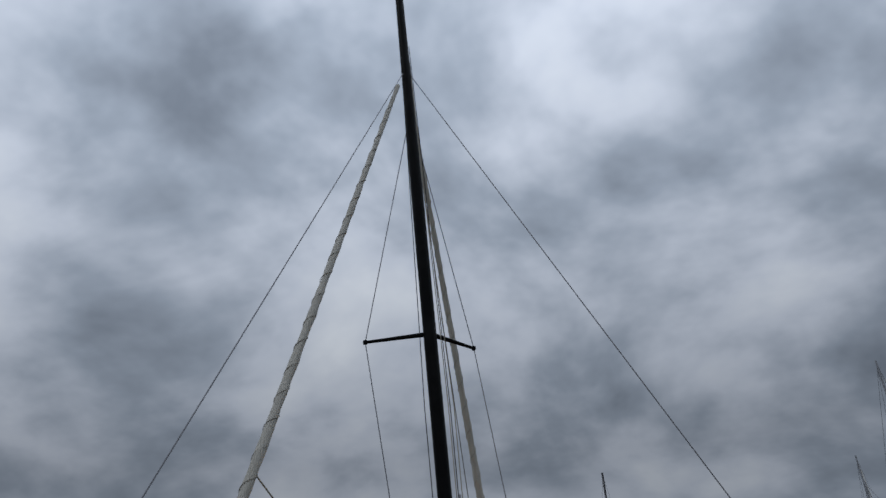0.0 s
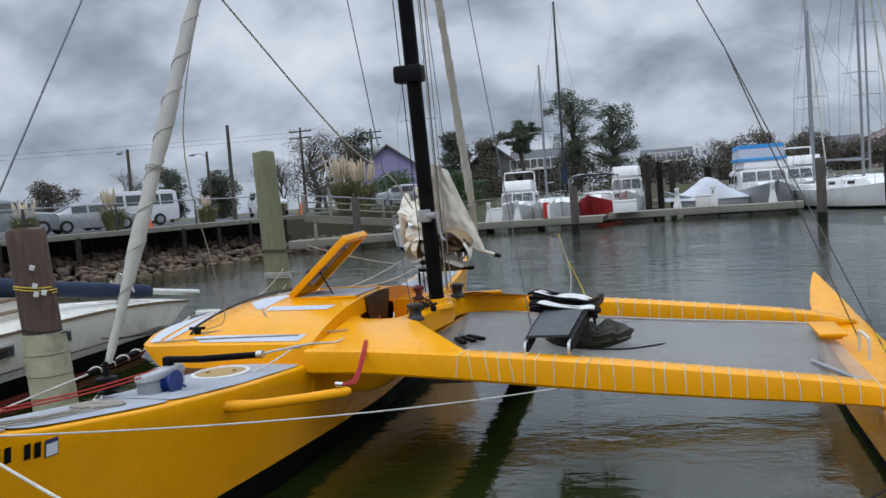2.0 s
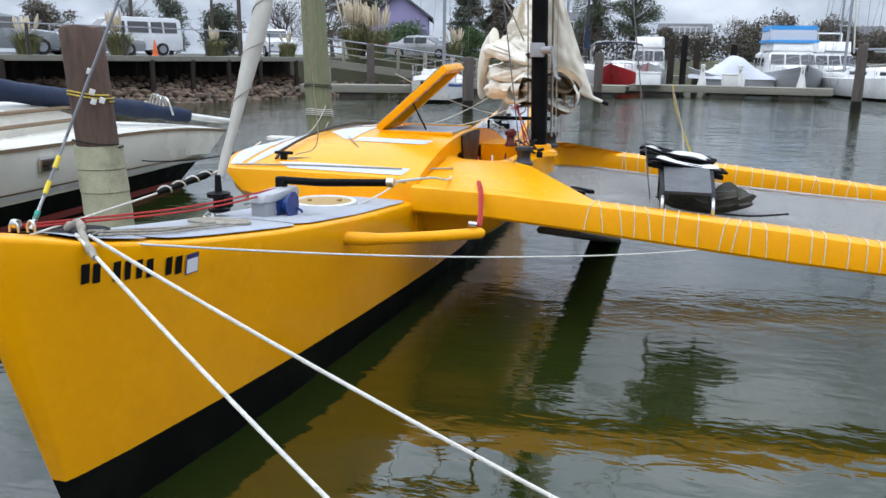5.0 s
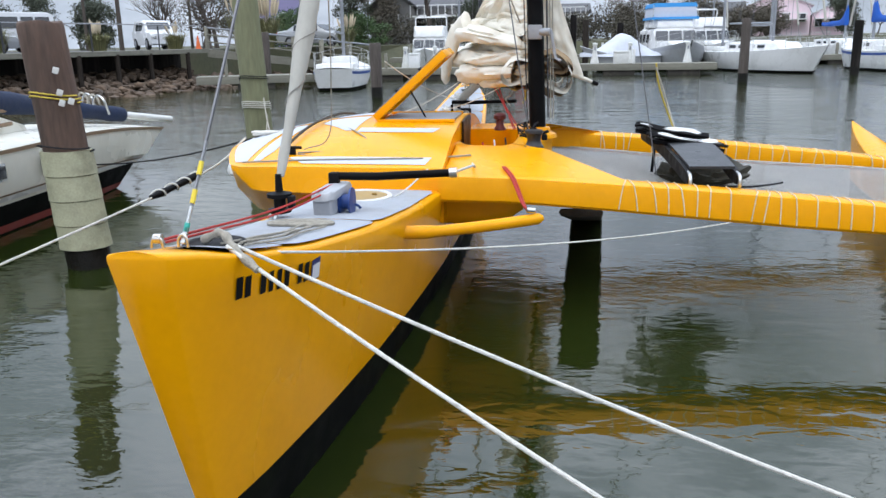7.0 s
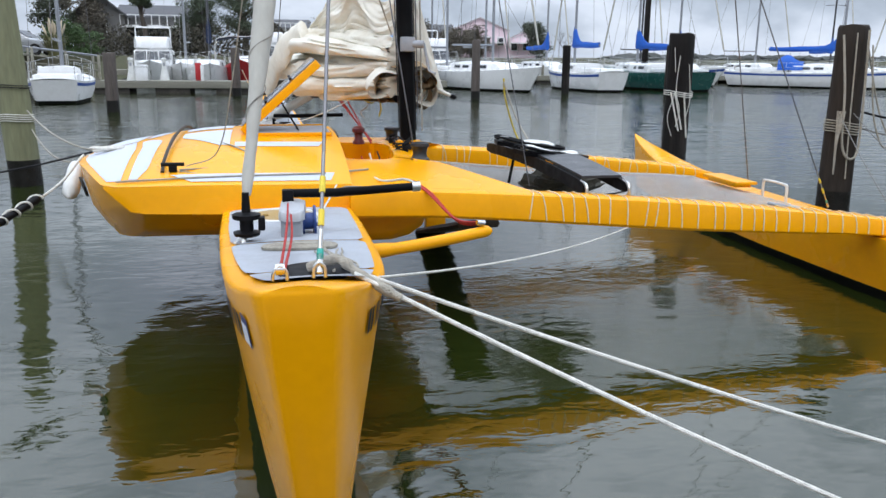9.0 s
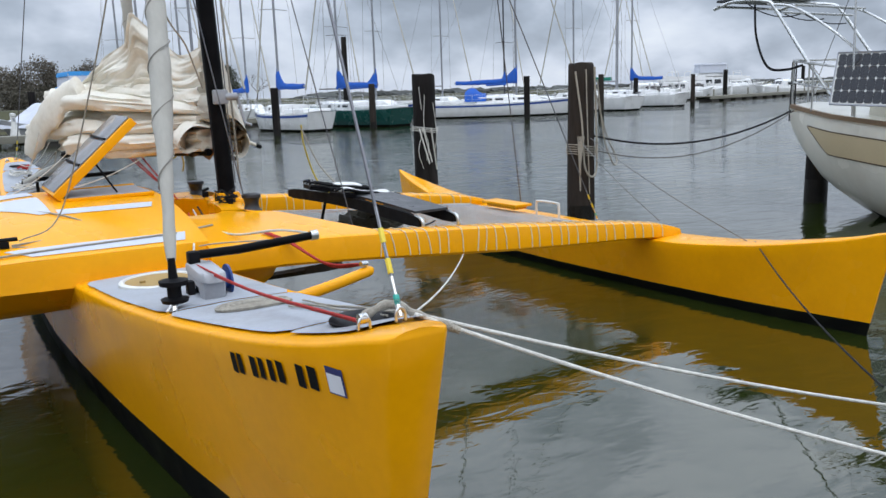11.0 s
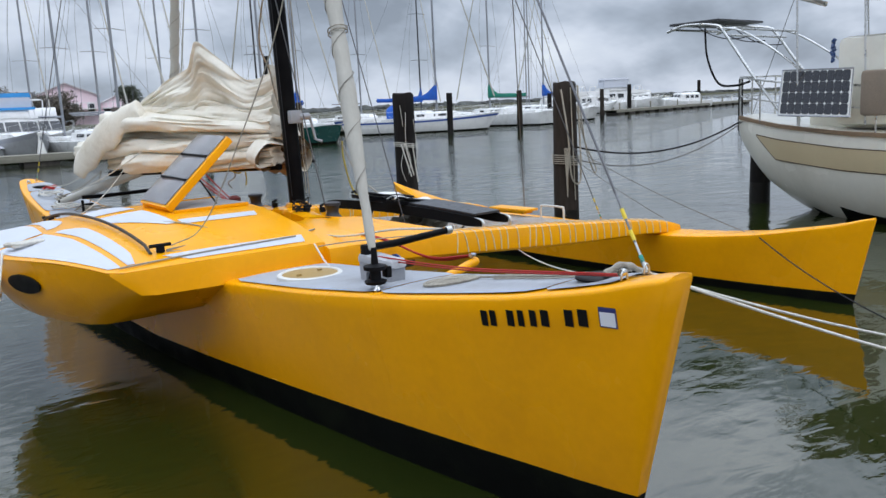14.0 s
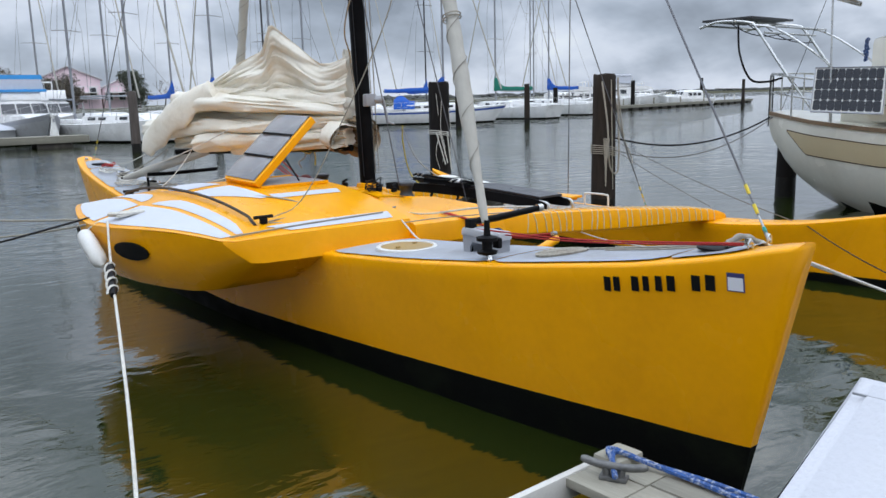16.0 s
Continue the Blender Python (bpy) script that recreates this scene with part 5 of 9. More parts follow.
# ropes lying on the fore deck
rnd = random.Random(21)
for k in range(5):
    bm = bmesh.new()
    x0 = 0.05 + 0.022 * k
    pts = []
    for i in range(9):
        y = 0.34 + (0.75 + 0.12 * (k % 3)) * i / 8
        x = min(x0 + 0.012 * math.sin(i * 1.3 + k), deck_half(y) - 0.03)
        pts.append(on_deck(x, y, 0.012 + 0.008 * (k % 2)))
    tube(bm, pts, 0.0042, 6)
    part("deck_line", bm, ROPE_GREY, main_hull)
bm = bmesh.new()
pts = []
for k in range(110):
    a = k * 0.34
    r = 0.025 + 0.105 * k / 110
    pts.append(on_deck(r * 1.25 * math.cos(a) + 0.0, 1.36 + r * math.sin(a), 0.012))
tube(bm, pts, 0.0085, 5)
part("flat_coil", bm, ROPE_GREY, main_hull, "flat coil of grey rope")

# grey arched tub with a white lid, its legs astride a blue reel, on the fore deck
tub = thing("storage_tub", (-0.005, 1.945, deck_z(1.94) + 0.012), "grey arched plastic tub with off-white lid over a blue reel", "tub", rz=-4)
bm = bmesh.new()
arch = [(-0.19, 0), (-0.20, 0.135), (0.20, 0.135), (0.19, 0), (0.12, 0), (0.115, 0.05), (0.085, 0.078), (-0.06, 0.078), (-0.09, 0.05), (-0.10, 0)]
loft(bm, [[(x, y * 0.86 * s_, z * 0.94) for y, z in arch] for x, s_ in ((-0.056, 0.97), (-0.050, 1.0), (0.034, 1.0), (0.040, 0.97))])
part("body", bm, GREY_PLASTIC, tub, angle=25)
bm = bmesh.new()
rows = []
for z, s in ((0.112, 1.0), (0.115, 1.03), (0.140, 1.02), (0.152, 0.97), (0.155, 0.88)):
    rows.append([(-0.008 + 0.058 * s * math.copysign(abs(math.cos(t)) ** 0.35, math.cos(t)), 0.182 * s * math.copysign(abs(math.sin(t)) ** 0.3, math.sin(t)), z + 0.004 * math.sin(5 * t)) for t in [2 * math.pi * (k + 0.5) / 28 for k in range(28)]])
loft(bm, rows)
part("lid", bm, mat("pale_grey_lid", (0.42, 0.43, 0.45), 0.5, var=0.15, scale=8, stain=(0.30, 0.30, 0.30), stain_amount=0.4), tub, "pale grey lid", angle=35)
reel = thing("line_reel", (0.058, 1.945, deck_z(1.95) + 0.090), "round blue plastic line reel on a yellow foot", "reel")
bm = bmesh.new()
for x0, r in ((-0.03, 0.074), (0.025, 0.074)):
    rings = [[(x0 + d, rr * math.cos(2 * math.pi * k / 20), rr * math.sin(2 * math.pi * k / 20)) for k in range(20)] for rr, d in ((0.02, 0), (r, 0.001), (r, 0.011), (0.02, 0.013))]
    loft(bm, rings)
loft(bm, [[(d, 0.04 * math.cos(2 * math.pi * k / 20), 0.04 * math.sin(2 * math.pi * k / 20)) for k in range(20)] for d in (-0.02, 0.028)])
part("drum", bm, BLUE_PLASTIC, reel)
bm = bmesh.new()
tube(bm, [(0.038, 0.03, -0.02), (0.055, 0.04, -0.03), (0.06, 0.06, -0.045)], 0.007)
part("crank", bm, BLUE_PLASTIC, reel)
bm = bmesh.new()
box(bm, (0, 0, -0.074), (0.09, 0.12, 0.02), 0.004)
part("foot", bm, YELLOW, reel, "yellow foot")
txt = bpy.data.curves.new("digit", "FONT")
txt.body, txt.size, txt.extrude, txt.align_x = "2", 0.085, 0.001, "CENTER"
digit = new("digit", txt)
digit.data.materials.append(STICKER)
digit.parent = tub
digit.matrix_local = pose(0.0405, 0.134, 0.03, 90, 0, 90)

# fender and mooring gear at the pod's lee side
fender = thing("fender", (-1.52, 4.50, 0.83), "scuffed white boat fender hung on the pod", "fender")
bm = bmesh.new()
ax = Vector((0.0, -0.30, -0.16)).normalized()
a, b = ax.orthogonal().normalized(), None
b = ax.cross(a)
prof = [(-0.22, 0.012), (-0.20, 0.028), (-0.17, 0.052), (-0.12, 0.06), (0.12, 0.06), (0.17, 0.052), (0.20, 0.028), (0.22, 0.012)]
loft(bm, [[ax * h + (a * math.cos(2 * math.pi * k / 14) + b * math.sin(2 * math.pi * k / 14)) * r for k in range(14)] for h, r in prof])
part("body", bm, WHITE_PLASTIC, fender)
bm = bmesh.new()
tube(bm, [ax * -0.2, Vector((0.1, 0.12, 0.17))], 0.006)
part("lanyard", bm, ROPE_WHITE, fender)

# things lying on the trampoline
def tramp_z(x, y):
    i, k = (x - 1.13) / 3.23, (y - 3.36) / 2.68
    return smooth_table(AKA_BOT, x) + 0.03 - 0.035 * math.sin(math.pi * i) * math.sin(math.pi * k)


bench = thing("folding_bench", (0, 0, 0), "long black folding bench laid across beam and netting", "bench")


def bench_rail(x0, x1, at_y):
    """Place on a side rail of the bench at a distance along the boat."""
    t = (at_y - 3.34) / 2.28
    return Vector((x0 + (x1 - x0) * t, at_y, 0.865 + 0.04 * t + 0.035 * math.sin(math.pi * t)))


for x0, x1 in ((2.02, 1.95), (2.33, 2.37)):
    bm = bmesh.new()
    rows = []
    for k in range(17):
        y = 3.34 + 2.28 * k / 16
        p = bench_rail(x0, x1, y)
        h = 0.045 * (0.7 if k in (0, 16) else 1.0)
        rows.append([p + Vector(o) for o in ((-0.016, 0, -h), (-0.016, 0, h), (0.016, 0, h), (0.016, 0, -h))])
    loft(bm, rows)
    part("side_rail", bm, BLACK_GEAR, bench, "black side rail")
    bm = bmesh.new()
    p = bench_rail(x0, x1, 3.40)
    tube(bm, chain([p + Vector((0, 0.02, 0.03)), p + Vector((0, -0.08, 0.02)), p + Vector((0, -0.10, -0.04)), p + Vector((0, -0.06, -0.075))], 4), 0.012, 8)
    part("foot_loop", bm, CHROME, bench, "bright metal foot")
    bm = bmesh.new()
    p = bench_rail(x0, x1, 4.85)
    tube(bm, [p, Vector((p.x, 5.0, tramp_z(p.x, 5.0)))], 0.013, 8)
    part("leg", bm, BLACK_GEAR, bench)
bm = bmesh.new()
loft(bm, [[bench_rail(2.03, 1.97, y) + Vector((0.0, 0, 0.05 + dz)) for dz in (0.0, 0.018)] + [bench_rail(2.32, 2.35, y) + Vector((0.0, 0, 0.05 + dz)) for dz in (0.018, 0.0)] for y in [3.42 + 0.1 * k for k in range(10)]])
# black top; its lighter blue-grey tint carries the sky's reflection
part("top_panel", bm, mat("sky_tinted_black_laminate", (0.03, 0.032, 0.036), 0.32, var=0.3, scale=6, bump=0.2, bump_scale=60), bench, "flat black top panel")
for k in range(3):
    bm = bmesh.new()
    y = 4.55 + 0.42 * k
    tube(bm, [bench_rail(2.02, 1.95, y), bench_rail(2.33, 2.37, y)], 0.016, 8)
    part("cross_bar", bm, BLACK_GEAR, bench)
for i, (x, y, dz, rz) in enumerate(((2.16, 4.46, 0.985, 6), (2.10, 4.86, 1.02, -9))):
    bag = thing("seat_pad", (x, y, dz), "folded white pad with black straps lying on the bench", "pad", "pads on the bench", rz=rz)
    bm = bmesh.new()
    rows = []
    for k in range(17):
        s_ = k / 16
        px = -0.25 + 0.50 * s_
        th = 0.020 * min(1, 0.3 + 5 * s_, 0.3 + 5 * (1 - s_)) + 0.005 * math.sin(14 * s_ + i)
        rows.append([(px, (0.10 + 0.012 * math.sin(11 * s_ + i)) * math.cos(t), th * math.sin(t) + 0.075 * (0.5 - s_) - 0.012 * math.cos(3 * t) * s_ + 0.014 * math.sin(8 * s_ + 2 * i)) for t in [2 * math.pi * q / 16 for q in range(16)]])
    loft(bm, rows)
    part("cushion", bm, WHITE_PLASTIC, bag, "white fabric")
    for y_ in (-0.10, 0.09, 0.0):
        bm = bmesh.new()
        tube(bm, chain([(-0.29, y_, 0.045), (-0.24, y_, 0.052), (-0.1, y_ * 1.1, 0.018), (0.1, y_ * 1.06, -0.014), (0.30, y_ * 0.9, -0.040)], 4), 0.013, 6)
        part("strap", bm, BLACK_GEAR, bag, "black strap")
    bm = bmesh.new()
    loft(bm, [[(px, yy, 0.075 * (-px / 0.5) - 0.022 + dz) for yy, dz in ((-0.115, 0.004), (0.115, 0.004), (0.105, -0.03), (-0.105, -0.03))] for px in (-0.285, -0.27, -0.1, 0.1, 0.26, 0.27)])
    part("base", bm, BLACK_GEAR, bag, "black padded base")
sack = thing("gear_sack", (2.33, 4.62, tramp_z(2.33, 4.62)), "crumpled dark olive sack lying on the netting", "sack")
bm = bmesh.new()
bmesh.ops.create_icosphere(bm, subdivisions=4, radius=1.0)
for v in bm.verts:
    n3 = noise.noise(v.co * 2.2) * 0.28 + noise.noise(v.co * 6) * 0.12
    v.co = Vector((v.co.x * 0.34 * (1 + n3), v.co.y * 0.22 * (1 + n3), max(-0.0, (v.co.z * 0.5 + 0.42) * 0.21 * (1 + n3 * 1.6))))
part("body", bm, mat("olive_cloth", (0.045, 0.042, 0.030), 0.9, var=0.5, scale=9, bump=0.8, bump_scale=40), sack)
bm = bmesh.new()
tube(bm, chain([(0.0, -0.2, 0.02), (0.3, -0.22, 0.015), (0.5, -0.12, 0.015), (0.62, -0.02, 0.015)], 6), 0.008)
part("cord", bm, ROPE_BLACK, sack)
pale = thing("loose_tube", (1.74, 3.74, tramp_z(1.74, 3.74) + 0.02), "pale loose tube lying on the netting", "tube")
bm = bmesh.new()
tube(bm, [(-0.22, 0.24, 0.0), (0.22, -0.24, 0.0)], 0.014, 8)
part("shaft", bm, GREY_PLASTIC, pale)
bm = bmesh.new()
for k in range(3):
    box(bm, (-0.72 + 0.05 * k, 0.30 + 0.07 * k, 0.035), (0.05, 0.24, 0.03), 0.008, pose(0, 0, 0, 0, 0, 30 + 8 * k))
solo("paddle_blades", bm, BLACK_GEAR, "small black paddle blades lying on the netting", "paddle").matrix_world = pose(2.02, 3.92, tramp_z(1.3, 4.2))
bar = thing("alloy_tube", (4.12, 3.85, tramp_z(4.1, 3.85) + 0.03), "loose grey tube at the netting's edge", "tube")
bm = bmesh.new()
tube(bm, [(0.12, -0.32, 0), (-0.10, 0.32, 0.0)], 0.015, 8)
part("shaft", bm, GREY_PLASTIC, bar)
rope("hanging_line", chain([(2.02, 5.40, 1.55), (2.06, 5.45, 1.35), (2.2, 5.5, 1.0), (2.3, 5.2, 0.80)], 6), 0.008, ROPE_YELLOW, "frayed yellow line hanging over the netting")
rope("hanging_line", chain([(2.02, 5.40, 1.52), (2.12, 5.3, 1.2), (2.15, 4.95, 1.0)], 6), 0.007, ROPE_GREY, "thin grey line hanging over the netting")
for tip_, foot_ in ((tips[0], (0.95, 4.06, 1.06)), (tips[1], (1.92, 4.25, 0.74))):
    bm = bmesh.new()
    tube(bm, [tip_, foot_], 0.005, 5)
    part("lower_stay", bm, WIRE, mast)

# ---- mooring lines ----
def mooring(pts, r, m, label, group="mooring lines"):
    return rope("mooring_line", pts, r, m, label, group, 8)


mooring(hang((0.10, 0.26, 1.16), (1.95, -0.60, 0.40), 0.03), 0.0068, ROPE_WHITE, "white three-strand mooring line from the bow to the dock")
mooring(hang((0.12, 0.30, 1.15), (3.3, -0.17, 0.14), 0.05), 0.0068, ROPE_WHITE, "white three-strand mooring line from the bow to the dock")
sl = thing("chafe_sleeve", (0, 0, 0), "frayed pale chafe sleeve on the bow mooring lines", "sleeve")
bm = bmesh.new()
tube(bm, chain([(-0.02, 0.36, 1.155), (0.06, 0.33, 1.185), (0.12, 0.27, 1.15), (0.22, 0.20, 1.10)], 6), [0.014 + 0.003 * math.sin(i * 1.7) for i in range(19)], 9)
part("cover", bm, ROPE_GREY, sl)
mooring(hang((0.16, 0.42, 1.10), (2.27, 3.15, 0.62), 0.05), 0.0045, ROPE_WHITE, "thin white line from the bow to the crossbeam")
snub_pts = [Vector((-1.42, 4.42, 1.02)), Vector((-1.60, 3.86, 0.80)), Vector((-2.2, 1.9, 0.50)), Vector((-2.62, 0.62, 0.32))]
mooring(chain(snub_pts, 8), 0.0085, ROPE_WHITE, "white dock line with a rubber snubber")
snubber = thing("rubber_snubber", (0, 0, 0), "black rubber mooring snubber wrapped with rope", "snubber")
bm = bmesh.new()
tube(bm, [(-1.60, 3.90, 0.81), (-1.62, 3.82, 0.795), (-1.70, 3.56, 0.745), (-1.73, 3.46, 0.73), (-1.76, 3.36, 0.715)], [0.018, 0.03, 0.022, 0.03, 0.018], 10)
part("core", bm, BLACK_GEAR, snubber)
bm = bmesh.new()
pts = []
for k in range(50):
    s = k / 49
    c = Vector((-1.61, 3.86, 0.80)).lerp(Vector((-1.75, 3.40, 0.72)), s)
    pts.append(c + Vector((0.032 * math.cos(s * 22), 0.008 * math.sin(s * 22), 0.032 * math.sin(s * 22))))
tube(bm, pts, 0.008, 6)
part("rope_wrap", bm, ROPE_WHITE, snubber)
bm = bmesh.new()
pts = []
for k in range(70):
    a = k * 0.6
    pts.append((-1.28 + 0.11 * math.cos(a) + 0.0006 * k, 4.47 + 0.06 * math.sin(a * 0.9), roof_z(-1.28, 4.47) + 0.018 + 0.02 * abs(math.sin(a * 0.31))))
tube(bm, pts, 0.009, 6)
part("cleated_line", bm, ROPE_WHITE, proa, "white line heaped on the pod's cleat")
mooring(hang((-1.3, 4.75, 1.0), (-3.15, 9.75, 1.0), 0.12), 0.009, ROPE_GREY, "grey mooring line to the timber piling")
mooring(hang((-1.38, 4.62, 1.0), (-3.12, 9.77, 0.75), 0.2), 0.008, ROPE_GREY, "grey mooring line to the timber piling")
mooring(hang((-1.40, 4.9, 1.0), (-8.5, 9.0, 0.9), 0.5), 0.008, ROPE_BLACK, "dark slack mooring line")
mooring(hang((4.45, 2.3, 0.55), (6.0, 5.75, 1.20), 0.05), 0.0045, ROPE_DULL, "grey line from the outrigger to a piling")
mooring(hang((4.43, 3.2, 0.62), (5.9, 5.8, 1.15), 0.03), 0.0045, ROPE_DULL, "grey line from the crossbeam to a piling")
mooring(hang((4.42, 2.20, 0.56), (2.45, 0.10, 0.43), 0.06, 10), 0.0055, ROPE_BLACK, "thin dark line from the outrigger to the dock")
mooring(hang((6.1, 5.85, 1.22), (9.21, 5.12, 1.40), 0.26), 0.013, ROPE_BLACK, "black dock line between piling and yacht")
mooring(hang((6.1, 5.85, 1.05), (9.20, 5.05, 1.42), 0.34), 0.008, ROPE_DULL, "thin grey dock line between piling and yacht")


def wrap(x, y, z, r, turns, m, label, tail=()):
    bm = bmesh.new()
    pts = [(x + r * math.cos(2 * math.pi * k / 14), y + r * math.sin(2 * math.pi * k / 14), z + 0.028 * k / 14 + 0.03 * math.sin(2 * math.pi * k / 14 + x) + 0.012 * math.sin(k * 0.9)) for k in range(14 * turns + 1)]
    tube(bm, pts, 0.0065, 6)
    ob = solo("rope_wrap", bm, m, label, "rope", "piling ropes")
    return ob


wrap(-3.325, 9.9, 0.82, 0.215, 4, ROPE_WHITE, "white rope wound round the greenish piling")
wrap(-3.34, 9.9, 1.25, 0.212, 2, ROPE_BLACK, "black rope wound round the greenish piling")
wrap(-2.846, 4.06, 1.36, 0.187, 2, ROPE_YELLOW, "pale yellow rope wound round the brown piling")
wrap(-2.812, 4.06, 0.97, 0.210, 1, ROPE_BLACK, "dark rope wound round the sleeved piling")
wrap(5.92, 9.45, 1.20, 0.207, 3, ROPE_WHITE, "white rope wound round the dark piling")
wrap(6.0, 5.9, 0.98, 0.186, 5, ROPE_GREY, "grey rope wound round the weathered piling")
rope("hanging_loop", chain([(5.80, 5.78, 2.0), (5.83, 5.70, 1.4), (5.86, 5.68, 0.85), (5.98, 5.66, 0.72), (6.06, 5.68, 0.95), (6.02, 5.68, 2.05)], 7), 0.013, ROPE_GREY, "heavy grey rope loop hung on the piling")
rope("hanging_loop", chain([(6.18, 5.8, 1.9), (6.22, 5.72, 1.2), (6.36, 5.70, 0.85), (6.52, 5.8, 0.9), (6.42, 5.9, 1.25), (6.2, 5.9, 1.9)], 7), 0.010, ROPE_GREY, "slack rope loop hung on the piling")
for a, b in (((5.74, 9.33, 1.26), (5.85, 9.23, 0.70)), ((5.78, 9.28, 1.26), (5.90, 9.23, 0.72)), ((5.90, 9.23, 1.26), (5.99, 9.24, 0.6))):
    rope("hanging_tail", [a, b], 0.012, ROPE_WHITE, "white rope tail on the dark piling")
for (x, y, z) in ((-2.715, 3.905, 1.61), (-2.705, 3.905, 1.44), (-2.69, 3.895, 1.36), (-2.635, 3.935, 1.37)):
    bm = bmesh.new()
    box(bm, (x, y, z), (0.045, 0.012, 0.05), 0.004, pose(0, 0, 0, 0, 20, 30))
    solo("piling_tag", bm, WHITE_PLASTIC, "small white tag nailed to the piling", "tag", "tags")

# white strands hanging down the dark piling and lines on the weathered one
for k in range(3):
    a_ = -2.5 + 0.62 * k + 0.2 * math.sin(5 * k)
    x, y = 5.92 + 0.205 * math.cos(a_), 9.45 + 0.205 * math.sin(a_)
    rope("hanging_strand", chain([(x, y, 1.9 - 0.12 * k), (x + 0.05 * math.sin(3 * k + 1), y - 0.015, 1.3), (x - 0.06 * math.cos(2.1 * k), y - 0.03, 0.9 + 0.1 * k), (x + 0.03 * math.cos(2.1 * k), y - 0.02, 0.62 + 0.13 * k)], 5), 0.005, ROPE_WHITE, "white rope strand hanging down the piling", "strands on the piling")
for k in range(6):
    x = 5.80 + 0.012 * k
    rope("frayed_strand", chain([(x, 5.74 - 0.01 * k, 1.22), (x - 0.015 * k, 5.72 - 0.01 * k, 0.9), (x - 0.01 * k, 5.70, 0.55 + 0.05 * (k % 3))], 5), 0.006, ROPE_GREY, "frayed grey strand hanging beside the piling", "strands on the piling")
rope("hanging_line", [(5.90, 5.70, 2.02), (5.92, 5.69, 1.2), (5.95, 5.69, 0.5)], 0.008, ROPE_GREY, "grey line hanging down the weathered piling", "strands on the piling")

# lines and blocks lying on the far bow
rnd = random.Random(64)
for k, (x, y, r, m) in enumerate(((-0.06, 8.45, 0.15, ROPE_WHITE), (0.05, 8.05, 0.18, ROPE_GREY), (-0.1, 7.7, 0.16, ROPE_WHITE), (0.08, 7.4, 0.17, ROPE_GREY), (0.02, 8.75, 0.09, ROPE_RED))):
    pts = []
    for i in range(44):
        a = i * 0.52 + k
        rr = r * (0.72 + 0.28 * math.sin(i * 0.37 + k)) * min(1.0, deck_half(y) / 0.3)
        pts.append((x + rr * math.cos(a) * 0.8, y + rr * 1.5 * math.sin(a * 0.93), deck_z(y) + 0.045 + 0.025 * abs(math.sin(i * 0.8 + k)) + 0.001 * i))
    rope("heaped_line", pts, 0.0065, m, "tangled line heaped on the far bow deck", "lines on the far bow")
for k, (x, y) in enumerate(((0.02, 8.25), (-0.05, 7.95), (0.1, 7.62))):
    blk = thing("rope_block", (x, y, deck_z(y) + 0.06), "small black pulley block lying on the far deck", "pulley", "deck blocks", rz=40 * k)
    bm = bmesh.new()
    box(bm, (0, 0, 0), (0.05, 0.13, 0.075), 0.016)
    part("cheek", bm, BLACK_GEAR, blk)
    bm = bmesh.new()
    tube(bm, chain([(0, 0.06, 0.0), (0, 0.10, 0.02), (0, 0.12, 0.0)], 4), 0.007, 6)
    part("shackle", bm, CHROME, blk)
# thin lines from the sail and pod to the far bow
for a, b, sag in (((0.12, 7.3, 1.45), (-0.02, 8.9, 1.17), 0.12), ((0.75, 5.6, 1.42), (-0.35, 5.75, 1.10), 0.10), ((-0.28, 4.75, 1.62), (-0.05, 8.3, 1.05), 0.06), ((0.2, 6.6, 1.40), (-0.5, 5.9, 1.05), 0.05)):
    rope("slack_line", hang(a, b, sag, 12), 0.0045, ROPE_WHITE, "thin white line between the sail and the far deck", "lines on the far bow")

# frayed line ends hanging below the furled mainsail, and lines lying over the pod
rope("frayed_line", chain([(0.66, 5.30, 1.50), (0.72, 5.31, 1.38), (0.80, 5.28, 1.34), (0.84, 5.30, 1.42), (0.88, 5.32, 1.30), (0.86, 5.30, 1.22)], 6), 0.007, ROPE_YELLOW, "frayed yellow line end hanging under the sail", "frayed lines")
rope("frayed_line", chain([(0.70, 5.34, 1.48), (0.76, 5.30, 1.32), (0.70, 5.33, 1.26), (0.74, 5.35, 1.20)], 6), 0.006, ROPE_GREY, "frayed grey line end hanging under the sail", "frayed lines")
rope("pod_line", [(x, y, roof_z(x, y) + 0.010) for x, y in [(-1.02 + 0.115 * k, 3.285 + 0.006 * k) for k in range(12)]], 0.006, ROPE_GREY, "thin grey line lying along the pod's roof edge")


# ---- the dock the camera walks on ----
def plank_field(parent, x0, x1, y0, y1, z, width, along_y, seed, th=0.035):
    rnd = random.Random(seed)
    shared = {}
    span = (x1 - x0) if along_y else (y1 - y0)
    n = max(1, round(span / width))
    w = span / n
    length = (y1 - y0) if along_y else (x1 - x0)
    bm = bmesh.new()
    box(bm, (0, 0, 0), (w - 0.008, length, th) if along_y else (length, w - 0.008, th), 0.004)
    me = finish(bm, "plank", WOOD_GREY if along_y else WOOD_GREY_X)
    for i in range(n):
        ob = new("plank", me)
        ob.parent = parent
        c = (i + 0.5) * w
        ob.location = (x0 + c, (y0 + y1) / 2 + rnd.uniform(-0.006, 0.006), z - th / 2 + rnd.uniform(-0.002, 0.002)) if along_y else ((x0 + x1) / 2, y0 + c, z - th / 2 + rnd.uniform(-0.002, 0.002))


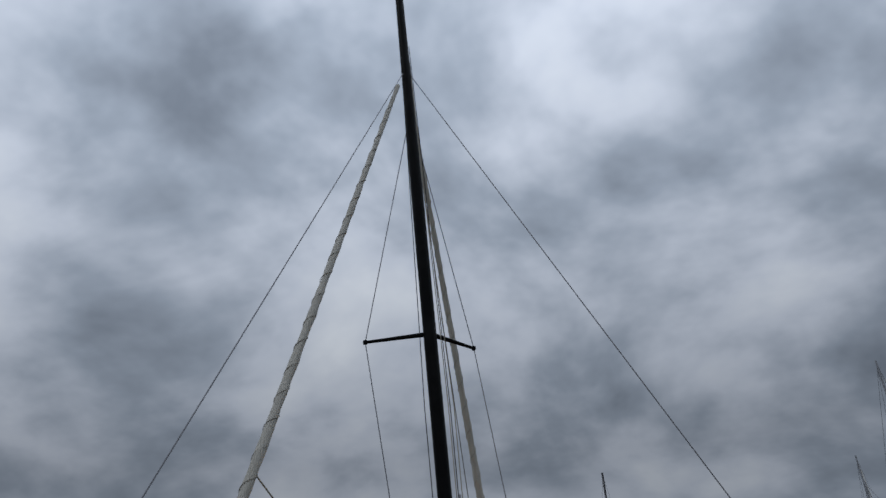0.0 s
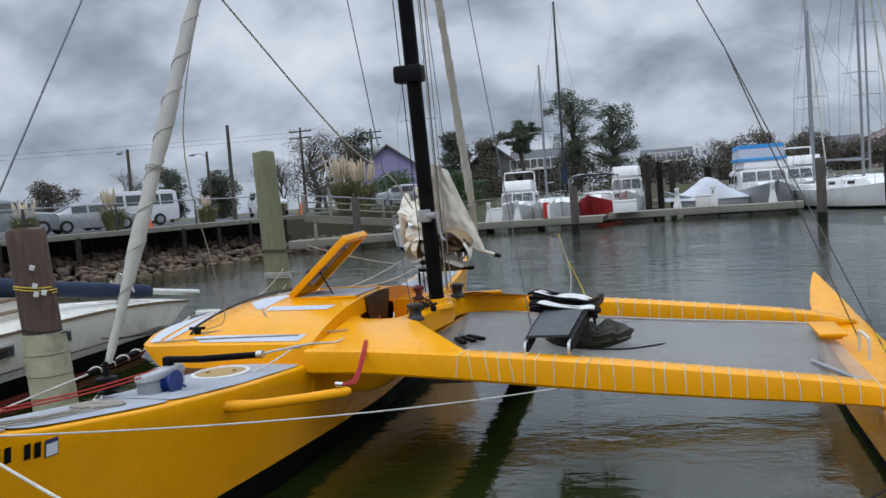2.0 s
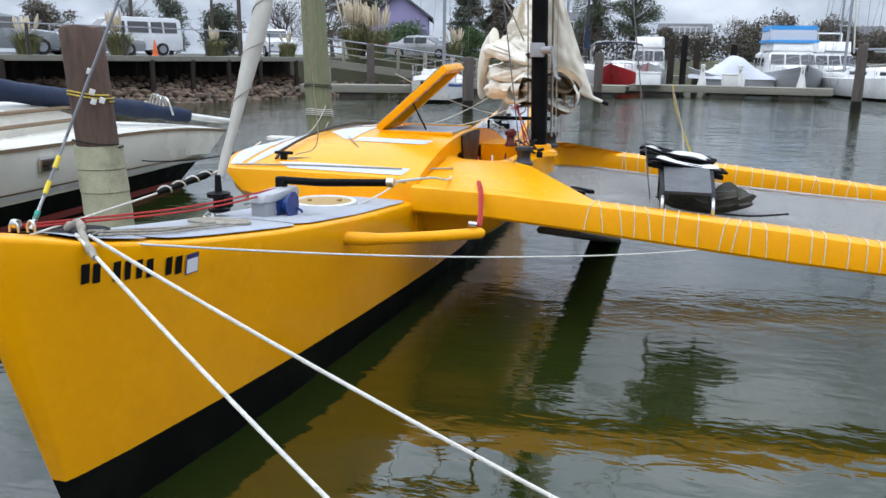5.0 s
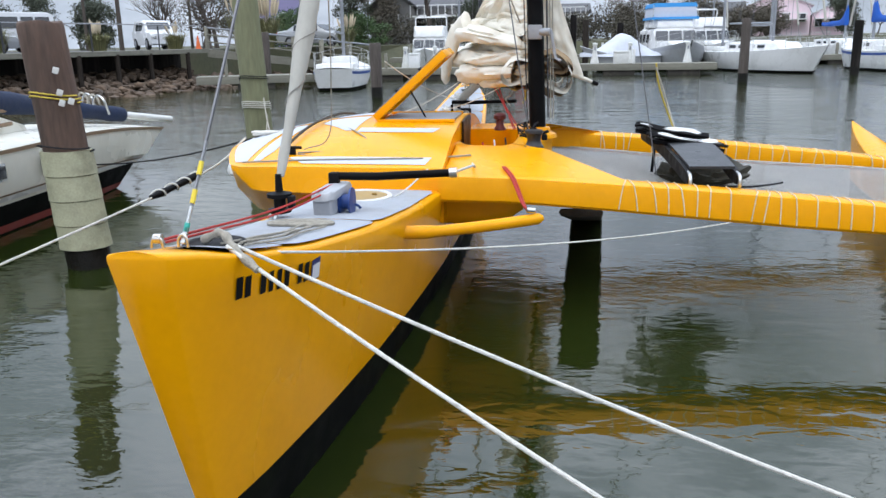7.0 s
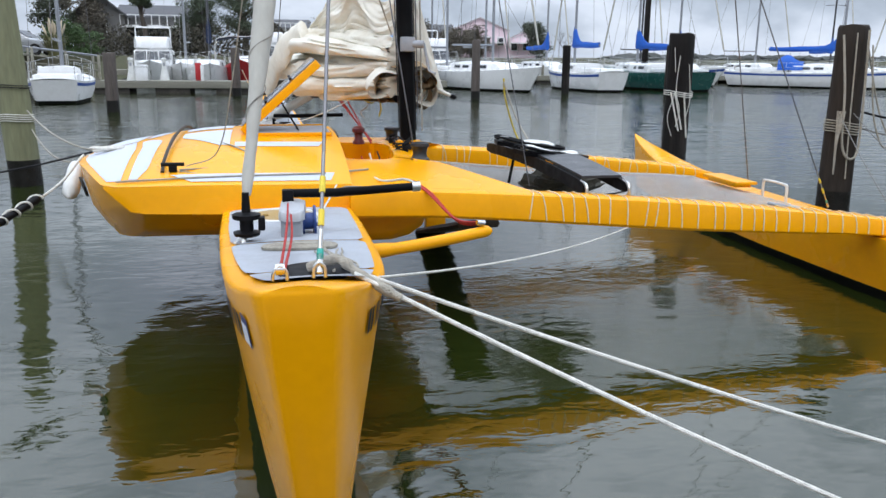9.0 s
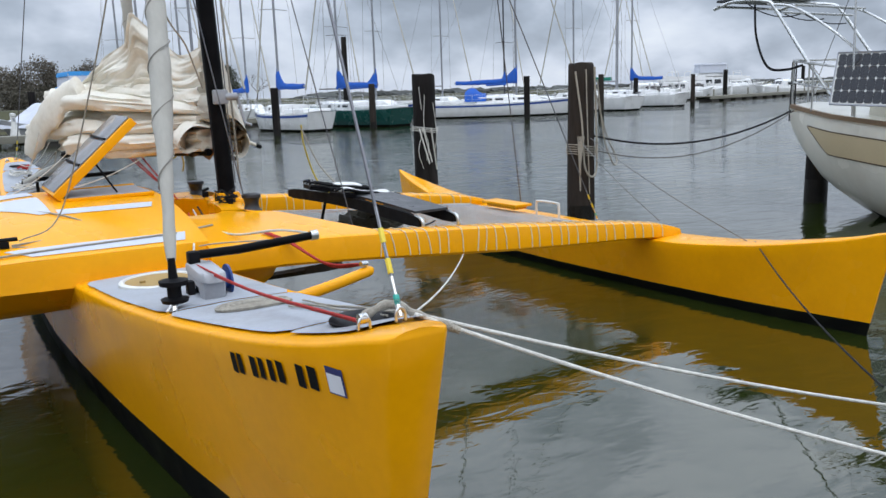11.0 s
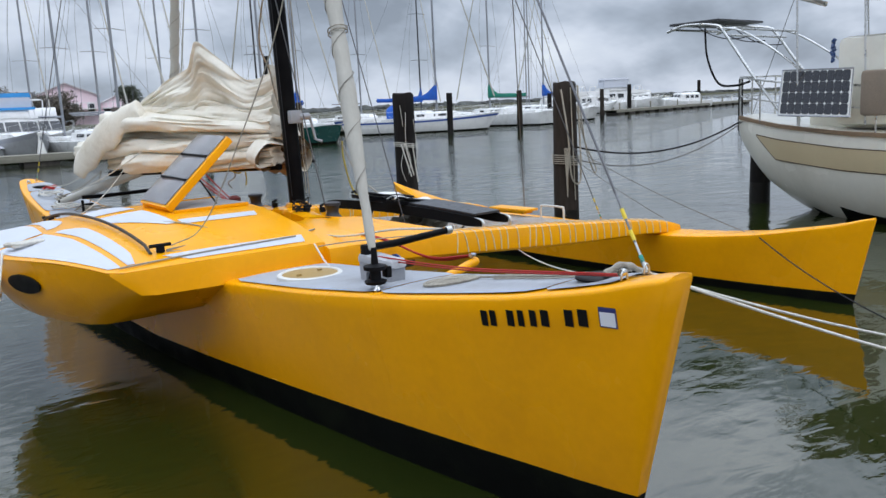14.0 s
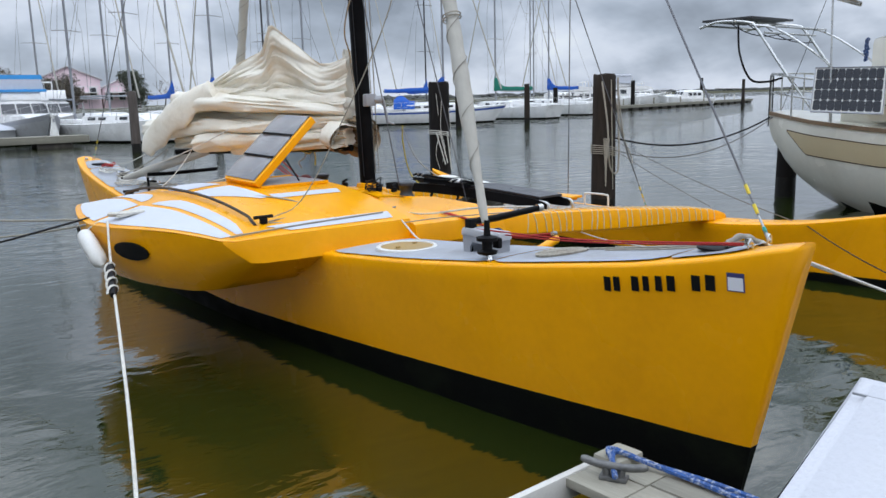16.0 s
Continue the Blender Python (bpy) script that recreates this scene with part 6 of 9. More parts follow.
dock = thing("pavement_dock", (0, 0, 0), "weathered grey plank floating dock with a pale metal edge", "dock", kind="structure")
bm = bmesh.new()
box(bm, (3.6, -2.35, 0.25), (22.0, 3.1, 0.34), 0.01)
part("dock_frame", bm, WOOD_DARK, dock)
bm = bmesh.new()
box(bm, (-1.78, -0.30, 0.22), (1.80, 1.0, 0.30), 0.01)
part("finger_frame", bm, WOOD_DARK, dock)
plank_field(dock, -7.4, 14.6, -3.9, -0.8, 0.47, 0.14, True, 1)
plank_field(dock, -2.7, -0.90, -0.8, 0.02, 0.47, 0.14, True, 2)
plank_field(dock, -1.22, -0.90, 0.025, 0.26, 0.472, 0.16, True, 3)
bm = bmesh.new()
box(bm, (-1.78, 0.268, 0.43), (1.82, 0.03, 0.10), 0.006)
part("metal_edge", bm, ALU_PALE := mat("pale_alloy_edge", (0.55, 0.54, 0.50), 0.5, var=0.12, scale=6, stain=(0.3, 0.28, 0.24), stain_amount=0.4), dock, "pale metal edge")
bm = bmesh.new()
box(bm, (-0.885, -0.26, 0.42), (0.03, 1.08, 0.10), 0.006)
part("metal_edge", bm, ALU_PALE, dock, "pale metal edge")
bm = bmesh.new()
box(bm, (-0.985, 0.20, 0.495), (0.15, 0.12, 0.045), 0.012)
tube(bm, [(-0.985, 0.2, 0.51), (-0.985, 0.2, 0.53)], 0.012)
part("corner_block", bm, WOOD_GREY, dock, "grey timber corner block")

cleat = thing("dock_cleat", (-1.10, 0.13, 0.472), "galvanised horn cleat on the dock corner", "cleat", rz=25)
bm = bmesh.new()
box(bm, (0, 0, 0.008), (0.05, 0.10, 0.016), 0.005)
tube(bm, [(0, -0.025, 0.01), (0, -0.03, 0.045)], 0.014)
tube(bm, [(0, 0.025, 0.01), (0, 0.03, 0.045)], 0.014)
tube(bm, chain([(0, -0.12, 0.065), (0, -0.05, 0.052), (0, 0.05, 0.052), (0, 0.12, 0.065)], 5), [0.009] + [0.015] * 14 + [0.009], 10)
part("horn", bm, mat("galvanised_steel", (0.17, 0.17, 0.165), 0.55, var=0.4, scale=14, bump=0.3, bump_scale=80, metal=0.7), cleat)
for off, sag in ((0.0, 0.0), (0.035, 0.004)):
    rope("dock_line", chain([(-1.13, 0.10, 0.50), (-1.07, 0.16, 0.525), (-1.02, 0.21 - off, 0.54), (-0.95, 0.10 - off, 0.50), (-0.93 + off, -0.2, 0.487), (-0.95 + off, -0.6, 0.485), (-1.0 + off, -0.95, 0.484)], 6), 0.011, ROPE_BLUE, "blue and white flecked dock line", "dock lines")


def pedestal(x, y, digit_text):
    """A white dock pedestal with a sloping top."""
    ob = thing("dock_pedestal", (x, y, 0.47), "white fibreglass dock pedestal with a sloping top", "pedestal", "dock pedestals")
    bm = bmesh.new()
    rows = []
    for sx0, sx1, sy, z0, z1 in ((-0.30, 0.0, 0.0, 0.0, 0.0), (-0.30, 0.0, 0.0, 0.86, 1.0), (-0.315, 0.012, 0.012, 0.862, 1.002), (-0.315, 0.012, 0.012, 0.895, 1.035), (-0.295, -0.005, -0.008, 0.912, 1.05)):
        pts = []
        for cx, cy in ((sx0, -0.24 - sy), (sx1, -0.24 - sy), (sx1, sy), (sx0, sy)):
            z = z0 if cx == sx0 else z1
            pts.append((cx, cy, z))
        rows.append(pts)
    loft(bm, rows)
    es = [e for e in bm.edges if e.calc_length() > 0.05]
    bmesh.ops.bevel(bm, geom=es, offset=0.012, segments=3, affect="EDGES")
    part("body", bm, WHITE_BOX, ob, angle=60)
    bm = bmesh.new()
    box(bm, (-0.032, -0.12, 1.0355), (0.0025, 0.232, 0.003), 0.0005)
    part("lid_seam", bm, GREY_PLASTIC, ob)
    bm = bmesh.new()
    box(bm, (-0.16, -0.37, 0.42), (0.26, 0.18, 0.84), 0.07)
    part("meter_hood", bm, WHITE_BOX, ob)
    if digit_text:
        bm = bmesh.new()
        out = [(-0.012, 0.0), (0.03, 0.002), (0.028, 0.03), (0.022, 0.05), (0.021, 0.092), (0.014, 0.101), (-0.008, 0.097), (-0.030, 0.084), (-0.040, 0.070), (-0.030, 0.056), (-0.012, 0.060), (-0.008, 0.045), (-0.014, 0.02)]
        f_ = bm.faces.new([bm.verts.new((0.72 * x_, 0.88 * y_, 0)) for x_, y_ in out])
        for v in bmesh.ops.extrude_face_region(bm, geom=[f_])["geom"]:
            if isinstance(v, bmesh.types.BMVert):
                v.co.z += 0.0012
        d = part("digit", bm, DECK_PAINT, ob, "hand-painted grey figure one", smooth=False)
        slope = math.degrees(math.atan2(0.138, 0.29))
        d.matrix_local = pose(-0.147, -0.128, 0.9855, 0, -slope, 0) @ pose(0, 0, 0, 0, 0, -90)
    return ob


pedestal(-2.385, -1.21, "1")


def dock_chest(x0, x1, y0, y1, top):
    """A white locker with a raised lip at the ends of its lid."""
    ob = thing("dock_chest", ((x0 + x1) / 2, (y0 + y1) / 2, 0.47), "white fibreglass locker standing on the dock", "locker")
    w, d, h = x1 - x0, y1 - y0, top - 0.47
    bm = bmesh.new()
    box(bm, (0, 0, h * 0.45), (w - 0.03, d - 0.03, h * 0.9), 0.02)
    part("body", bm, WHITE_BOX, ob)
    bm = bmesh.new()
    box(bm, (0, 0, h - 0.035), (w, d, 0.07), 0.02)
    lid_ = part("lid", bm, WHITE_BOX, ob)
    for s in (-1, 1):
        bm = bmesh.new()
        box(bm, (s * (w / 2 - 0.035), d / 2 - 0.03, h + 0.002), (0.07, 0.05, 0.018), 0.007)
        part("corner_cap", bm, WHITE_BOX, lid_)


dock_chest(-0.83, -0.28, -1.62, -1.21, 1.17)


# ---- boats, built by kind ----
def boat_hull(L, B, fb, draft=0.5, transom=0.7, bow_rise=0.35, stern_rise=0.05, rake=0.9, counter=0.3, n=18, flare=0.25, boot=0.12):
    """Skin rows of a hull from stern (y = 0) to bow (y = L)."""
    rows = []
    for i in range(n + 1):
        u = i / n
        w = (transom + (1 - transom) * min(1, u / 0.45) ** 0.8) if u < 0.45 else max(0.012, (1 - ((u - 0.45) / 0.55) ** 2.3))
        s = fb + bow_rise * max(0, u - 0.35) ** 2 / 0.42 + stern_rise * max(0, 0.3 - u) ** 2 / 0.09
        row = []
        for f, hw, zz in ((0, 0.02, -draft), (1, 0.72, -draft * 0.25), (2, 0.88 - flare * 0.3, 0.0), (3, 0.91 - flare * 0.2, boot), (4, 0.965, s * 0.55), (5, 1.0, s)):
            g = max(0.0, zz / s)
            y = u * L
            if u > 0.6:
                y -= rake * (1 - g) * ((u - 0.6) / 0.4) ** 2
            if u < 0.25:
                y += counter * (1 - g) * (1 - u / 0.25)
            row.append((B / 2 * w * hw, y, zz))
        rows.append(row)
    return rows


def hull_object(parent, rows, mats, band=None):
    bm = bmesh.new()
    for side in (1, -1):
        vr = [[bm.verts.new((side * x, y, z)) for x, y, z in r] for r in rows]
        for a, b in zip(vr, vr[1:]):
            for j in range(5):
                f = bm.faces.new((a[j], a[j + 1], b[j + 1], b[j]))
                f.material_index = 1 if j < 3 else (2 if band and j == 4 and len(mats) > 2 and False else 0)
    p = [bm.verts.new((x, y, z)) for x, y, z in rows[0]]
    q = [bm.verts.new((-x, y, z)) for x, y, z in rows[0]]
    for j in range(5):
        f = bm.faces.new((p[j], p[j + 1], q[j + 1], q[j]))
        f.material_index = 1 if j < 3 else 0
    # deck
    vr = [[bm.verts.new((r[-1][0] * c, r[-1][1], r[-1][2] + 0.05 * (1 - c * c))) for c in (1, 0.5, 0, -0.5, -1)] for r in rows]
    for a, b in zip(vr, vr[1:]):
        for j in range(4):
            bm.faces.new((a[j], a[j + 1], b[j + 1], b[j]))
    bmesh.ops.remove_doubles(bm, verts=bm.verts, dist=0.001)
    return part("hull", bm, mats, parent, angle=35)


def stripe_object(parent, rows, z0, z1, material, name="hull_stripe", lift=0.012):
    """A painted stripe a little proud of the topsides."""
    for side in (1, -1):
        bm = bmesh.new()
        vr = []
        for r in rows:
            pts = []
            s = r[-1][2]
            for z in (s * z0, s * z1):
                for a, b in zip(r[2:], r[3:]):
                    if a[2] <= z <= b[2] + 1e-6:
                        t = (z - a[2]) / (b[2] - a[2])
                        pts.append((side * (a[0] + (b[0] - a[0]) * t + lift), a[1] + (b[1] - a[1]) * t, z))
                        break
            vr.append(pts)
        loft(bm, vr, closed=False)
        part(name, bm, material, parent)


def cabin(parent, y0, y1, w0, w1, z, h, material, windows=3, slope=0.25, name="cabin_trunk", glass=None):
    bm = bmesh.new()
    rows = []
    for k, (y, w) in enumerate(((y0, w0), (y0 + 0.1, w0), ((y0 + y1) / 2, (w0 + w1) / 2 * 1.03), (y1 - slope, w1), (y1, w1 * 0.92))):
        hh = h if 0 < k < 4 else (h * 0.96 if k == 0 else h * 0.25)
        rows.append([(-w, y, z - 0.05), (-w * 0.93, y, z + hh * 0.85), (-w * 0.75, y, z + hh), (0, y, z + hh * 1.08), (w * 0.75, y, z + hh), (w * 0.93, y, z + hh * 0.85), (w, y, z - 0.05)])
    loft(bm, rows)
    ob = part(name, bm, material, parent, angle=35)
    for side in (-1, 1):
        for i in range(windows):
            bm = bmesh.new()
            t0, t1 = 0.12 + 0.76 * i / windows, 0.12 + 0.76 * (i + 0.72) / windows
            rr = []
            for t in (t0, t1):
                y = y0 + (y1 - slope - y0) * t
                w = w0 + (w1 - w0) * t
                rr.append([(side * (w * (1.03 - 0.07 * q) + 0.016), y, z + h * q * 0.85) for q in (0.38, 0.82)])
            loft(bm, rr, closed=False)
            part("window", bm, glass or SHADE_GLASS, ob)
    return ob


def rails(parent, rows, u0, u1, h, name="lifeline", step=2):
    n = len(rows) - 1
    for side in (-1, 1):
        pts = [(side * (r[-1][0] - 0.05), r[-1][1], r[-1][2]) for r in rows[int(u0 * n):int(u1 * n) + 1]]
        for i, p in enumerate(pts):
            if i % step == 0 or i == len(pts) - 1:
                bm = bmesh.new()
                tube(bm, [p, (p[0], p[1], p[2] + h)], 0.014, 5)
                part("stanchion", bm, CHROME, parent)
        for hh in (h, h * 0.5):
            bm = bmesh.new()
            tube(bm, [(p[0], p[1], p[2] + hh) for p in pts], 0.009 if hh == h else 0.006, 5)
            part(name, bm, CHROME, parent)


def sail_rig(parent, y, z, h, mat_spar, cover, boom_len, boom_dir=-1, spreaders=1, L=10, hull_bow=None, furl=True, boom_z=1.3, raised=0.95):
    bm = bmesh.new()
    tube(bm, [(0, y, z - 0.3), (0, y, z + h * 0.6), (0, y, z + h)], [0.075, 0.070, 0.055], 8)
    m = part("mast", bm, mat_spar, parent)
    for k in range(spreaders):
        zz = z + h * (0.5 if spreaders == 1 else 0.36 + 0.32 * k)
        bm = bmesh.new()
        tube(bm, [(-0.85, y, zz), (0, y, zz + 0.06), (0.85, y, zz)], 0.022, 5)
        part("spreader", bm, mat_spar, m)
    top = (0, y, z + h - 0.15)
    ends = [(0, L * 0.985, z + 0.25), (0, 0.1, z), (-1.1, y - 0.2, z), (1.1, y - 0.2, z)]
    for i, e in enumerate(ends):
        bm = bmesh.new()
        mid = (e[0] * 0.85, y, z + h * 0.5) if i > 1 else None
        tube(bm, [top] + ([mid] if mid else []) + [e], 0.009, 4)
        part("stay", bm, WIRE, m)
    if furl:
        bm = bmesh.new()
        a, b = Vector(ends[0]), Vector(top)
        tube(bm, [a.lerp(b, 0.05), a.lerp(b, 0.5), a.lerp(b, 0.93)], [0.055, 0.045, 0.025], 7)
        part("furled_headsail", bm, JIBCLOTH, m)
    if boom_len:
        bm = bmesh.new()
        tube(bm, [(0, y, z + boom_z), (0, y + boom_dir * boom_len, z + boom_z + 0.05)], 0.05, 7)
        part("boom", bm, mat_spar, m)
        if cover:
            bm = bmesh.new()
            rows = []
            for i in range(13):
                s = i / 12
                yy = y + boom_dir * (boom_len * 1.0 * s - 0.08)
                hgt = 0.16 + 0.12 * (1 - s) + raised * max(0, 1 - s * 4.5) ** 1.3 + 0.02 * math.sin(13 * s)
                wd = 0.15 * (1 - 0.45 * s)
                zc = z + boom_z + 0.03 + 0.02 * math.sin(7 * s)
                rows.append([(wd * math.cos(t) * (0.55 if math.sin(t) > 0.6 else 1), yy, zc + (hgt if math.sin(t) > 0 else 0.12) * math.sin(t)) for t in [2 * math.pi * k / 10 for k in range(10)]])
            loft(bm, rows)
            part("sail_cover", bm, cover, m, "fabric sail cover")


def sailboat(x, y, heading, L, B, label, hull_mat=None, stripe=None, cover=None, mast_h=12.0, spar=None, fb=0.95, windows=3, dodger=None, ketch=False, furl=True, transom=0.62, boot=None):
    ob = thing("sailboat", (x, y, 0), label, "sailboat", "moored sailboats", rz=heading)
    hull_mat = hull_mat or GELCOAT
    rows = boat_hull(L, B, fb, 0.6, transom, 0.32, 0.08, 1.0, 0.35)
    rows = [[(px, py - L / 2, pz) for px, py, pz in r] for r in rows]
    hull_object(ob, rows, [hull_mat, boot or BLACK_BOTTOM])
    if stripe:
        stripe_object(ob, rows, 0.78, 0.9, stripe)
    cab = cabin(ob, -L * 0.14, L * 0.26, B * 0.33, B * 0.2, fb + 0.06, 0.42, GELCOAT, windows, 0.5)
    bm = bmesh.new()
    box(bm, (0, -L * 0.30, fb + 0.14), (B * 0.62, L * 0.28, 0.22), 0.05)
    part("cockpit_coaming", bm, GELCOAT, ob)
    rails(ob, rows, 0.0, 1.0, 0.6, step=3)
    sub = new("rig")
    sub.parent = ob
    sub.location = (0, -L / 2, 0)
    sail_rig(sub, L * 0.60, fb + 0.45, mast_h, spar or ALU, cover, L * 0.38, -1, 2 if mast_h > 12 else 1, L, furl=furl, boom_z=0.95)
    if ketch:
        sail_rig(sub, L * 0.16, fb + 0.3, mast_h * 0.66, spar or ALU, cover, L * 0.2, -1, 1, L, furl=False, boom_z=1.0, raised=0.2)
    if dodger:
        bm = bmesh.new()
        rws = []
        for k in range(7):
            t = k / 6
            yy = -L * 0.15 + 1.5 * (t - 0.5)
            hgt = 0.55 + 0.42 * math.sin(math.pi * min(1, t * 1.2 + 0.1))
            rws.append([(B * 0.33 * math.cos(a), yy, fb + 0.15 + hgt * math.sin(a)) for a in [math.pi * q / 10 for q in range(11)]])
        loft(bm, rws, closed=False)
        part("dodger", bm, dodger, ob, "canvas dodger")
    return ob


def motorboat(x, y, heading, L, B, label, hull_mat=None, house=1.0, fly=True, canopy=None, stripe=None, fb=1.0, arch=True, glass=None, top_h=1.0, house_y=0.0):
    ob = thing("motorboat", (x, y, 0), label, "motorboat", "moored motorboats", rz=heading)
    rows = boat_hull(L, B, fb, 0.5, 0.94, 0.55, 0.0, 1.3, 0.0, flare=0.5)
    rows = [[(px, py - L / 2, pz) for px, py, pz in r] for r in rows]
    hull_object(ob, rows, [hull_mat or GELCOAT, BLACK_BOTTOM])
    if stripe:
        stripe_object(ob, rows, 0.82, 0.95, stripe)
    z = fb + 0.08
    if house:
        cabin(ob, L * 0.05, L * 0.36, B * 0.36, B * 0.2, z, 0.45, GELCOAT, 2, 0.7, "fore_cabin")
        c = cabin(ob, -L * 0.28 + house_y, L * 0.12 + house_y, B * 0.42, B * 0.38, z, house + 0.35, GELCOAT, 3, 0.45, "deck_house")
        # windscreen panes
        for k in range(3):
            bm = bmesh.new()
            xa, xb = (-0.345 + 0.235 * k) * B, (-0.345 + 0.235 * (k + 0.9)) * B
            yb = L * 0.12 + house_y
            hh = house + 0.35
            loft(bm, [[(xa, yb - 0.04, z + hh * 0.42), (xa * 0.95, yb - 0.31, z + hh * 0.84)], [(xb, yb - 0.04, z + hh * 0.42), (xb * 0.95, yb - 0.31, z + hh * 0.84)]], closed=False)
            part("windscreen_pane", bm, glass or SHADE_GLASS, c)
    if fly:
        zz = z + house + 0.35
        bm = bmesh.new()
        rws = []
        for k, (yy, w, hh) in enumerate(((-L * 0.22, 0.36, 0.45), (-L * 0.05, 0.37, 0.55), (L * 0.06, 0.33, 0.60), (L * 0.085, 0.3, 0.3))):
            rws.append([(-B * w, yy + house_y, zz), (-B * w * 0.95, yy + house_y, zz + hh), (B * w * 0.95, yy + house_y, zz + hh), (B * w, yy + house_y, zz)])
        loft(bm, rws)
        part("flybridge", bm, GELCOAT, ob)
        if canopy:
            for name, z0, z1, m in (("canopy_curtain", zz + 0.55, zz + top_h - 0.12, PANEL_WHITE), ("canopy_top", zz + top_h - 0.14, zz + top_h + 0.10, canopy)):
                bm = bmesh.new()
                rws = []
                for zq, s in ((z0, 1.0), ((z0 + z1) / 2, 0.99), (z1, 0.95)):
                    rws.append([(B * 0.36 * s * cx, (-L * 0.20 if cy < 0 else L * 0.07) * (s if cy < 0 else 1) + house_y, zq) for cx, cy in ((-1, -1), (1, -1), (1, 1), (-1, 1))])
                loft(bm, rws)
                part(name, bm, m, ob)
            bm = bmesh.new()
            loft(bm, [[(B * 0.385 * cx, (-L * 0.21 if cy < 0 else L * 0.092) + house_y, zq) for cx, cy in ((-1, -1), (1, -1), (1, 1), (-1, 1))] for zq in (zz + 0.42, zz + 0.55)])
            part("canopy_skirt", bm, canopy, ob)
            for s in (-1, 1):
                bm = bmesh.new()
                tube(bm, [(s * B * 0.37, L * 0.09 + house_y, zz + 0.1), (s * B * 0.36, L * 0.075 + house_y, zz + top_h)], 0.02, 6)
                part("canopy_frame", bm, CHROME, ob)
        elif arch:
            for s in (-1, 1):
                bm = bmesh.new()
                tube(bm, chain([(s * B * 0.34, -L * 0.16 + house_y, zz + 0.3), (s * B * 0.34, -L * 0.14 + house_y, zz + 1.0), (s * B * 0.30, -L * 0.13 + house_y, zz + 1.12)], 4), 0.04, 7)
                part("arch_leg", bm, GELCOAT, ob)
            bm = bmesh.new()
            tube(bm, [(-B * 0.31, -L * 0.13 + house_y, zz + 1.12), (B * 0.31, -L * 0.13 + house_y, zz + 1.12)], 0.045, 7)
            part("arch_beam", bm, GELCOAT, ob)
    rails(ob, rows, 0.5, 1.0, 0.55, "bow_rail", 2)
    return ob


# ---- neighbouring white sloop on the lee side ----
def left_sloop():
    ob = thing("sailboat", (-5.35, 8.72, 0), "old white sailboat with a wooden rubbing strake and navy covers", "sailboat", rz=1)
    L = 9.6
    rows = boat_hull(L, 2.65, 0.86, 0.6, 0.80, 0.25, -0.18, 0.9, 1.05, boot=0.30)
    rows = [[(px, -py, pz) for px, py, pz in r] for r in rows]
    hull_object(ob, rows, [GELCOAT_CREAM, BLACK_BOTTOM])
    stripe_object(ob, rows, 0.41, 0.47, GELCOAT, "rubbing_strake", 0.035)
    stripe_object(ob, rows, 0.475, 0.50, TEAK, "strake_cap", 0.03)
    stripe_object(ob, rows, 0.02, 0.11, mat("dark_red_bottom", (0.16, 0.022, 0.014), 0.6, var=0.3, scale=5), "boot_band", 0.006)
    stripe_object(ob, rows, 0.955, 1.0, TEAK, "toe_rail", 0.02)
    for yy in (-3.1, -4.0, -5.7):
        port = new("port_light")
        port.parent = ob
        bm = bmesh.new()
        box(bm, (1.305, yy, 0.66), (0.05, 0.26, 0.17), 0.02)
        part("frame", bm, CHROME, port)
        bm = bmesh.new()
        box(bm, (1.328, yy, 0.66), (0.02, 0.21, 0.12), 0.008)
        part("pane", bm, SHADE_GLASS, port)
    cab = cabin(ob, -7.2, -2.3, 0.98, 0.62, 0.88, 0.30, GELCOAT_CREAM, 0, 0.7)
    for k, zz in enumerate((1.0, 1.14)):
        for s in (-1, 1):
            bm = bmesh.new()
            tube(bm, [(s * (0.94 - 0.06 * k), -7.0, zz), (s * (0.84 - 0.06 * k), -4.6, zz), (s * (0.64 - 0.05 * k), -2.7, zz)], 0.022, 6)
            part("handrail", bm, TEAK, cab, "wooden handrail")
    bm = bmesh.new()
    pts = chain([(0.25, -6.6, 1.78), (0.30, -4.6, 1.52), (0.60, -2.2, 1.15), (0.88, -0.75, 0.92)], 6)
    tube(bm, pts, [0.16 - 0.004 * i + 0.012 * math.sin(i * 1.9) for i in range(len(pts))], 12)
    part("sail_cover", bm, NAVY_CANVAS, ob, "navy blue sail cover")
    bm = bmesh.new()
    tube(bm, [(0.88, -0.75, 0.92), (1.10, 0.2, 0.77)], 0.045, 10)
    part("boom_end", bm, WHITE_PLASTIC, ob, "white boom end")
    bm = bmesh.new()
    box(bm, (0.35, -5.9, 1.28), (0.9, 1.6, 0.10), 0.04)
    part("hatch_cover", bm, NAVY_CANVAS, ob)
    for k in range(4):
        bm = bmesh.new()
        y = -0.5 - 0.22 * k
        tube(bm, chain([(0.10 + 0.2 * k, y, 0.98), (0.15 + 0.2 * k, y + 0.05, 1.18), (0.3 + 0.2 * k, y - 0.05, 1.15), (0.33 + 0.2 * k, y, 0.96)], 4), 0.014, 6)
        part("pulpit_hoop", bm, CHROME if k % 2 else ROPE_GREY, ob)
    bm = bmesh.new()
    pts = [(0.25 + 0.12 * math.cos(k * 0.5), -0.75 + 0.16 * math.sin(k * 0.47), 0.98 + 0.002 * k) for k in range(60)]
    tube(bm, pts, 0.012, 6)
    part("coiled_line", bm, ROPE_GREY, ob)
    return ob


left_sloop()


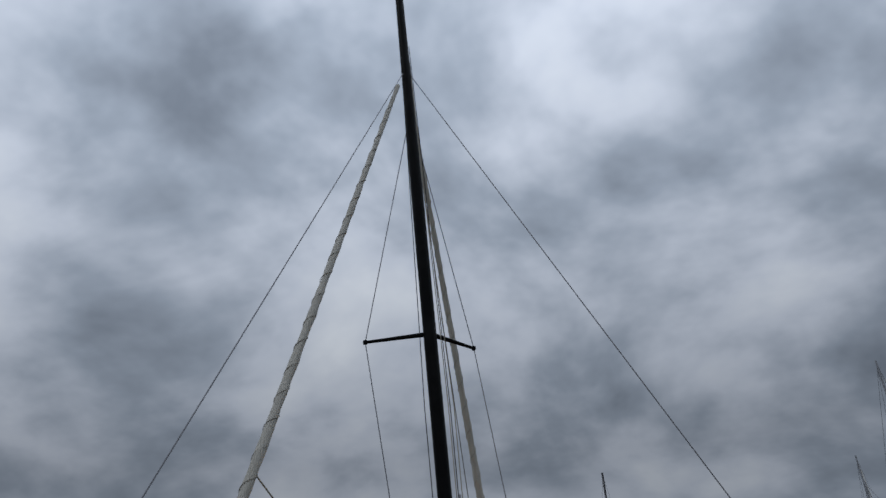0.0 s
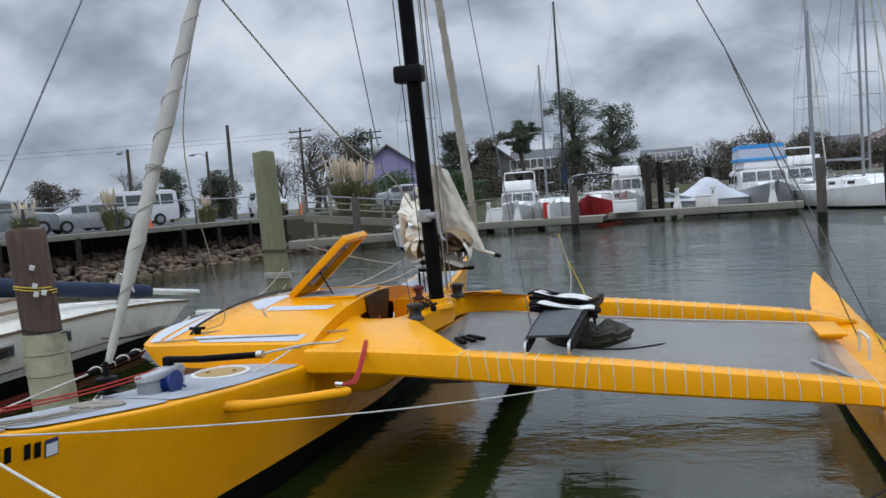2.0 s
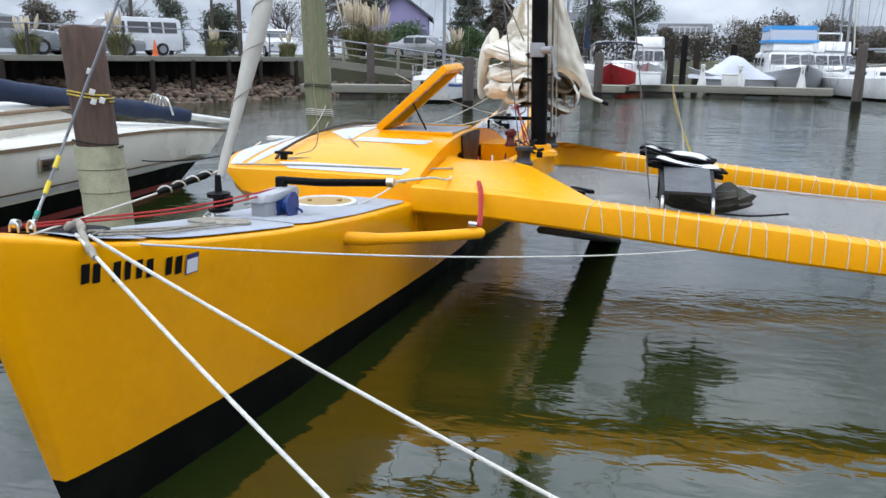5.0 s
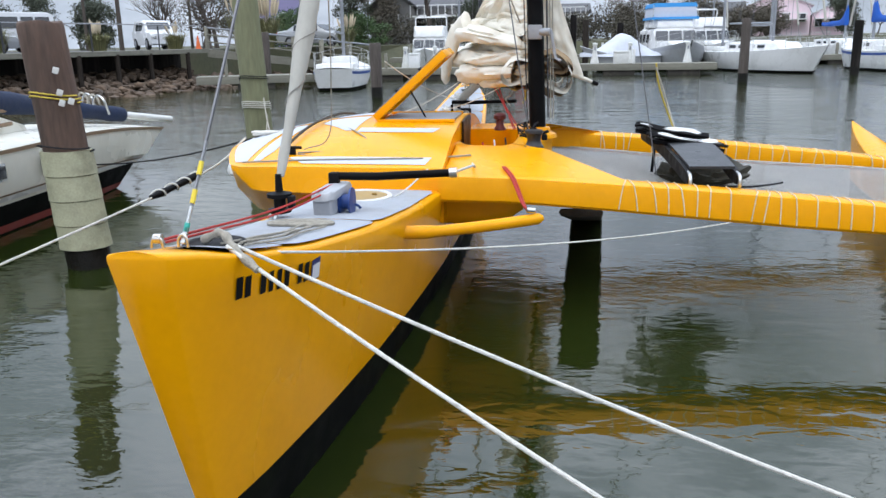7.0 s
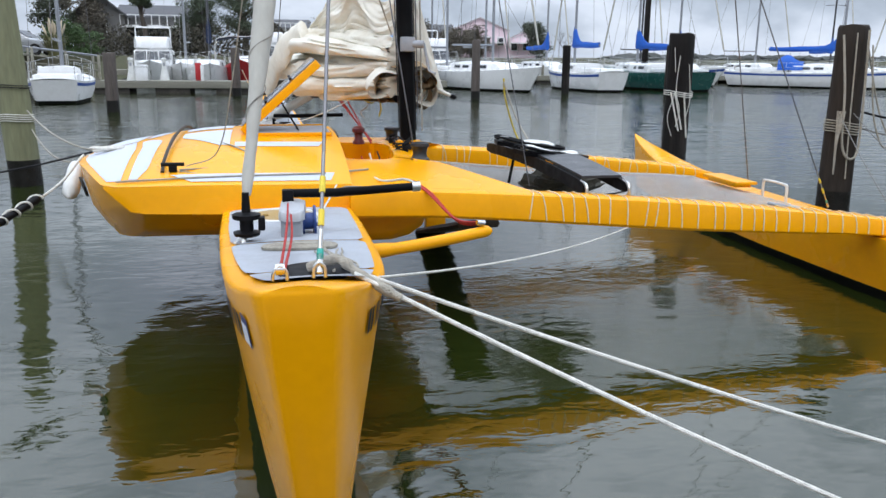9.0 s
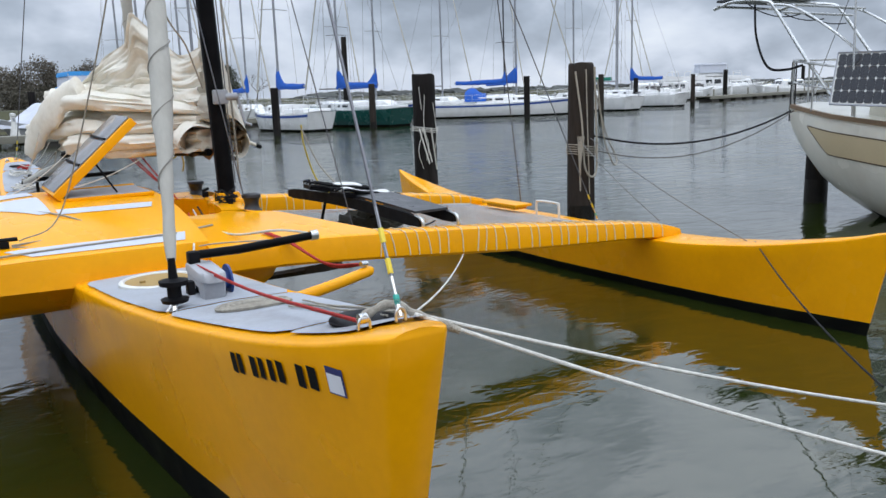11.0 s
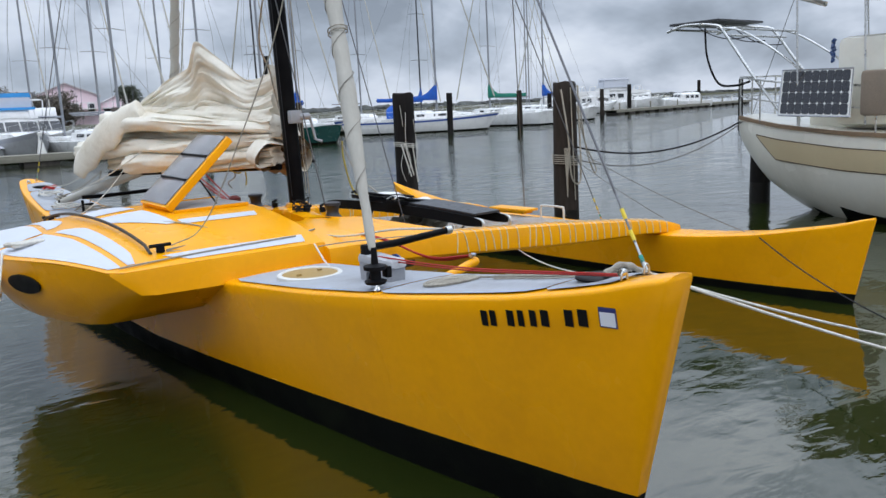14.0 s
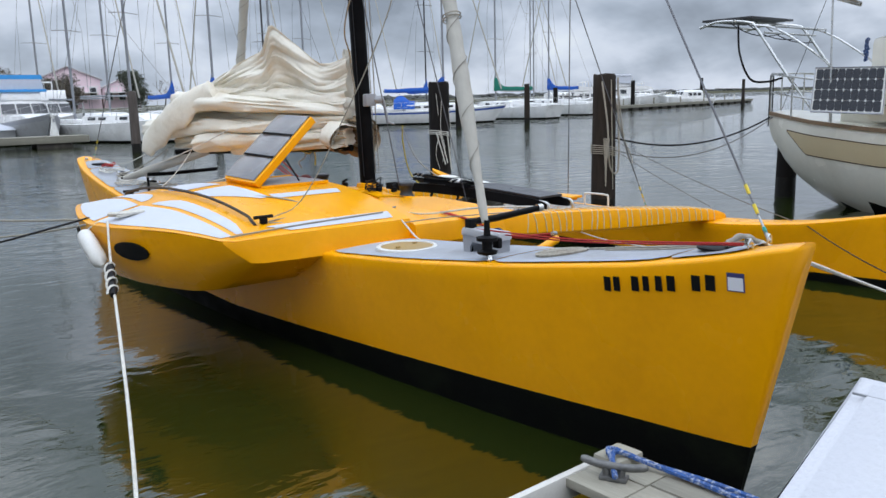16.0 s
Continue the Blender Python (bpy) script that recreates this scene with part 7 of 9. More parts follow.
# ---- cream yacht on the outrigger's side, its stern towards the harbour ----
def counter_z(s):
    """Underside of the rounded stern, dropping steeply and then running flat."""
    return lerp_table([(0, 0.80), (0.15, 0.58), (0.4, 0.34), (0.8, 0.10), (1.4, -0.14), (2.2, -0.4), (4.0, -0.6), (9, -0.5), (11.5, 0.3)], s)


def cream_yacht():
    ob = thing("sailboat", (9.77, 5.15, 0), "cream and beige cruising yacht with a stern solar panel", "sailboat")
    ob.scale = (0.89, 0.89, 1.0)
    L = 11.5
    half = [(0, 0.62), (0.4, 0.90), (1.0, 1.20), (1.8, 1.40), (2.8, 1.58), (5, 1.72), (8, 1.35), (11.5, 0.03)]
    sheer = [(0, 1.46), (1.0, 1.34), (2.2, 1.24), (4.5, 1.16), (8, 1.35), (11.5, 1.75)]
    rows = []
    for i in range(30):
        s = L * (i / 29) ** 1.25
        h, z = smooth_table(half, s), smooth_table(sheer, s)
        low = counter_z(s)
        row = []
        for k in range(9):
            a = k / 8 * math.pi / 2
            zz = low + (z - low) * math.sin(a) ** 1.15
            hh = h * (1 - (1 - math.sin(a)) ** 2.4)
            row.append((-hh, -s, zz))
        rows.append(row)
    bm = bmesh.new()
    for side in (1, -1):
        vr = [[bm.verts.new((x * side, y, z)) for x, y, z in r] for r in rows]
        for a, b in zip(vr, vr[1:]):
            for j in range(8):
                f = bm.faces.new((a[j], a[j + 1], b[j + 1], b[j]))
                f.material_index = 1 if max(v.co.z for v in f.verts) < 0.22 else 0
    f = bm.faces.new([bm.verts.new((x, y, z)) for x, y, z in rows[0]] + [bm.verts.new((-x, y, z)) for x, y, z in rows[0][::-1]])
    vr = [[bm.verts.new((r[-1][0] * c, r[-1][1], r[-1][2] + 0.04 * (1 - c * c))) for c in (1, 0.5, 0, -0.5, -1)] for r in rows]
    for a, b in zip(vr, vr[1:]):
        for j in range(4):
            bm.faces.new((a[j], a[j + 1], b[j + 1], b[j]))
    bmesh.ops.remove_doubles(bm, verts=bm.verts, dist=0.001)
    hull = part("hull", bm, [GELCOAT_CREAM, BLACK_BOTTOM], ob)

    def skin(s, q, lift=0.0):
        h, z = smooth_table(half, s), smooth_table(sheer, s)
        low = counter_z(s)
        zz = z - q
        a = math.asin(max(0.0, min(1, ((zz - low) / (z - low)) ** (1 / 1.15))))
        return (-(h * (1 - (1 - math.sin(a)) ** 2.4)) - lift, -s, zz)
    bm = bmesh.new()
    grid = []
    def band_foot(s):
        """Lower edge of the band, which comes to a point towards the stern."""
        return 0.20 + 0.29 * max(0.0, min(1.0, (s - 0.50) / 0.42))

    along_ = [0.50 + 5.2 * (i / 60) ** 1.4 for i in range(61)]
    for s in along_:
        grid.append([skin(s, 0.20 + (band_foot(s) - 0.20) * k / 3, 0.006) for k in range(4)])
    loft(bm, grid, closed=False)
    part("beige_band", bm, BEIGE_BAND, hull, "beige painted band")
    for edge_of, drop in ((lambda s: 0.20, -1), (band_foot, 1)):
        bm = bmesh.new()
        loft(bm, [[skin(s, edge_of(s), 0.008), skin(s, edge_of(s) + 0.016 * drop, 0.008)] for s in along_], closed=False)
        part("pin_stripe", bm, mat("brown_stripe", (0.10, 0.065, 0.04), 0.5, var=0.2), hull)
    bm = bmesh.new()
    loft(bm, [[tuple(Vector(skin(s, 0.0)) + Vector(o)) for o in ((-0.03, 0, -0.025), (-0.03, 0, 0.03), (0.05, 0, 0.03), (0.05, 0, -0.025))] for s in [0.02 + 8.0 * i / 24 for i in range(25)]])
    part("cap_rail", bm, TEAK, hull, "weathered teak cap rail")
    bm = bmesh.new()
    box(bm, (0.0, -3.25, 1.92), (2.1, 2.8, 1.2), 0.12)
    part("deck_house", bm, GELCOAT_CREAM, ob)
    bm = bmesh.new()
    box(bm, (0.1, -2.3, 1.42), (1.7, 2.0, 0.3), 0.06)
    part("cockpit_coaming", bm, GELCOAT_CREAM, ob)
    # solar panel leaning on the stern rail
    panel = new("solar_panel")
    panel.parent = ob
    tagged(panel, "dark solar panel with square cells in an alloy frame")
    tl, bl = Vector((-1.13, -1.04, 2.12)), Vector((-1.44, -1.14, 1.50))
    along = Vector((-0.26, -1.22, -0.03))
    n_ = along.cross(bl - tl).normalized()
    if n_.x > 0:
        n_ = -n_

    def pt(a, b, lift=0.0):
        return tl + along * a + (bl - tl) * b + n_ * lift
    bm = bmesh.new()
    loft(bm, [[pt(0, 0, 0), pt(1, 0, 0), pt(1, 1, 0), pt(0, 1, 0)], [pt(0, 0, -0.03), pt(1, 0, -0.03), pt(1, 1, -0.03), pt(0, 1, -0.03)]])
    part("back_sheet", bm, WHITE_PLASTIC, panel)
    cell_mat = mat("solar_cell", (0.008, 0.009, 0.014), 0.25, var=0.15, scale=20)
    for r in range(4):
        for c in range(9):
            a0, a1, b0, b1 = 0.025 + 0.95 * c / 9, 0.025 + 0.95 * (c + 0.975) / 9, 0.03 + 0.94 * r / 4, 0.03 + 0.94 * (r + 0.975) / 4
            k = 0.016
            bm = bmesh.new()
            ring = [(a0 + k, b0), (a1 - k, b0), (a1, b0 + k * 2), (a1, b1 - k * 2), (a1 - k, b1), (a0 + k, b1), (a0, b1 - k * 2), (a0, b0 + k * 2)]
            bm.faces.new([bm.verts.new(pt(a, b, 0.004)) for a, b in ring])
            part("cell", bm, cell_mat, panel, smooth=False)
    bm = bmesh.new()
    tube(bm, [pt(0, 0), pt(1, 0), pt(1, 1), pt(0, 1), pt(0, 0)], 0.014, 4)
    part("frame", bm, ALU, panel)
    # stern rail
    rail = new("stern_rail")
    rail.parent = ob
    tagged(rail, "stainless steel stern rail")
    ring_ = [(-1.42, -2.6), (-1.30, -1.4), (-1.05, -0.6), (-0.62, 0.0), (0.0, 0.12), (0.62, 0.0), (1.05, -0.6), (1.3, -1.4)]
    for hz, r in ((0.62, 0.016), (0.33, 0.012)):
        bm = bmesh.new()
        tube(bm, chain([(x * 0.97, y, smooth_table(sheer, max(0, -y)) + hz) for x, y in ring_], 4), r, 7)
        part("rail_tube", bm, CHROME, rail)
    for x, y in ring_:
        bm = bmesh.new()
        z = smooth_table(sheer, max(0, -y))
        tube(bm, [(x * 0.97, y, z), (x * 0.97, y, z + 0.62)], 0.014, 7)
        part("stanchion", bm, CHROME, rail)
    # davit arch with a panel on top
    arch = new("davit_arch")
    arch.parent = ob
    tagged(arch, "stainless davit arch with a flat panel on top")
    for s, dx in ((-1, -0.92), (1, 0.92)):
        bm = bmesh.new()
        tube(bm, chain([(dx * 1.05, -0.95, 1.5), (dx, -0.35, 2.15), (dx * 0.97, 0.15, 2.75), (dx * 0.95, 0.35, 2.88), (dx * 0.9, 0.95, 2.93), (dx * 0.88, 1.35, 2.86)], 5), 0.024, 8)
        part("arch_tube", bm, CHROME, arch)
        bm = bmesh.new()
        tube(bm, chain([(dx * 1.02, -1.5, 1.9), (dx, -0.9, 2.35), (dx * 0.97, -0.2, 2.74), (dx * 0.95, 0.3, 2.84)], 5), 0.017, 8)
        part("arch_brace", bm, CHROME, arch)
    for y, z in ((0.0, 2.70), (0.6, 2.92), (1.2, 2.88), (-0.2, 2.78)):
        bm = bmesh.new()
        tube(bm, [(-0.93, y, z), (0.93, y, z)], 0.018, 7)
        part("cross_tube", bm, CHROME, arch)
    bm = bmesh.new()
    box(bm, (-0.05, 0.82, 2.965), (1.5, 1.0, 0.035), 0.006)
    part("top_panel", bm, DARK_SPAR, arch, "dark panel")
    for k in range(3):
        bm = bmesh.new()
        tube(bm, hang((-0.88 + 0.6 * k, 0.7, 2.90), (-0.86 + 0.6 * k, -0.25, 2.66 - 0.05 * k), 0.10, 9), 0.008, 5)
        part("hanging_cable", bm, ROPE_BLACK, arch)
    bm = bmesh.new()
    tube(bm, chain([(-0.85, 0.55, 2.85), (-0.85, 0.50, 2.4), (-0.9, 0.25, 2.0), (-0.92, -0.1, 1.95), (-0.9, -0.35, 2.0)], 5), 0.018, 6)
    part("hanging_hose", bm, BLACK_GEAR, arch)
    # bimini and its poles
    bm = bmesh.new()
    rws = []
    for i in range(13):
        y = -1.2 - 2.8 * i / 12
        rws.append([(-1.35 + 2.7 * k / 12, y, 3.30 + 0.10 * math.sin(math.pi * k / 12) - 0.04 * abs(math.sin(i * 1.05)) - (0.10 if k in (0, 12) else 0)) for k in range(13)])
    loft(bm, rws, closed=False)
    bim = part("bimini", bm, TAN_CANVAS, ob, "grey-tan canvas bimini")
    sol = bim.modifiers.new("thickness", "SOLIDIFY")
    sol.thickness = 0.03
    for x, y in ((-1.25, -1.3), (-1.25, -3.4), (1.25, -1.3), (-1.2, -2.3)):
        bm = bmesh.new()
        tube(bm, [(x * 1.05, y - 0.1, 1.35), (x, y, 3.25)], 0.016, 7)
        part("bimini_pole", bm, CHROME, ob)
    bm = bmesh.new()
    tube(bm, [(-0.9, -1.05, 3.16), (-0.95, -1.62, 2.98)], 0.035, 9)
    part("boom_crutch", bm, WHITE_PLASTIC, ob)
    bm = bmesh.new()
    rr = [(-0.95 + 0.03 * math.sin(k * 2.1), -1.75 + 0.03 * math.cos(k * 1.7), 2.2 + 0.012 * k) for k in range(26)]
    tube(bm, rr, 0.02, 6)
    part("blue_line", bm, ROPE_BLUE, ob)
    bm = bmesh.new()
    box(bm, (-1.46, -2.62, 1.76), (0.16, 0.40, 0.58), 0.06)
    part("rail_bag", bm, TAN_CANVAS, ob, "tan canvas rail bag")
    for k in range(3):
        bm = bmesh.new()
        tube(bm, hang((-0.55 + 0.05 * k, 0.05, 2.05), (-0.62 + 0.06 * k, 0.02, 1.25 + 0.1 * k), 0.0, 4), 0.012, 5)
        part("hanging_line", bm, ROPE_BLACK, rail)
    bm = bmesh.new()
    tube(bm, [(0, -5.2, 1.4), (0, -5.2, 14.0)], [0.09, 0.07], 9)
    part("mast", bm, ALU, ob)
    bm = bmesh.new()
    tube(bm, [(0, 0.1, 1.5), (0, -5.2, 13.9)], 0.006, 5)
    part("backstay", bm, WIRE, ob)


cream_yacht()

# ---- far side of the basin ----
sailboat(11.6, 42.4, 198, 11.0, 3.5, "white ketch with two masts moored bow to the harbour", mast_h=14.0, ketch=True, windows=4)
sailboat(17.2, 42.0, 4, 8.0, 2.7, "small white sailboat with a blue stripe and blue covers", stripe=BLUE_STRIPE, cover=BLUE_CANVAS, mast_h=10.5)
sailboat(21.8, 43.2, 12, 9.5, 3.0, "dark green sailboat with a white deck and blue cover", hull_mat=GREEN_HULL, cover=BLUE_CANVAS, mast_h=12.5)
sailboat(34.6, 45.0, 232, 11.5, 3.5, "white sailboat with a blue stripe and royal blue covers", stripe=BLUE_STRIPE, cover=BLUE_CANVAS, mast_h=14.5, dodger=BLUE_CANVAS, windows=4)
sailboat(44.6, 47.2, 4, 10.5, 3.4, "white sailboat with a green sail cover", cover=GREEN_CANVAS, mast_h=14.0)
sailboat(53.5, 49.6, 4, 9.0, 3.0, "white sailboat with a small blue cover", cover=BLUE_CANVAS, mast_h=12.0)
sailboat(14.5, 54.0, 190, 10.0, 3.2, "white sailboat with bare poles", mast_h=13.5)
sailboat(20.0, 57.0, 185, 10.0, 3.2, "white sailboat with a blue cover", cover=BLUE_CANVAS, mast_h=13.0)
sailboat(27.0, 56.0, 178, 10.0, 3.2, "white sailboat with bare poles", mast_h=13.5, spar=DARK_SPAR)
sailboat(26.5, 50.0, 200, 10.0, 3.1, "white sailboat with a blue stripe and cover", stripe=BLUE_STRIPE, cover=BLUE_CANVAS, mast_h=13.0)
sailboat(37.5, 58.0, 188, 10.0, 3.2, "white sailboat with bare poles", mast_h=14.0)
sailboat(46.0, 60.0, 170, 10.0, 3.2, "white sailboat with a blue cover", cover=BLUE_CANVAS, mast_h=13.0, spar=DARK_SPAR)
sailboat(58.0, 58.0, 200, 10.0, 3.2, "white sailboat with bare poles", mast_h=13.0)
sailboat(66.0, 66.0, 185, 10.5, 3.3, "white sailboat with bare poles", mast_h=14.0)
sailboat(12.5, 62.0, 185, 10.0, 3.2, "white sailboat with bare poles", mast_h=13.5)
sailboat(-7.5, 31.6, 8, 6.6, 2.3, "small white sailboat with a blue stripe and an outboard", stripe=BLUE_STRIPE, mast_h=8.5, fb=0.75, furl=False)
sailboat(-2.9, 45.0, 183, 8.5, 2.7, "white sailboat with a dark mast and navy cover", cover=NAVY_CANVAS, mast_h=11.0, spar=DARK_SPAR, furl=False)
sailboat(-4.3, 47.5, 180, 8.0, 2.6, "white sailboat with bare poles", mast_h=8.0, furl=False)
motorboat(-6.0, 46.5, 184, 8.0, 2.7, "white flybridge motorboat moored bow to the dock", house=0.75, fb=0.85)
# white hull coloured grey to carry the shade on its bow
motorboat(7.75, 46.6, 184, 10.0, 3.3, "white motor yacht with a bright blue canopy", hull_mat=SHADE_GREY_GELCOAT, house=0.85, canopy=SKY_CANVAS, fb=1.0, top_h=1.2, stripe=GREY_PLASTIC)
motorboat(-1.0, 43.6, 172, 4.6, 2.3, "red and white runabout with a navy bimini", hull_mat=RED_HULL, house=0.25, fly=False, fb=0.95)
motorboat(0.3, 49.0, 182, 7.5, 2.4, "white cabin cruiser with a raised wheelhouse", house=1.0, fb=1.0, arch=False)


def covered_boat(x, y, heading, L, B, label):
    """A small boat under a loose white cover."""
    ob = thing("covered_boat", (x, y, 0), label, "boat", "moored motorboats", rz=heading)
    rows = boat_hull(L, B, 0.85, 0.5, 0.9, 0.5, 0.0, 1.2, 0.0, flare=0.4)
    rows = [[(px, py - L / 2, pz) for px, py, pz in r] for r in rows]
    hull_object(ob, rows, [SHADE_GREY_GELCOAT, BLACK_BOTTOM])
    bm = bmesh.new()
    grid = []
    for i in range(29):
        q = i / 28
        half = B * 0.5 * min(1.0, 3.2 * (1 - q) + 0.06)
        peak = 0.95 + 0.75 * math.exp(-((q - 0.42) / 0.22) ** 2) + 0.25 * math.sin(math.pi * q)
        row = []
        for k in range(17):
            u = -1 + k / 8
            fold = 0.09 * noise.noise(Vector((q * 7, u * 2.5, 1.7))) + 0.05 * (1 - 3 * abs(noise.noise(Vector((q * 11, u * 4, 5.1)))))
            row.append((half * u * (1.02 + 0.2 * fold), L * (q - 0.5), 0.80 + (peak - 0.80) * (1 - abs(u) ** 2.6) + fold * (1.1 - abs(u))))
        grid.append(row)
    loft(bm, grid, closed=False)
    part("cover", bm, PANEL_WHITE, ob, "loose white boat cover")


covered_boat(4.6, 44.0, 105, 4.2, 2.0, "small boat under a loose white cover beside the dock")
motorboat(92.0, 72.0, 235, 13.0, 4.2, "white sport fishing boat with a tower", house=1.1, fb=1.2, top_h=1.6, canopy=PANEL_WHITE)
motorboat(78.0, 66.0, 250, 9.0, 3.0, "white cabin cruiser on the far dock", house=0.8, fb=0.9)
for x_, y_, h_, l_, k_ in ((68.0, 61.5, 250, 7.5, 0.7), (73.0, 64.0, 62, 8.0, 0.85), (84.0, 68.5, 240, 9.0, 0.9), (99.0, 75.5, 65, 10.0, 0.95), (106.0, 78.0, 245, 9.0, 0.8), (90.0, 60.5, 70, 8.0, 0.6)):
    motorboat(x_, y_, h_, l_, l_ * 0.33, "white motorboat moored on the distant dock", house=k_, fly=k_ > 0.75, fb=0.9)
motorboat(10.6, 52.0, 190, 9.0, 3.1, "white motorboat with a hard top", house=0.9, fb=0.95)


def floating_dock(x0, y0, x1, y1, w, label, top=0.55):
    d = Vector((x1 - x0, y1 - y0, 0))
    ob = thing("floating_dock", (x0, y0, 0), label, "dock", "docks", rz=math.degrees(math.atan2(d.y, d.x)))
    L = d.length
    bm = bmesh.new()
    box(bm, (L / 2, w / 2, top - 0.04), (L, w, 0.07), 0.01)
    part("deck", bm, WOOD_GREY_X, ob)
    for yy in (0.02, w - 0.02):
        bm = bmesh.new()
        box(bm, (L / 2, yy, top - 0.19), (L - 0.02, 0.07, 0.24), 0.01)
        part("side_beam", bm, WOOD_GREY_X, ob)
    k = int(L / 2.6)
    for i in range(k):
        bm = bmesh.new()
        box(bm, ((i + 0.5) * L / k, w / 2, 0.09), (1.5, w * 0.9, 0.34), 0.03)
        part("float", bm, WOOD_DARK, ob)
    for i in range(max(2, int(L / 4))):
        bm = bmesh.new()
        box(bm, ((i + 0.3) * 4, 0.25, top + 0.35), (0.14, 0.14, 0.7), 0.03)
        part("bollard", bm, GELCOAT if i % 2 else WOOD_GREY, ob)
    return ob


floating_dock(-8.0, 37.0, -0.2, 36.6, 1.8, "grey timber floating dock")
floating_dock(-0.2, 39.3, 8.8, 38.4, 1.8, "grey timber floating dock with green algae")
floating_dock(-9.0, 49.5, 9.0, 50.5, 2.0, "grey timber dock behind the motorboats", 0.8)
floating_dock(-13.0, 29.5, -8.6, 31.2, 1.6, "low grey timber float by the rocks")
floating_dock(9.0, 49.0, 62.0, 58.0, 2.0, "long grey timber dock behind the sailboats")
floating_dock(58.0, 55.0, 118.0, 82.0, 2.0, "long far timber dock")
floating_dock(66.0, 52.0, 110.0, 62.0, 1.6, "low far timber dock")
bm = bmesh.new()
box(bm, (-3.0, 37.6, 0.95), (0.28, 0.28, 0.8), 0.06)
solo("fire_box", bm, RED_HULL, "small red cabinet standing on the dock", "cabinet")


def deck_canopy(x, y, w, d, z, material, label, name="boat_bimini"):
    """A cloth top on hoops over a small boat."""
    ob = thing(name, (x, y, 0.5), label, "bimini", "boat tops")
    bm = bmesh.new()
    rws = [[(-w / 2 + w * k / 10, -d / 2 + d * i / 6, z - 0.5 + 0.16 * math.sin(math.pi * k / 10) + 0.03 * math.sin(i * 2.0)) for k in range(11)] for i in range(7)]
    loft(bm, rws + [[(px, py, pz - 0.05) for px, py, pz in r] for r in rws[::-1]], closed=False)
    part("cloth", bm, material, ob)
    for i in (0, 3, 6):
        bm = bmesh.new()
        yy = -d / 2 + d * i / 6
        tube(bm, chain([(-w / 2, yy * 0.3, 0.2), (-w / 2, yy, z - 0.55), (0, yy, z - 0.36), (w / 2, yy, z - 0.55), (w / 2, yy * 0.3, 0.2)], 4), 0.018, 6)
        part("hoop", bm, CHROME, ob)


deck_canopy(-1.2, 44.4, 2.6, 1.8, 2.5, NAVY_CANVAS, "navy canvas bimini over the red runabout")


def dock_box(x, y, w, d, h, material, label, z=0.55):
    ob = thing("dock_box", (x, y, z), label, "box", "dock boxes")
    bm = bmesh.new()
    box(bm, (0, 0, h * 0.42), (w, d, h * 0.84), 0.03)
    part("body", bm, material, ob)
    bm = bmesh.new()
    box(bm, (0, 0, h * 0.92), (w * 1.04, d * 1.06, h * 0.15), 0.03)
    part("lid", bm, material, ob)


dock_box(0.7, 39.0, 1.15, 0.6, 0.62, GELCOAT, "white fibreglass box on the floating dock")
dock_box(-5.4, 37.2, 0.5, 0.4, 0.7, GELCOAT, "white fibreglass step on the floating dock")
dock_box(4.4, 39.2, 0.7, 0.5, 0.6, WHITE_PLASTIC, "pale plastic box on the floating dock")


def dock_pedestal(x, y, h, label):
    """A tapered white power pedestal with a small cap."""
    ob = thing("dock_pedestal", (x, y, 0.55), label, "pedestal", "dock pedestals")
    bm = bmesh.new()
    loft(bm, [[(r * math.cos(a), r * math.sin(a), z) for a in [2 * math.pi * k / 12 for k in range(12)]] for r, z in ((0.22, 0.0), (0.21, 0.06), (0.11, h * 0.55), (0.085, h * 0.85), (0.12, h * 0.88), (0.12, h * 0.97), (0.05, h))])
    part("column", bm, WHITE_PLASTIC, ob)
    bm = bmesh.new()
    box(bm, (0, -0.11, h * 0.72), (0.09, 0.06, 0.16), 0.01)
    part("socket", bm, GREY_PLASTIC, ob)


for x_, y_ in ((-5.9, 37.6), (-4.5, 37.8), (3.2, 40.2), (4.9, 40.0), (7.6, 39.6), (65.0, 59.0), (66.6, 59.8), (72.5, 62.5), (80.0, 66.0), (61.0, 57.6), (87.0, 69.0)):
    dock_pedestal(x_, y_, 1.0 if y_ < 50 else 1.5, "white tapered power pedestal on the dock")
rnd = random.Random(91)
for k in range(22):
    f_ = k / 21
    dock_box(59.5 + 48 * f_ + rnd.uniform(-0.8, 0.8), 56.4 + 22 * f_ + rnd.uniform(0, 0.8), rnd.uniform(0.8, 1.6), 0.7, rnd.uniform(0.5, 1.3), rnd.choice((WHITE_PLASTIC, GREY_PLASTIC, WOOD_DARK)), "weathered box on the far dock")


# ---- shore ----
ASPHALT = mat("asphalt", (0.06, 0.06, 0.062), 0.9, var=0.25, scale=0.6, fine=8, bump=0.3)
GRASS_GROUND = mat("winter_grass_ground", (0.075, 0.075, 0.038), 0.95, var=0.35, scale=0.5, fine=5, stain=(0.11, 0.09, 0.055), stain_amount=0.6, stain_scale=0.4)
ROCK = mat("riprap_stone", (0.115, 0.078, 0.052), 0.9, var=0.35, scale=2, bump=0.8, bump_scale=9, stain=(0.06, 0.05, 0.04), stain_amount=0.6, island=0.35)
LEAF_DARK = mat("evergreen_leaf", (0.068, 0.080, 0.052), 0.7, var=0.3, scale=1.5, island=0.45)
LEAF_PINE = mat("pine_needles", (0.075, 0.096, 0.056), 0.7, var=0.3, scale=1.5, island=0.4)
LEAF_OLIVE = mat("olive_scrub_leaf", (0.125, 0.108, 0.082), 0.8, var=0.3, scale=1.5, island=0.45)
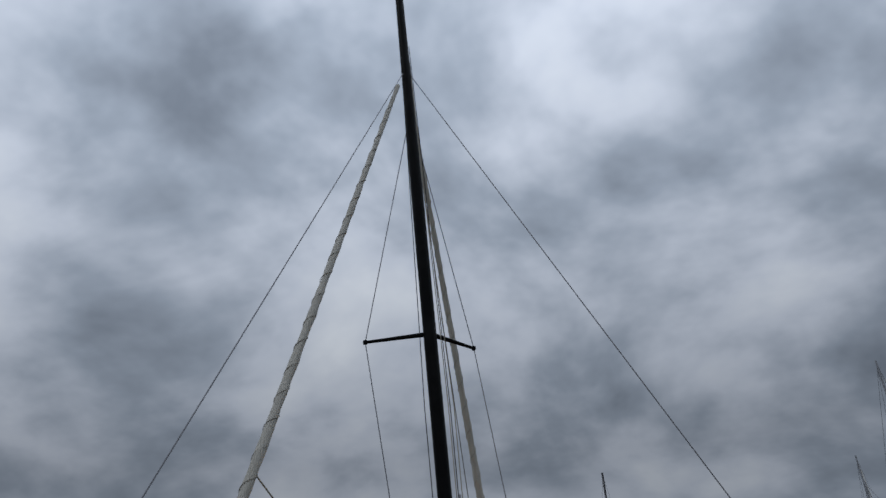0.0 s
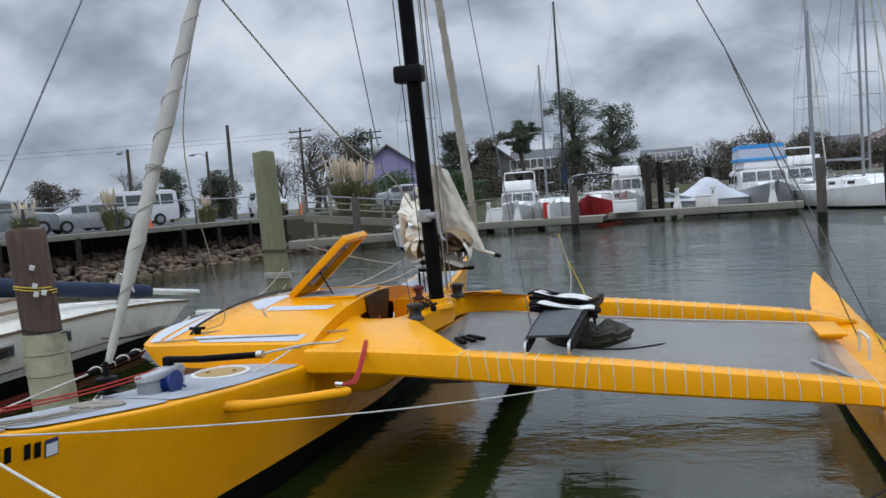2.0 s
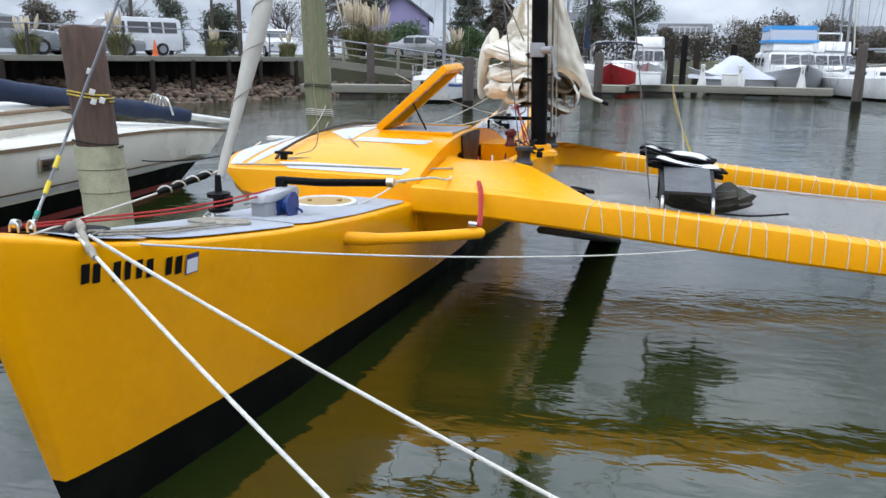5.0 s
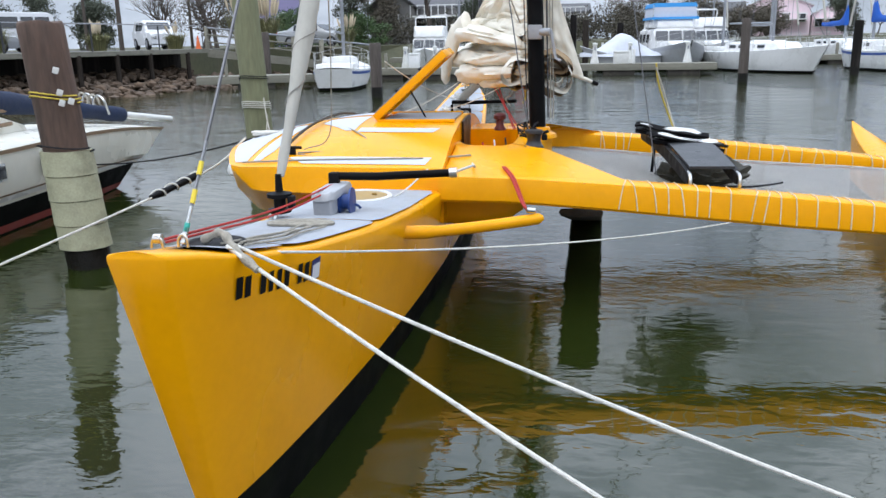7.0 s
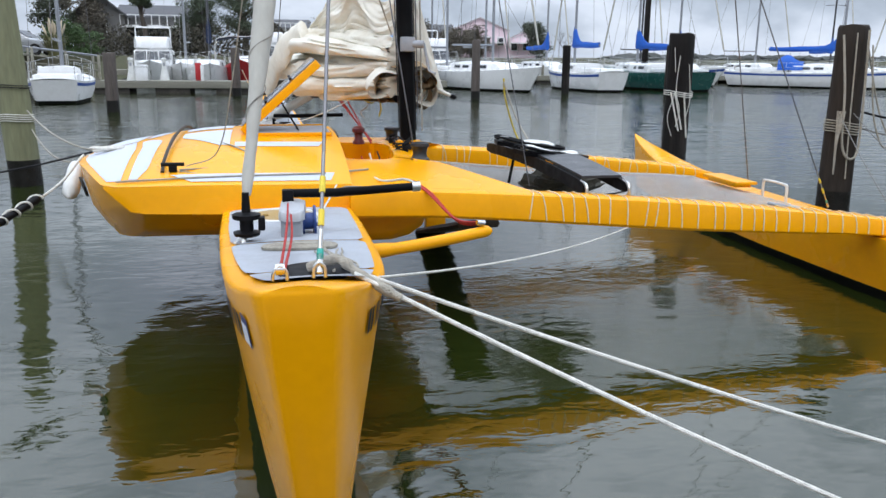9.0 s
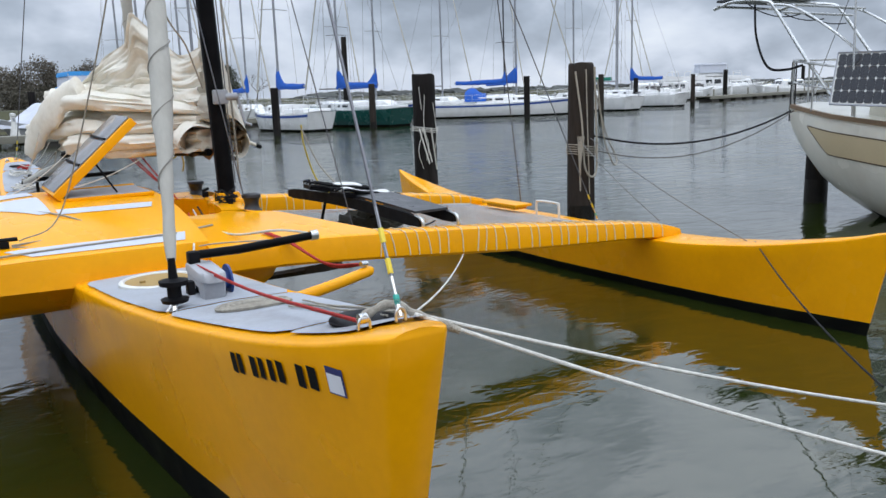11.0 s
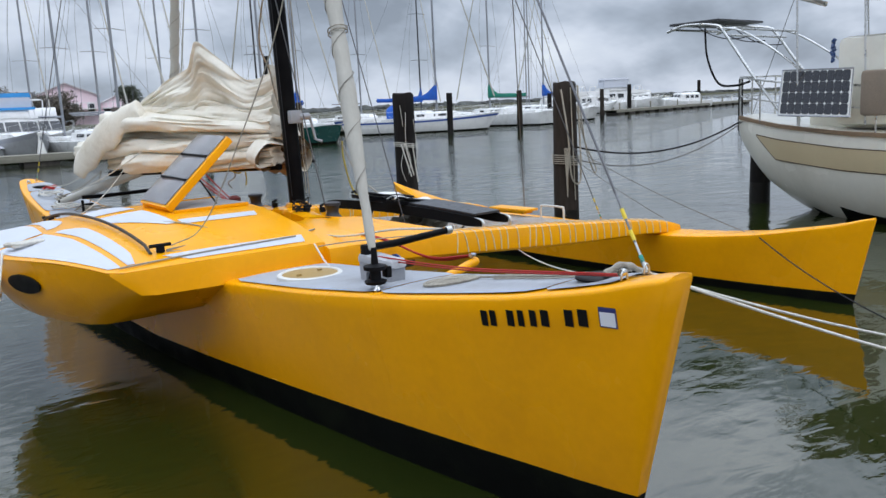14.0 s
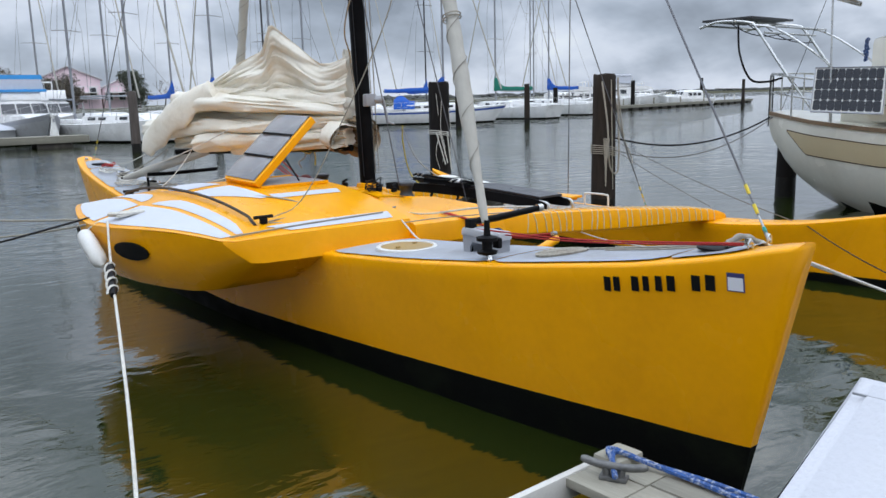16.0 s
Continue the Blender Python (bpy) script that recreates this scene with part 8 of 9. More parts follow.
LEAF_GREEN = mat("green_shrub_leaf", (0.045, 0.085, 0.022), 0.7, var=0.3, scale=1.5, island=0.45)
BARK = mat("bark", (0.075, 0.060, 0.048), 0.9, var=0.35, scale=3, bump=0.7)
TWIG = mat("bare_twig", (0.095, 0.080, 0.070), 0.9, var=0.3, scale=3)
PAMPAS_BLADE = mat("pampas_blade", (0.17, 0.165, 0.07), 0.85, var=0.3, scale=3, island=0.4)
PAMPAS_PLUME = mat("pampas_plume", (0.55, 0.46, 0.33), 0.95, var=0.25, scale=4, island=0.25)
CAR_WHITE = mat("white_car_paint", (0.68, 0.69, 0.70), 0.25, var=0.05, scale=1)
CAR_SILVER = mat("silver_car_paint", (0.40, 0.41, 0.42), 0.28, metal=0.5, var=0.06, scale=1)
CAR_GREY = mat("grey_car_paint", (0.28, 0.30, 0.31), 0.28, metal=0.4, var=0.06, scale=1)
TYRE = mat("tyre_rubber", (0.012, 0.012, 0.012), 0.85, var=0.2)
LILAC = mat("lilac_siding", (0.30, 0.27, 0.46), 0.75, var=0.10, scale=2, stretch=(0.2, 0.2, 6), bump=0.3)
PALE_ROOF = mat("pale_metal_roof", (0.50, 0.46, 0.48), 0.6, var=0.1, scale=2)
PINK = mat("pale_pink_siding", (0.80, 0.63, 0.68), 0.75, var=0.08, scale=2)
HOUSE_GREY = mat("grey_siding", (0.17, 0.165, 0.16), 0.8, var=0.12, scale=2, stretch=(0.2, 0.2, 6), bump=0.3)
HOUSE_PALE = mat("pale_siding", (0.42, 0.41, 0.38), 0.8, var=0.10, scale=2, stretch=(0.2, 0.2, 6), bump=0.3)
SHINGLE = mat("grey_roof_shingle", (0.10, 0.10, 0.105), 0.9, var=0.25, scale=2, fine=15, bump=0.5, bump_scale=14)
TRIM_WHITE = mat("white_trim", (0.70, 0.70, 0.69), 0.6, var=0.06)
CONE = mat("orange_cone", (0.65, 0.13, 0.03), 0.6, var=0.12)
FAR_WOOD = mat("distant_trees", (0.060, 0.064, 0.058), 0.95, var=0.35, scale=0.08, fine=0.6, island=0.3)

LAND_Z = 1.55
shoreline = [(-60, -20), (-32, 4), (-24.2, 15.8), (-20.2, 21.6), (-18.8, 24.4), (-17.6, 27.8), (-16.9, 31.6), (-16.4, 36), (-15.6, 46), (-9, 55), (6, 66), (24, 84), (40, 112), (70, 150), (150, 210), (420, 330), (1200, 520)]
bm = bmesh.new()
rows = [[(x, y, LAND_Z) for x, y in shoreline], [(x + 1.8 if k > 8 else x + 0.02, y - 1.2 if k > 8 else y, -0.5) for k, (x, y) in enumerate(shoreline)]]
inner = [(x - 40 - 10 * k, y + 160 + 60 * k, LAND_Z) for k, (x, y) in enumerate(shoreline)]
loft(bm, [rows[1], rows[0], inner, [(x - 300, y + 900, LAND_Z) for x, y, z in inner]], closed=False)
solo("ground", bm, GRASS_GROUND, "low shore of winter grass and gravel behind the basin", "ground", kind="structure", smooth=False)
bm = bmesh.new()
bm.faces.new([bm.verts.new(p) for p in ((-20.8, 21.5, LAND_Z + 0.02), (-18.0, 30, LAND_Z + 0.02), (-17.0, 45, LAND_Z + 0.02), (-30, 60, LAND_Z + 0.02), (-70, 62, LAND_Z + 0.02), (-60, 0, LAND_Z + 0.02), (-33, 6, LAND_Z + 0.02))])
solo("road", bm, ASPHALT, "grey asphalt parking strip along the bulkhead", "road", kind="structure", smooth=False)

# timber walkway on posts over the rocks
WALK = [Vector(p) for p in ((-30, 6.5, 0), (-22.6, 14.6, 0), (-18.2, 20.5, 0), (-16.8, 23.6, 0), (-15.7, 27.2, 0), (-15.0, 31.2, 0), (-14.3, 34.0, 0))]
walkway = thing("timber_walkway", (0, 0, 0), "old grey timber walkway on posts along the shore", "walkway")
for a, b in zip(WALK, WALK[1:]):
    d = (b - a)
    L = d.length
    ang = math.degrees(math.atan2(d.y, d.x))
    m = pose(0, 0, 0, 0, 0, ang)
    side = Vector((-d.y, d.x, 0)).normalized()
    c = (a + b) / 2 + side * 0.9
    bm = bmesh.new()
    box(bm, (c.x, c.y, 1.60), (L + 0.1, 1.9, 0.07), 0.01, m)
    part("deck_slab", bm, WOOD_GREY_X, walkway)
    bm = bmesh.new()
    c2 = (a + b) / 2
    box(bm, (c2.x, c2.y, 1.525), (L + 0.05, 0.10, 0.15), 0.01, m)
    part("fascia_beam", bm, WOOD_GREY_X, walkway)
    # near-black wall: the darkness beneath the deck is put into its colour
    bm = bmesh.new()
    c3 = (a + b) / 2 + side * 1.7
    box(bm, (c3.x, c3.y, 0.8), (L + 0.2, 0.12, 1.5), 0.01, m)
    part("bulkhead_wall", bm, PILE_DARK, walkway, "timber bulkhead darkened for the shade under the walkway")
    k = max(1, int(L / 1.8))
    for i in range(k):
        p = a + d * ((i + 0.5) / k)
        bm = bmesh.new()
        tube(bm, [(p.x, p.y, -0.6), (p.x, p.y, 1.5)], 0.10, 8)
        part("support_post", bm, PILE_GREY, walkway)
    k = max(1, int(L / 2.2))
    for i in range(k + 1):
        p = a + d * (i / k) + side * 0.25
        bm = bmesh.new()
        tube(bm, [(p.x, p.y, 1.6), (p.x, p.y, 2.65)], 0.024, 6)
        part("rail_post", bm, DARK_SPAR, walkway)
    for zz in (2.64,):
        bm = bmesh.new()
        p, q = a + side * 0.25, b + side * 0.25
        tube(bm, [(p.x, p.y, zz), (q.x, q.y, zz)], 0.024, 6)
        part("hand_rail", bm, ALU, walkway)

# gangway down to the floats
gangway = thing("gangway", (0, 0, 0), "weathered timber gangway with railings down to the floating dock", "gangway")
ga, gb = Vector((-14.6, 34.6, 1.58)), Vector((-7.2, 37.4, 0.62))
gd = gb - ga
side = Vector((-gd.y, gd.x, 0)).normalized()
for s in (0.0, 1.3):
    bm = bmesh.new()
    p, q = ga + side * s, gb + side * s
    loft(bm, [[p + Vector((0, 0, -0.32)), p + Vector((0, 0, 0.02)), p + side * 0.08 + Vector((0, 0, 0.02)), p + side * 0.08 + Vector((0, 0, -0.32))],
              [q + Vector((0, 0, -0.32)), q + Vector((0, 0, 0.02)), q + side * 0.08 + Vector((0, 0, 0.02)), q + side * 0.08 + Vector((0, 0, -0.32))]])
    part("stringer", bm, WOOD_GREY_X, gangway)
    for k in range(7):
        p = ga + gd * (k / 6) + side * s
        bm = bmesh.new()
        box(bm, (p.x, p.y, p.z + 0.5), (0.10, 0.10, 1.05), 0.01)
        part("rail_post", bm, WOOD_GREY, gangway)
    for h in (1.0, 0.68, 0.36):
        bm = bmesh.new()
        tube(bm, [ga + side * s + Vector((0, 0, h)), gb + side * s + Vector((0, 0, h))], 0.035, 6)
        part("hand_rail", bm, ALU if h > 0.9 else WOOD_GREY_X, gangway)
bm = bmesh.new()
loft(bm, [[ga + side * s + Vector((0, 0, 0.03)) for s in (0, 1.35)], [gb + side * s + Vector((0, 0, 0.03)) for s in (0, 1.35)]], closed=False)
part("tread_deck", bm, WOOD_GREY_X, gangway)

# rocks below the walkway
bm = bmesh.new()
rnd = random.Random(77)
for a, b in zip(WALK[1:], WALK[2:]):
    d = b - a
    side = Vector((d.y, -d.x, 0)).normalized()
    for i in range(int(d.length * 60)):
        t, o = rnd.random(), rnd.uniform(-1.6, 2.0)
        p = a + d * t + side * o
        z = 0.78 - 0.26 * (o + 1.6) + rnd.uniform(-0.08, 0.10)
        r = rnd.uniform(0.08, 0.22)
        vs = bmesh.ops.create_icosphere(bm, subdivisions=1, radius=r)["verts"]
        sc = (rnd.uniform(0.8, 1.5), rnd.uniform(0.7, 1.2), rnd.uniform(0.5, 0.85))
        for v in vs:
            v.co = Vector((v.co.x * sc[0], v.co.y * sc[1], v.co.z * sc[2])) * rnd.uniform(0.68, 1.28) + Vector((p.x, p.y, z))
for i in range(130):
    t = rnd.random()
    p = Vector((-14.0, 32.5, 0)).lerp(Vector((-8.5, 38.5, 0)), t) + Vector((rnd.uniform(-1.5, 0.6), rnd.uniform(0, 1.5), 0))
    vs = bmesh.ops.create_icosphere(bm, subdivisions=1, radius=rnd.uniform(0.12, 0.28))["verts"]
    for v in vs:
        v.co = v.co * rnd.uniform(0.85, 1.15) + Vector((p.x, p.y, 0.12 + 0.25 * rnd.random()))
solo("rocks", bm, ROCK, "brown riprap stones along the waterline", "rocks", kind="stuff", smooth=False)


# ---- plants ----
def leaf_cloud(bm, clumps, count, size, rnd, flat=0.6):
    """Small leaf faces scattered in the outer part of several uneven clumps."""
    total = sum(r ** 2 for _, r in clumps)
    for c, r in clumps:
        k = int(count * r ** 2 / total)
        ph = [rnd.uniform(0, 6.28) for _ in range(4)]
        for _ in range(k):
            v = Vector((rnd.gauss(0, 1), rnd.gauss(0, 1), rnd.gauss(0, 1))).normalized()
            bump = 1 + 0.25 * math.sin(4 * v.x + ph[0]) * math.sin(5 * v.y + ph[1]) + 0.18 * math.sin(9 * v.z + ph[2])
            p = Vector(c) + Vector((v.x, v.y, v.z * flat)) * r * bump * rnd.uniform(0.45, 1.0)
            n = Vector((rnd.gauss(0, 1), rnd.gauss(0, 1), rnd.gauss(0.5, 1))).normalized()
            a = n.orthogonal().normalized() * size * rnd.uniform(0.6, 1.3)
            b = n.cross(a) * rnd.uniform(0.5, 0.9)
            bm.faces.new([bm.verts.new(p + q) for q in (-a, b, a, -b)])


def branch(bm, p, d, length, r, depth, rnd, spread=0.55):
    q = p + d * length
    tube(bm, [p, (p + q) / 2 + Vector((rnd.uniform(-1, 1), rnd.uniform(-1, 1), 0)) * length * 0.05, q], [r, r * 0.82, r * 0.62], 5 if depth > 2 else 3, cap=False)
    if depth == 0:
        return
    for _ in range(rnd.choice((2, 3, 3))):
        nd = (d + Vector((rnd.uniform(-1, 1), rnd.uniform(-1, 1), rnd.uniform(-0.25, 0.6))) * spread * 1.3).normalized()
        branch(bm, p + d * length * rnd.uniform(0.6, 1.0), nd, length * rnd.uniform(0.6, 0.82), r * 0.55, depth - 1, rnd, spread)


def leafy_tree(x, y, h, w, leaf, label, seed, trunk=0.45, count=3600, size=0.16, flat=0.8, z=LAND_Z, clumps=16, category="tree"):
    rnd = random.Random(seed)
    ob = thing("tree", (x, y, z), label, category, "shore trees")
    bm = bmesh.new()
    tube(bm, chain([(0, 0, -0.2), (0.06 * w, 0, h * 0.25), (-0.04 * w, 0.05, h * 0.55), (0.02, 0, h * 0.85)], 4), [0.05 * h ** 0.9 * (1 - 0.07 * i) for i in range(13)], 7)
    cl = []
    for _ in range(clumps):
        a, rr = rnd.uniform(0, 6.28), w * 0.5 * rnd.random() ** 0.6
        zc = h * rnd.uniform(trunk, 0.93)
        f = 1 - 0.55 * abs((zc / h - (trunk + 1) / 2) / (1 - trunk) * 2) ** 1.5
        cl.append(((rr * f * math.cos(a), rr * f * math.sin(a), zc), w * rnd.uniform(0.10, 0.21)))
        tube(bm, [(0, 0, zc * 0.75), (rr * f * math.cos(a) * 0.6, rr * f * math.sin(a) * 0.6, zc * 0.93)], [0.02 * h ** 0.8, 0.008 * h ** 0.8], 4)
    for k in range(5):
        cl.append(((rnd.uniform(-0.1, 0.1) * w, rnd.uniform(-0.1, 0.1) * w, h * (trunk + (k + 0.6) / 5.4 * (0.92 - trunk))), w * (0.29 - 0.045 * abs(k - 2))))
    part("trunk", bm, BARK, ob)
    bm = bmesh.new()
    leaf_cloud(bm, cl, int(count * 3.6), size * 0.44, rnd, flat)
    part("crown", bm, leaf, ob, smooth=False)
    return ob


def bare_tree(x, y, h, label, seed, z=LAND_Z, depth=5, stems=1, spread=0.55):
    rnd = random.Random(seed)
    ob = thing("tree", (x, y, z), label, "tree", "shore trees")
    bm = bmesh.new()
    for s in range(stems):
        d = Vector((rnd.uniform(-0.3, 0.3), rnd.uniform(-0.3, 0.3), 1)).normalized()
        branch(bm, Vector((rnd.uniform(-0.8, 0.8) * (stems > 1), 0, -0.2)), d, h * 0.30, 0.022 * h, depth, rnd, spread)
    part("branchwork", bm, TWIG, ob)


def pampas(x, y, h, label, seed, plumes=26, z=LAND_Z):
    rnd = random.Random(seed)
    ob = thing("pampas_grass", (x, y, z), label, "grass", "pampas clumps")
    bm = bmesh.new()
    for _ in range(520):
        a, r = rnd.uniform(0, 6.28), rnd.uniform(0.02, 0.35)
        lean, hh = rnd.uniform(0.15, 1.0), h * rnd.uniform(0.35, 0.68)
        p0 = Vector((r * math.cos(a), r * math.sin(a), 0))
        o = Vector((math.cos(a), math.sin(a), 0))
        p1, p2 = p0 + o * lean * 0.35 * hh + Vector((0, 0, hh * 0.75)), p0 + o * lean * 0.85 * hh + Vector((0, 0, hh * rnd.uniform(0.55, 1.0)))
        w = Vector((-o.y, o.x, 0)) * 0.014
        loft(bm, [[p0 - w, p0 + w], [p1 - w, p1 + w], [p2 - w * 0.2, p2 + w * 0.2]], closed=False)
    part("blades", bm, PAMPAS_BLADE, ob, smooth=False)
    bm = bmesh.new()
    for _ in range(plumes):
        a, lean = rnd.uniform(0, 6.28), rnd.uniform(0.02, 0.34)
        o = Vector((math.cos(a), math.sin(a), 0))
        top = o * lean * h + Vector((0, 0, h * rnd.uniform(0.82, 1.0)))
        base = o * lean * h * 0.65 + Vector((0, 0, h * 0.55))
        tube(bm, [base, base.lerp(top, 0.3), base.lerp(top, 0.7), top], [0.012, 0.075, 0.065, 0.010], 6)
        tube(bm, [o * 0.1, base], 0.006, 3)
    part("plumes", bm, PAMPAS_PLUME, ob)


leafy_tree(-26.5, 62, 6.6, 7.5, LEAF_OLIVE, "tangled grey-olive thicket tree behind the car park", 11, 0.20, 2300, 0.15, clumps=26)
bare_tree(-29.5, 61, 6.4, "bare grey-brown winter tree", 12, stems=3)
bare_tree(-25.0, 60, 6.2, "bare grey-brown winter tree", 13, stems=3)
leafy_tree(-24.5, 66, 7.0, 5.4, LEAF_DARK, "dense dark evergreen tree", 14, 0.14, 3800, 0.17, clumps=24)
leafy_tree(-39.5, 60, 4.9, 5.0, LEAF_DARK, "dark evergreen shrub tree", 15, 0.08, 3200, 0.17)
leafy_tree(-34.5, 60, 4.0, 5.0, LEAF_DARK, "dark evergreen shrub tree", 16, 0.06, 3200, 0.17)
bare_tree(-42.5, 58, 6.6, "bare winter tree with fine twigs", 17, depth=6, spread=0.7)
bare_tree(-37.0, 62, 5.2, "bare winter tree with fine twigs", 18, depth=5, spread=0.7)
leafy_tree(-47.5, 55, 4.2, 5.0, LEAF_OLIVE, "olive scrub tree by the road", 19, 0.08, 3000, 0.17)
leafy_tree(-54, 50, 3.6, 6.0, LEAF_OLIVE, "olive scrub tree by the road", 20, 0.06, 3000, 0.17)
leafy_tree(-17.5, 75, 6.6, 4.5, LEAF_DARK, "dark evergreen tree behind the houses", 21, 0.2, 3200, 0.18)
leafy_tree(-14.6, 76, 6.0, 4.5, LEAF_OLIVE, "olive evergreen tree behind the houses", 22, 0.2, 3000, 0.18)
leafy_tree(-8.6, 63, 6.4, 3.0, LEAF_PINE, "pine with a flat-topped crown", 23, 0.55, 5200, 0.12, 0.55, clumps=20)
leafy_tree(-4.6, 66, 8.8, 4.6, LEAF_PINE, "tall pine with layered crown", 24, 0.30, 5200, 0.12, 0.55, clumps=44)
leafy_tree(-1.6, 66.5, 7.4, 4.6, LEAF_PINE, "broad pine with layered crown", 25, 0.28, 5200, 0.12, 0.55, clumps=50)
leafy_tree(-5.6, 70, 3.0, 5.0, LEAF_DARK, "dark shrub under the pines", 26, 0.06, 2000, 0.2)
leafy_tree(0.9, 71, 2.6, 3.0, LEAF_OLIVE, "olive shrub under the pines", 27, 0.06, 2400, 0.2)
bare_tree(7.5, 97, 7.0, "bare winter tree with fine twigs", 28, depth=6, spread=0.7)
bare_tree(10.6, 99, 6.0, "bare winter tree with fine twigs", 29, depth=5, spread=0.7)
leafy_tree(9.5, 96, 4.2, 6.0, LEAF_OLIVE, "dark evergreen scrub by the shore", 30, 0.06, 2800, 0.22)
leafy_tree(14.0, 104, 5.4, 6.5, LEAF_OLIVE, "olive and dark mixed scrub", 31, 0.08, 3200, 0.22)
leafy_tree(19.0, 112, 5.4, 7.5, LEAF_OLIVE, "dark mixed scrub by the shore", 32, 0.08, 3200, 0.22)
bare_tree(14.5, 106, 6.4, "bare winter tree with fine twigs", 33, depth=5, spread=0.7)
bare_tree(20.5, 114, 6.6, "bare winter tree with fine twigs", 34, depth=5, spread=0.7)
leafy_tree(25.5, 113, 4.2, 7.0, LEAF_OLIVE, "olive scrub behind the masts", 35, 0.08, 2800, 0.22)
leafy_tree(43.5, 128, 5.6, 6.0, LEAF_DARK, "dark round tree beside the pink house", 36, 0.1, 3200, 0.24)
bare_tree(49.5, 132, 6.0, "bare winter tree with fine twigs", 37, depth=5, spread=0.7)
leafy_tree(31.0, 122, 4.6, 7.0, LEAF_OLIVE, "dark scrub before the pink house", 38, 0.08, 2600, 0.24)
leafy_tree(-17.6, 58.5, 2.6, 7.5, LEAF_GREEN, "long green hedge before the lilac house", 39, 0.02, 4200, 0.13, 0.5, clumps=18, category="hedge")
leafy_tree(-13.0, 58.5, 2.2, 5.0, LEAF_GREEN, "green hedge before the houses", 40, 0.02, 2600, 0.13, 0.5, clumps=14, category="hedge")
pampas(-16.4, 44.0, 3.6, "tall pampas grass with cream plumes", 50, 34)
pampas(-14.8, 43.6, 3.2, "tall pampas grass with cream plumes", 51, 34)
pampas(-11.0, 46.5, 2.0, "small pampas grass clump", 52, 14)
pampas(-20.2, 27.6, 1.9, "pale grass clump by the walkway", 53, 12)
pampas(-20.8, 23.2, 1.6, "pale grass clump by the walkway", 54, 5)
pampas(-19.0, 33.0, 1.5, "pale grass clump by the walkway", 55, 8)
pampas(-17.6, 37.8, 1.5, "pale grass clump by the walkway", 56, 6)

# tangled brown scrub behind the boats
bm = bmesh.new()
rnd = random.Random(91)
clumps_ = []
for i in range(120):
    x = -13 + 42 * i / 119 + rnd.uniform(-0.5, 0.5)
    y = (59 if x < 0 else 59 + 2.2 * x) + rnd.uniform(2, 8)
    clumps_.append(((x, y, LAND_Z + rnd.uniform(0.3, 1.5 + 0.04 * max(0, x))), rnd.uniform(0.8, 1.6 + 0.03 * max(0, x))))
leaf_cloud(bm, clumps_, 30000, 0.10, rnd, 0.9)
solo("scrub", bm, mat("brown_scrub", (0.062, 0.055, 0.038), 0.9, var=0.3, scale=1.0, island=0.5), "tangled brown winter scrub along the shore", "scrub", kind="stuff", smooth=False)

# far low shore
bm = bmesh.new()
rnd = random.Random(5)
far = [(70, 150), (110, 185), (150, 212), (240, 255), (420, 332), (700, 410), (1100, 500), (1700, 560)]
for (xa, ya), (xb, yb) in zip(far, far[1:]):
    L = math.hypot(xb - xa, yb - ya)
    for i in range(int(L / 1.4)):
        t = rnd.random()
        x, y = xa + (xb - xa) * t, ya + (yb - ya) * t + rnd.uniform(0, 14)
        h, w = rnd.uniform(0.7, 1.5) * (1 + y / 500), rnd.uniform(1.2, 2.6) * (1 + y / 400)
        vs = bmesh.ops.create_icosphere(bm, subdivisions=2, radius=1.0)["verts"]
        for v in vs:
            k = 1 + 0.45 * noise.noise(v.co * 2.3 + Vector((x, y, 0)))
            v.co = Vector((v.co.x * w * k + x, v.co.y * w * k + y, (v.co.z * 0.5 + 0.45) * h * k + LAND_Z * 0.6))
solo("backdrop_woods", bm, FAR_WOOD, "low distant line of winter woods on the far shore", "woods", kind="stuff", smooth=False)


# ---- vehicles ----
def wheel(parent, x, y, r):
    bm = bmesh.new()
    rings = [[(x + d, y + rr * math.cos(2 * math.pi * k / 18), r + rr * math.sin(2 * math.pi * k / 18)) for k in range(18)] for d, rr in ((-0.10, r * 0.6), (-0.11, r * 0.92), (-0.06, r), (0.06, r), (0.11, r * 0.92), (0.10, r * 0.6))]
    loft(bm, rings)
    t = part("wheel", bm, TYRE, parent)
    bm = bmesh.new()
    rings = [[(x + d, y + rr * math.cos(2 * math.pi * k / 14), r + rr * math.sin(2 * math.pi * k / 14)) for k in range(14)] for d, rr in ((-0.112, r * 0.58), (0.112, r * 0.58))]
    loft(bm, rings)
    part("rim", bm, ALU, t)


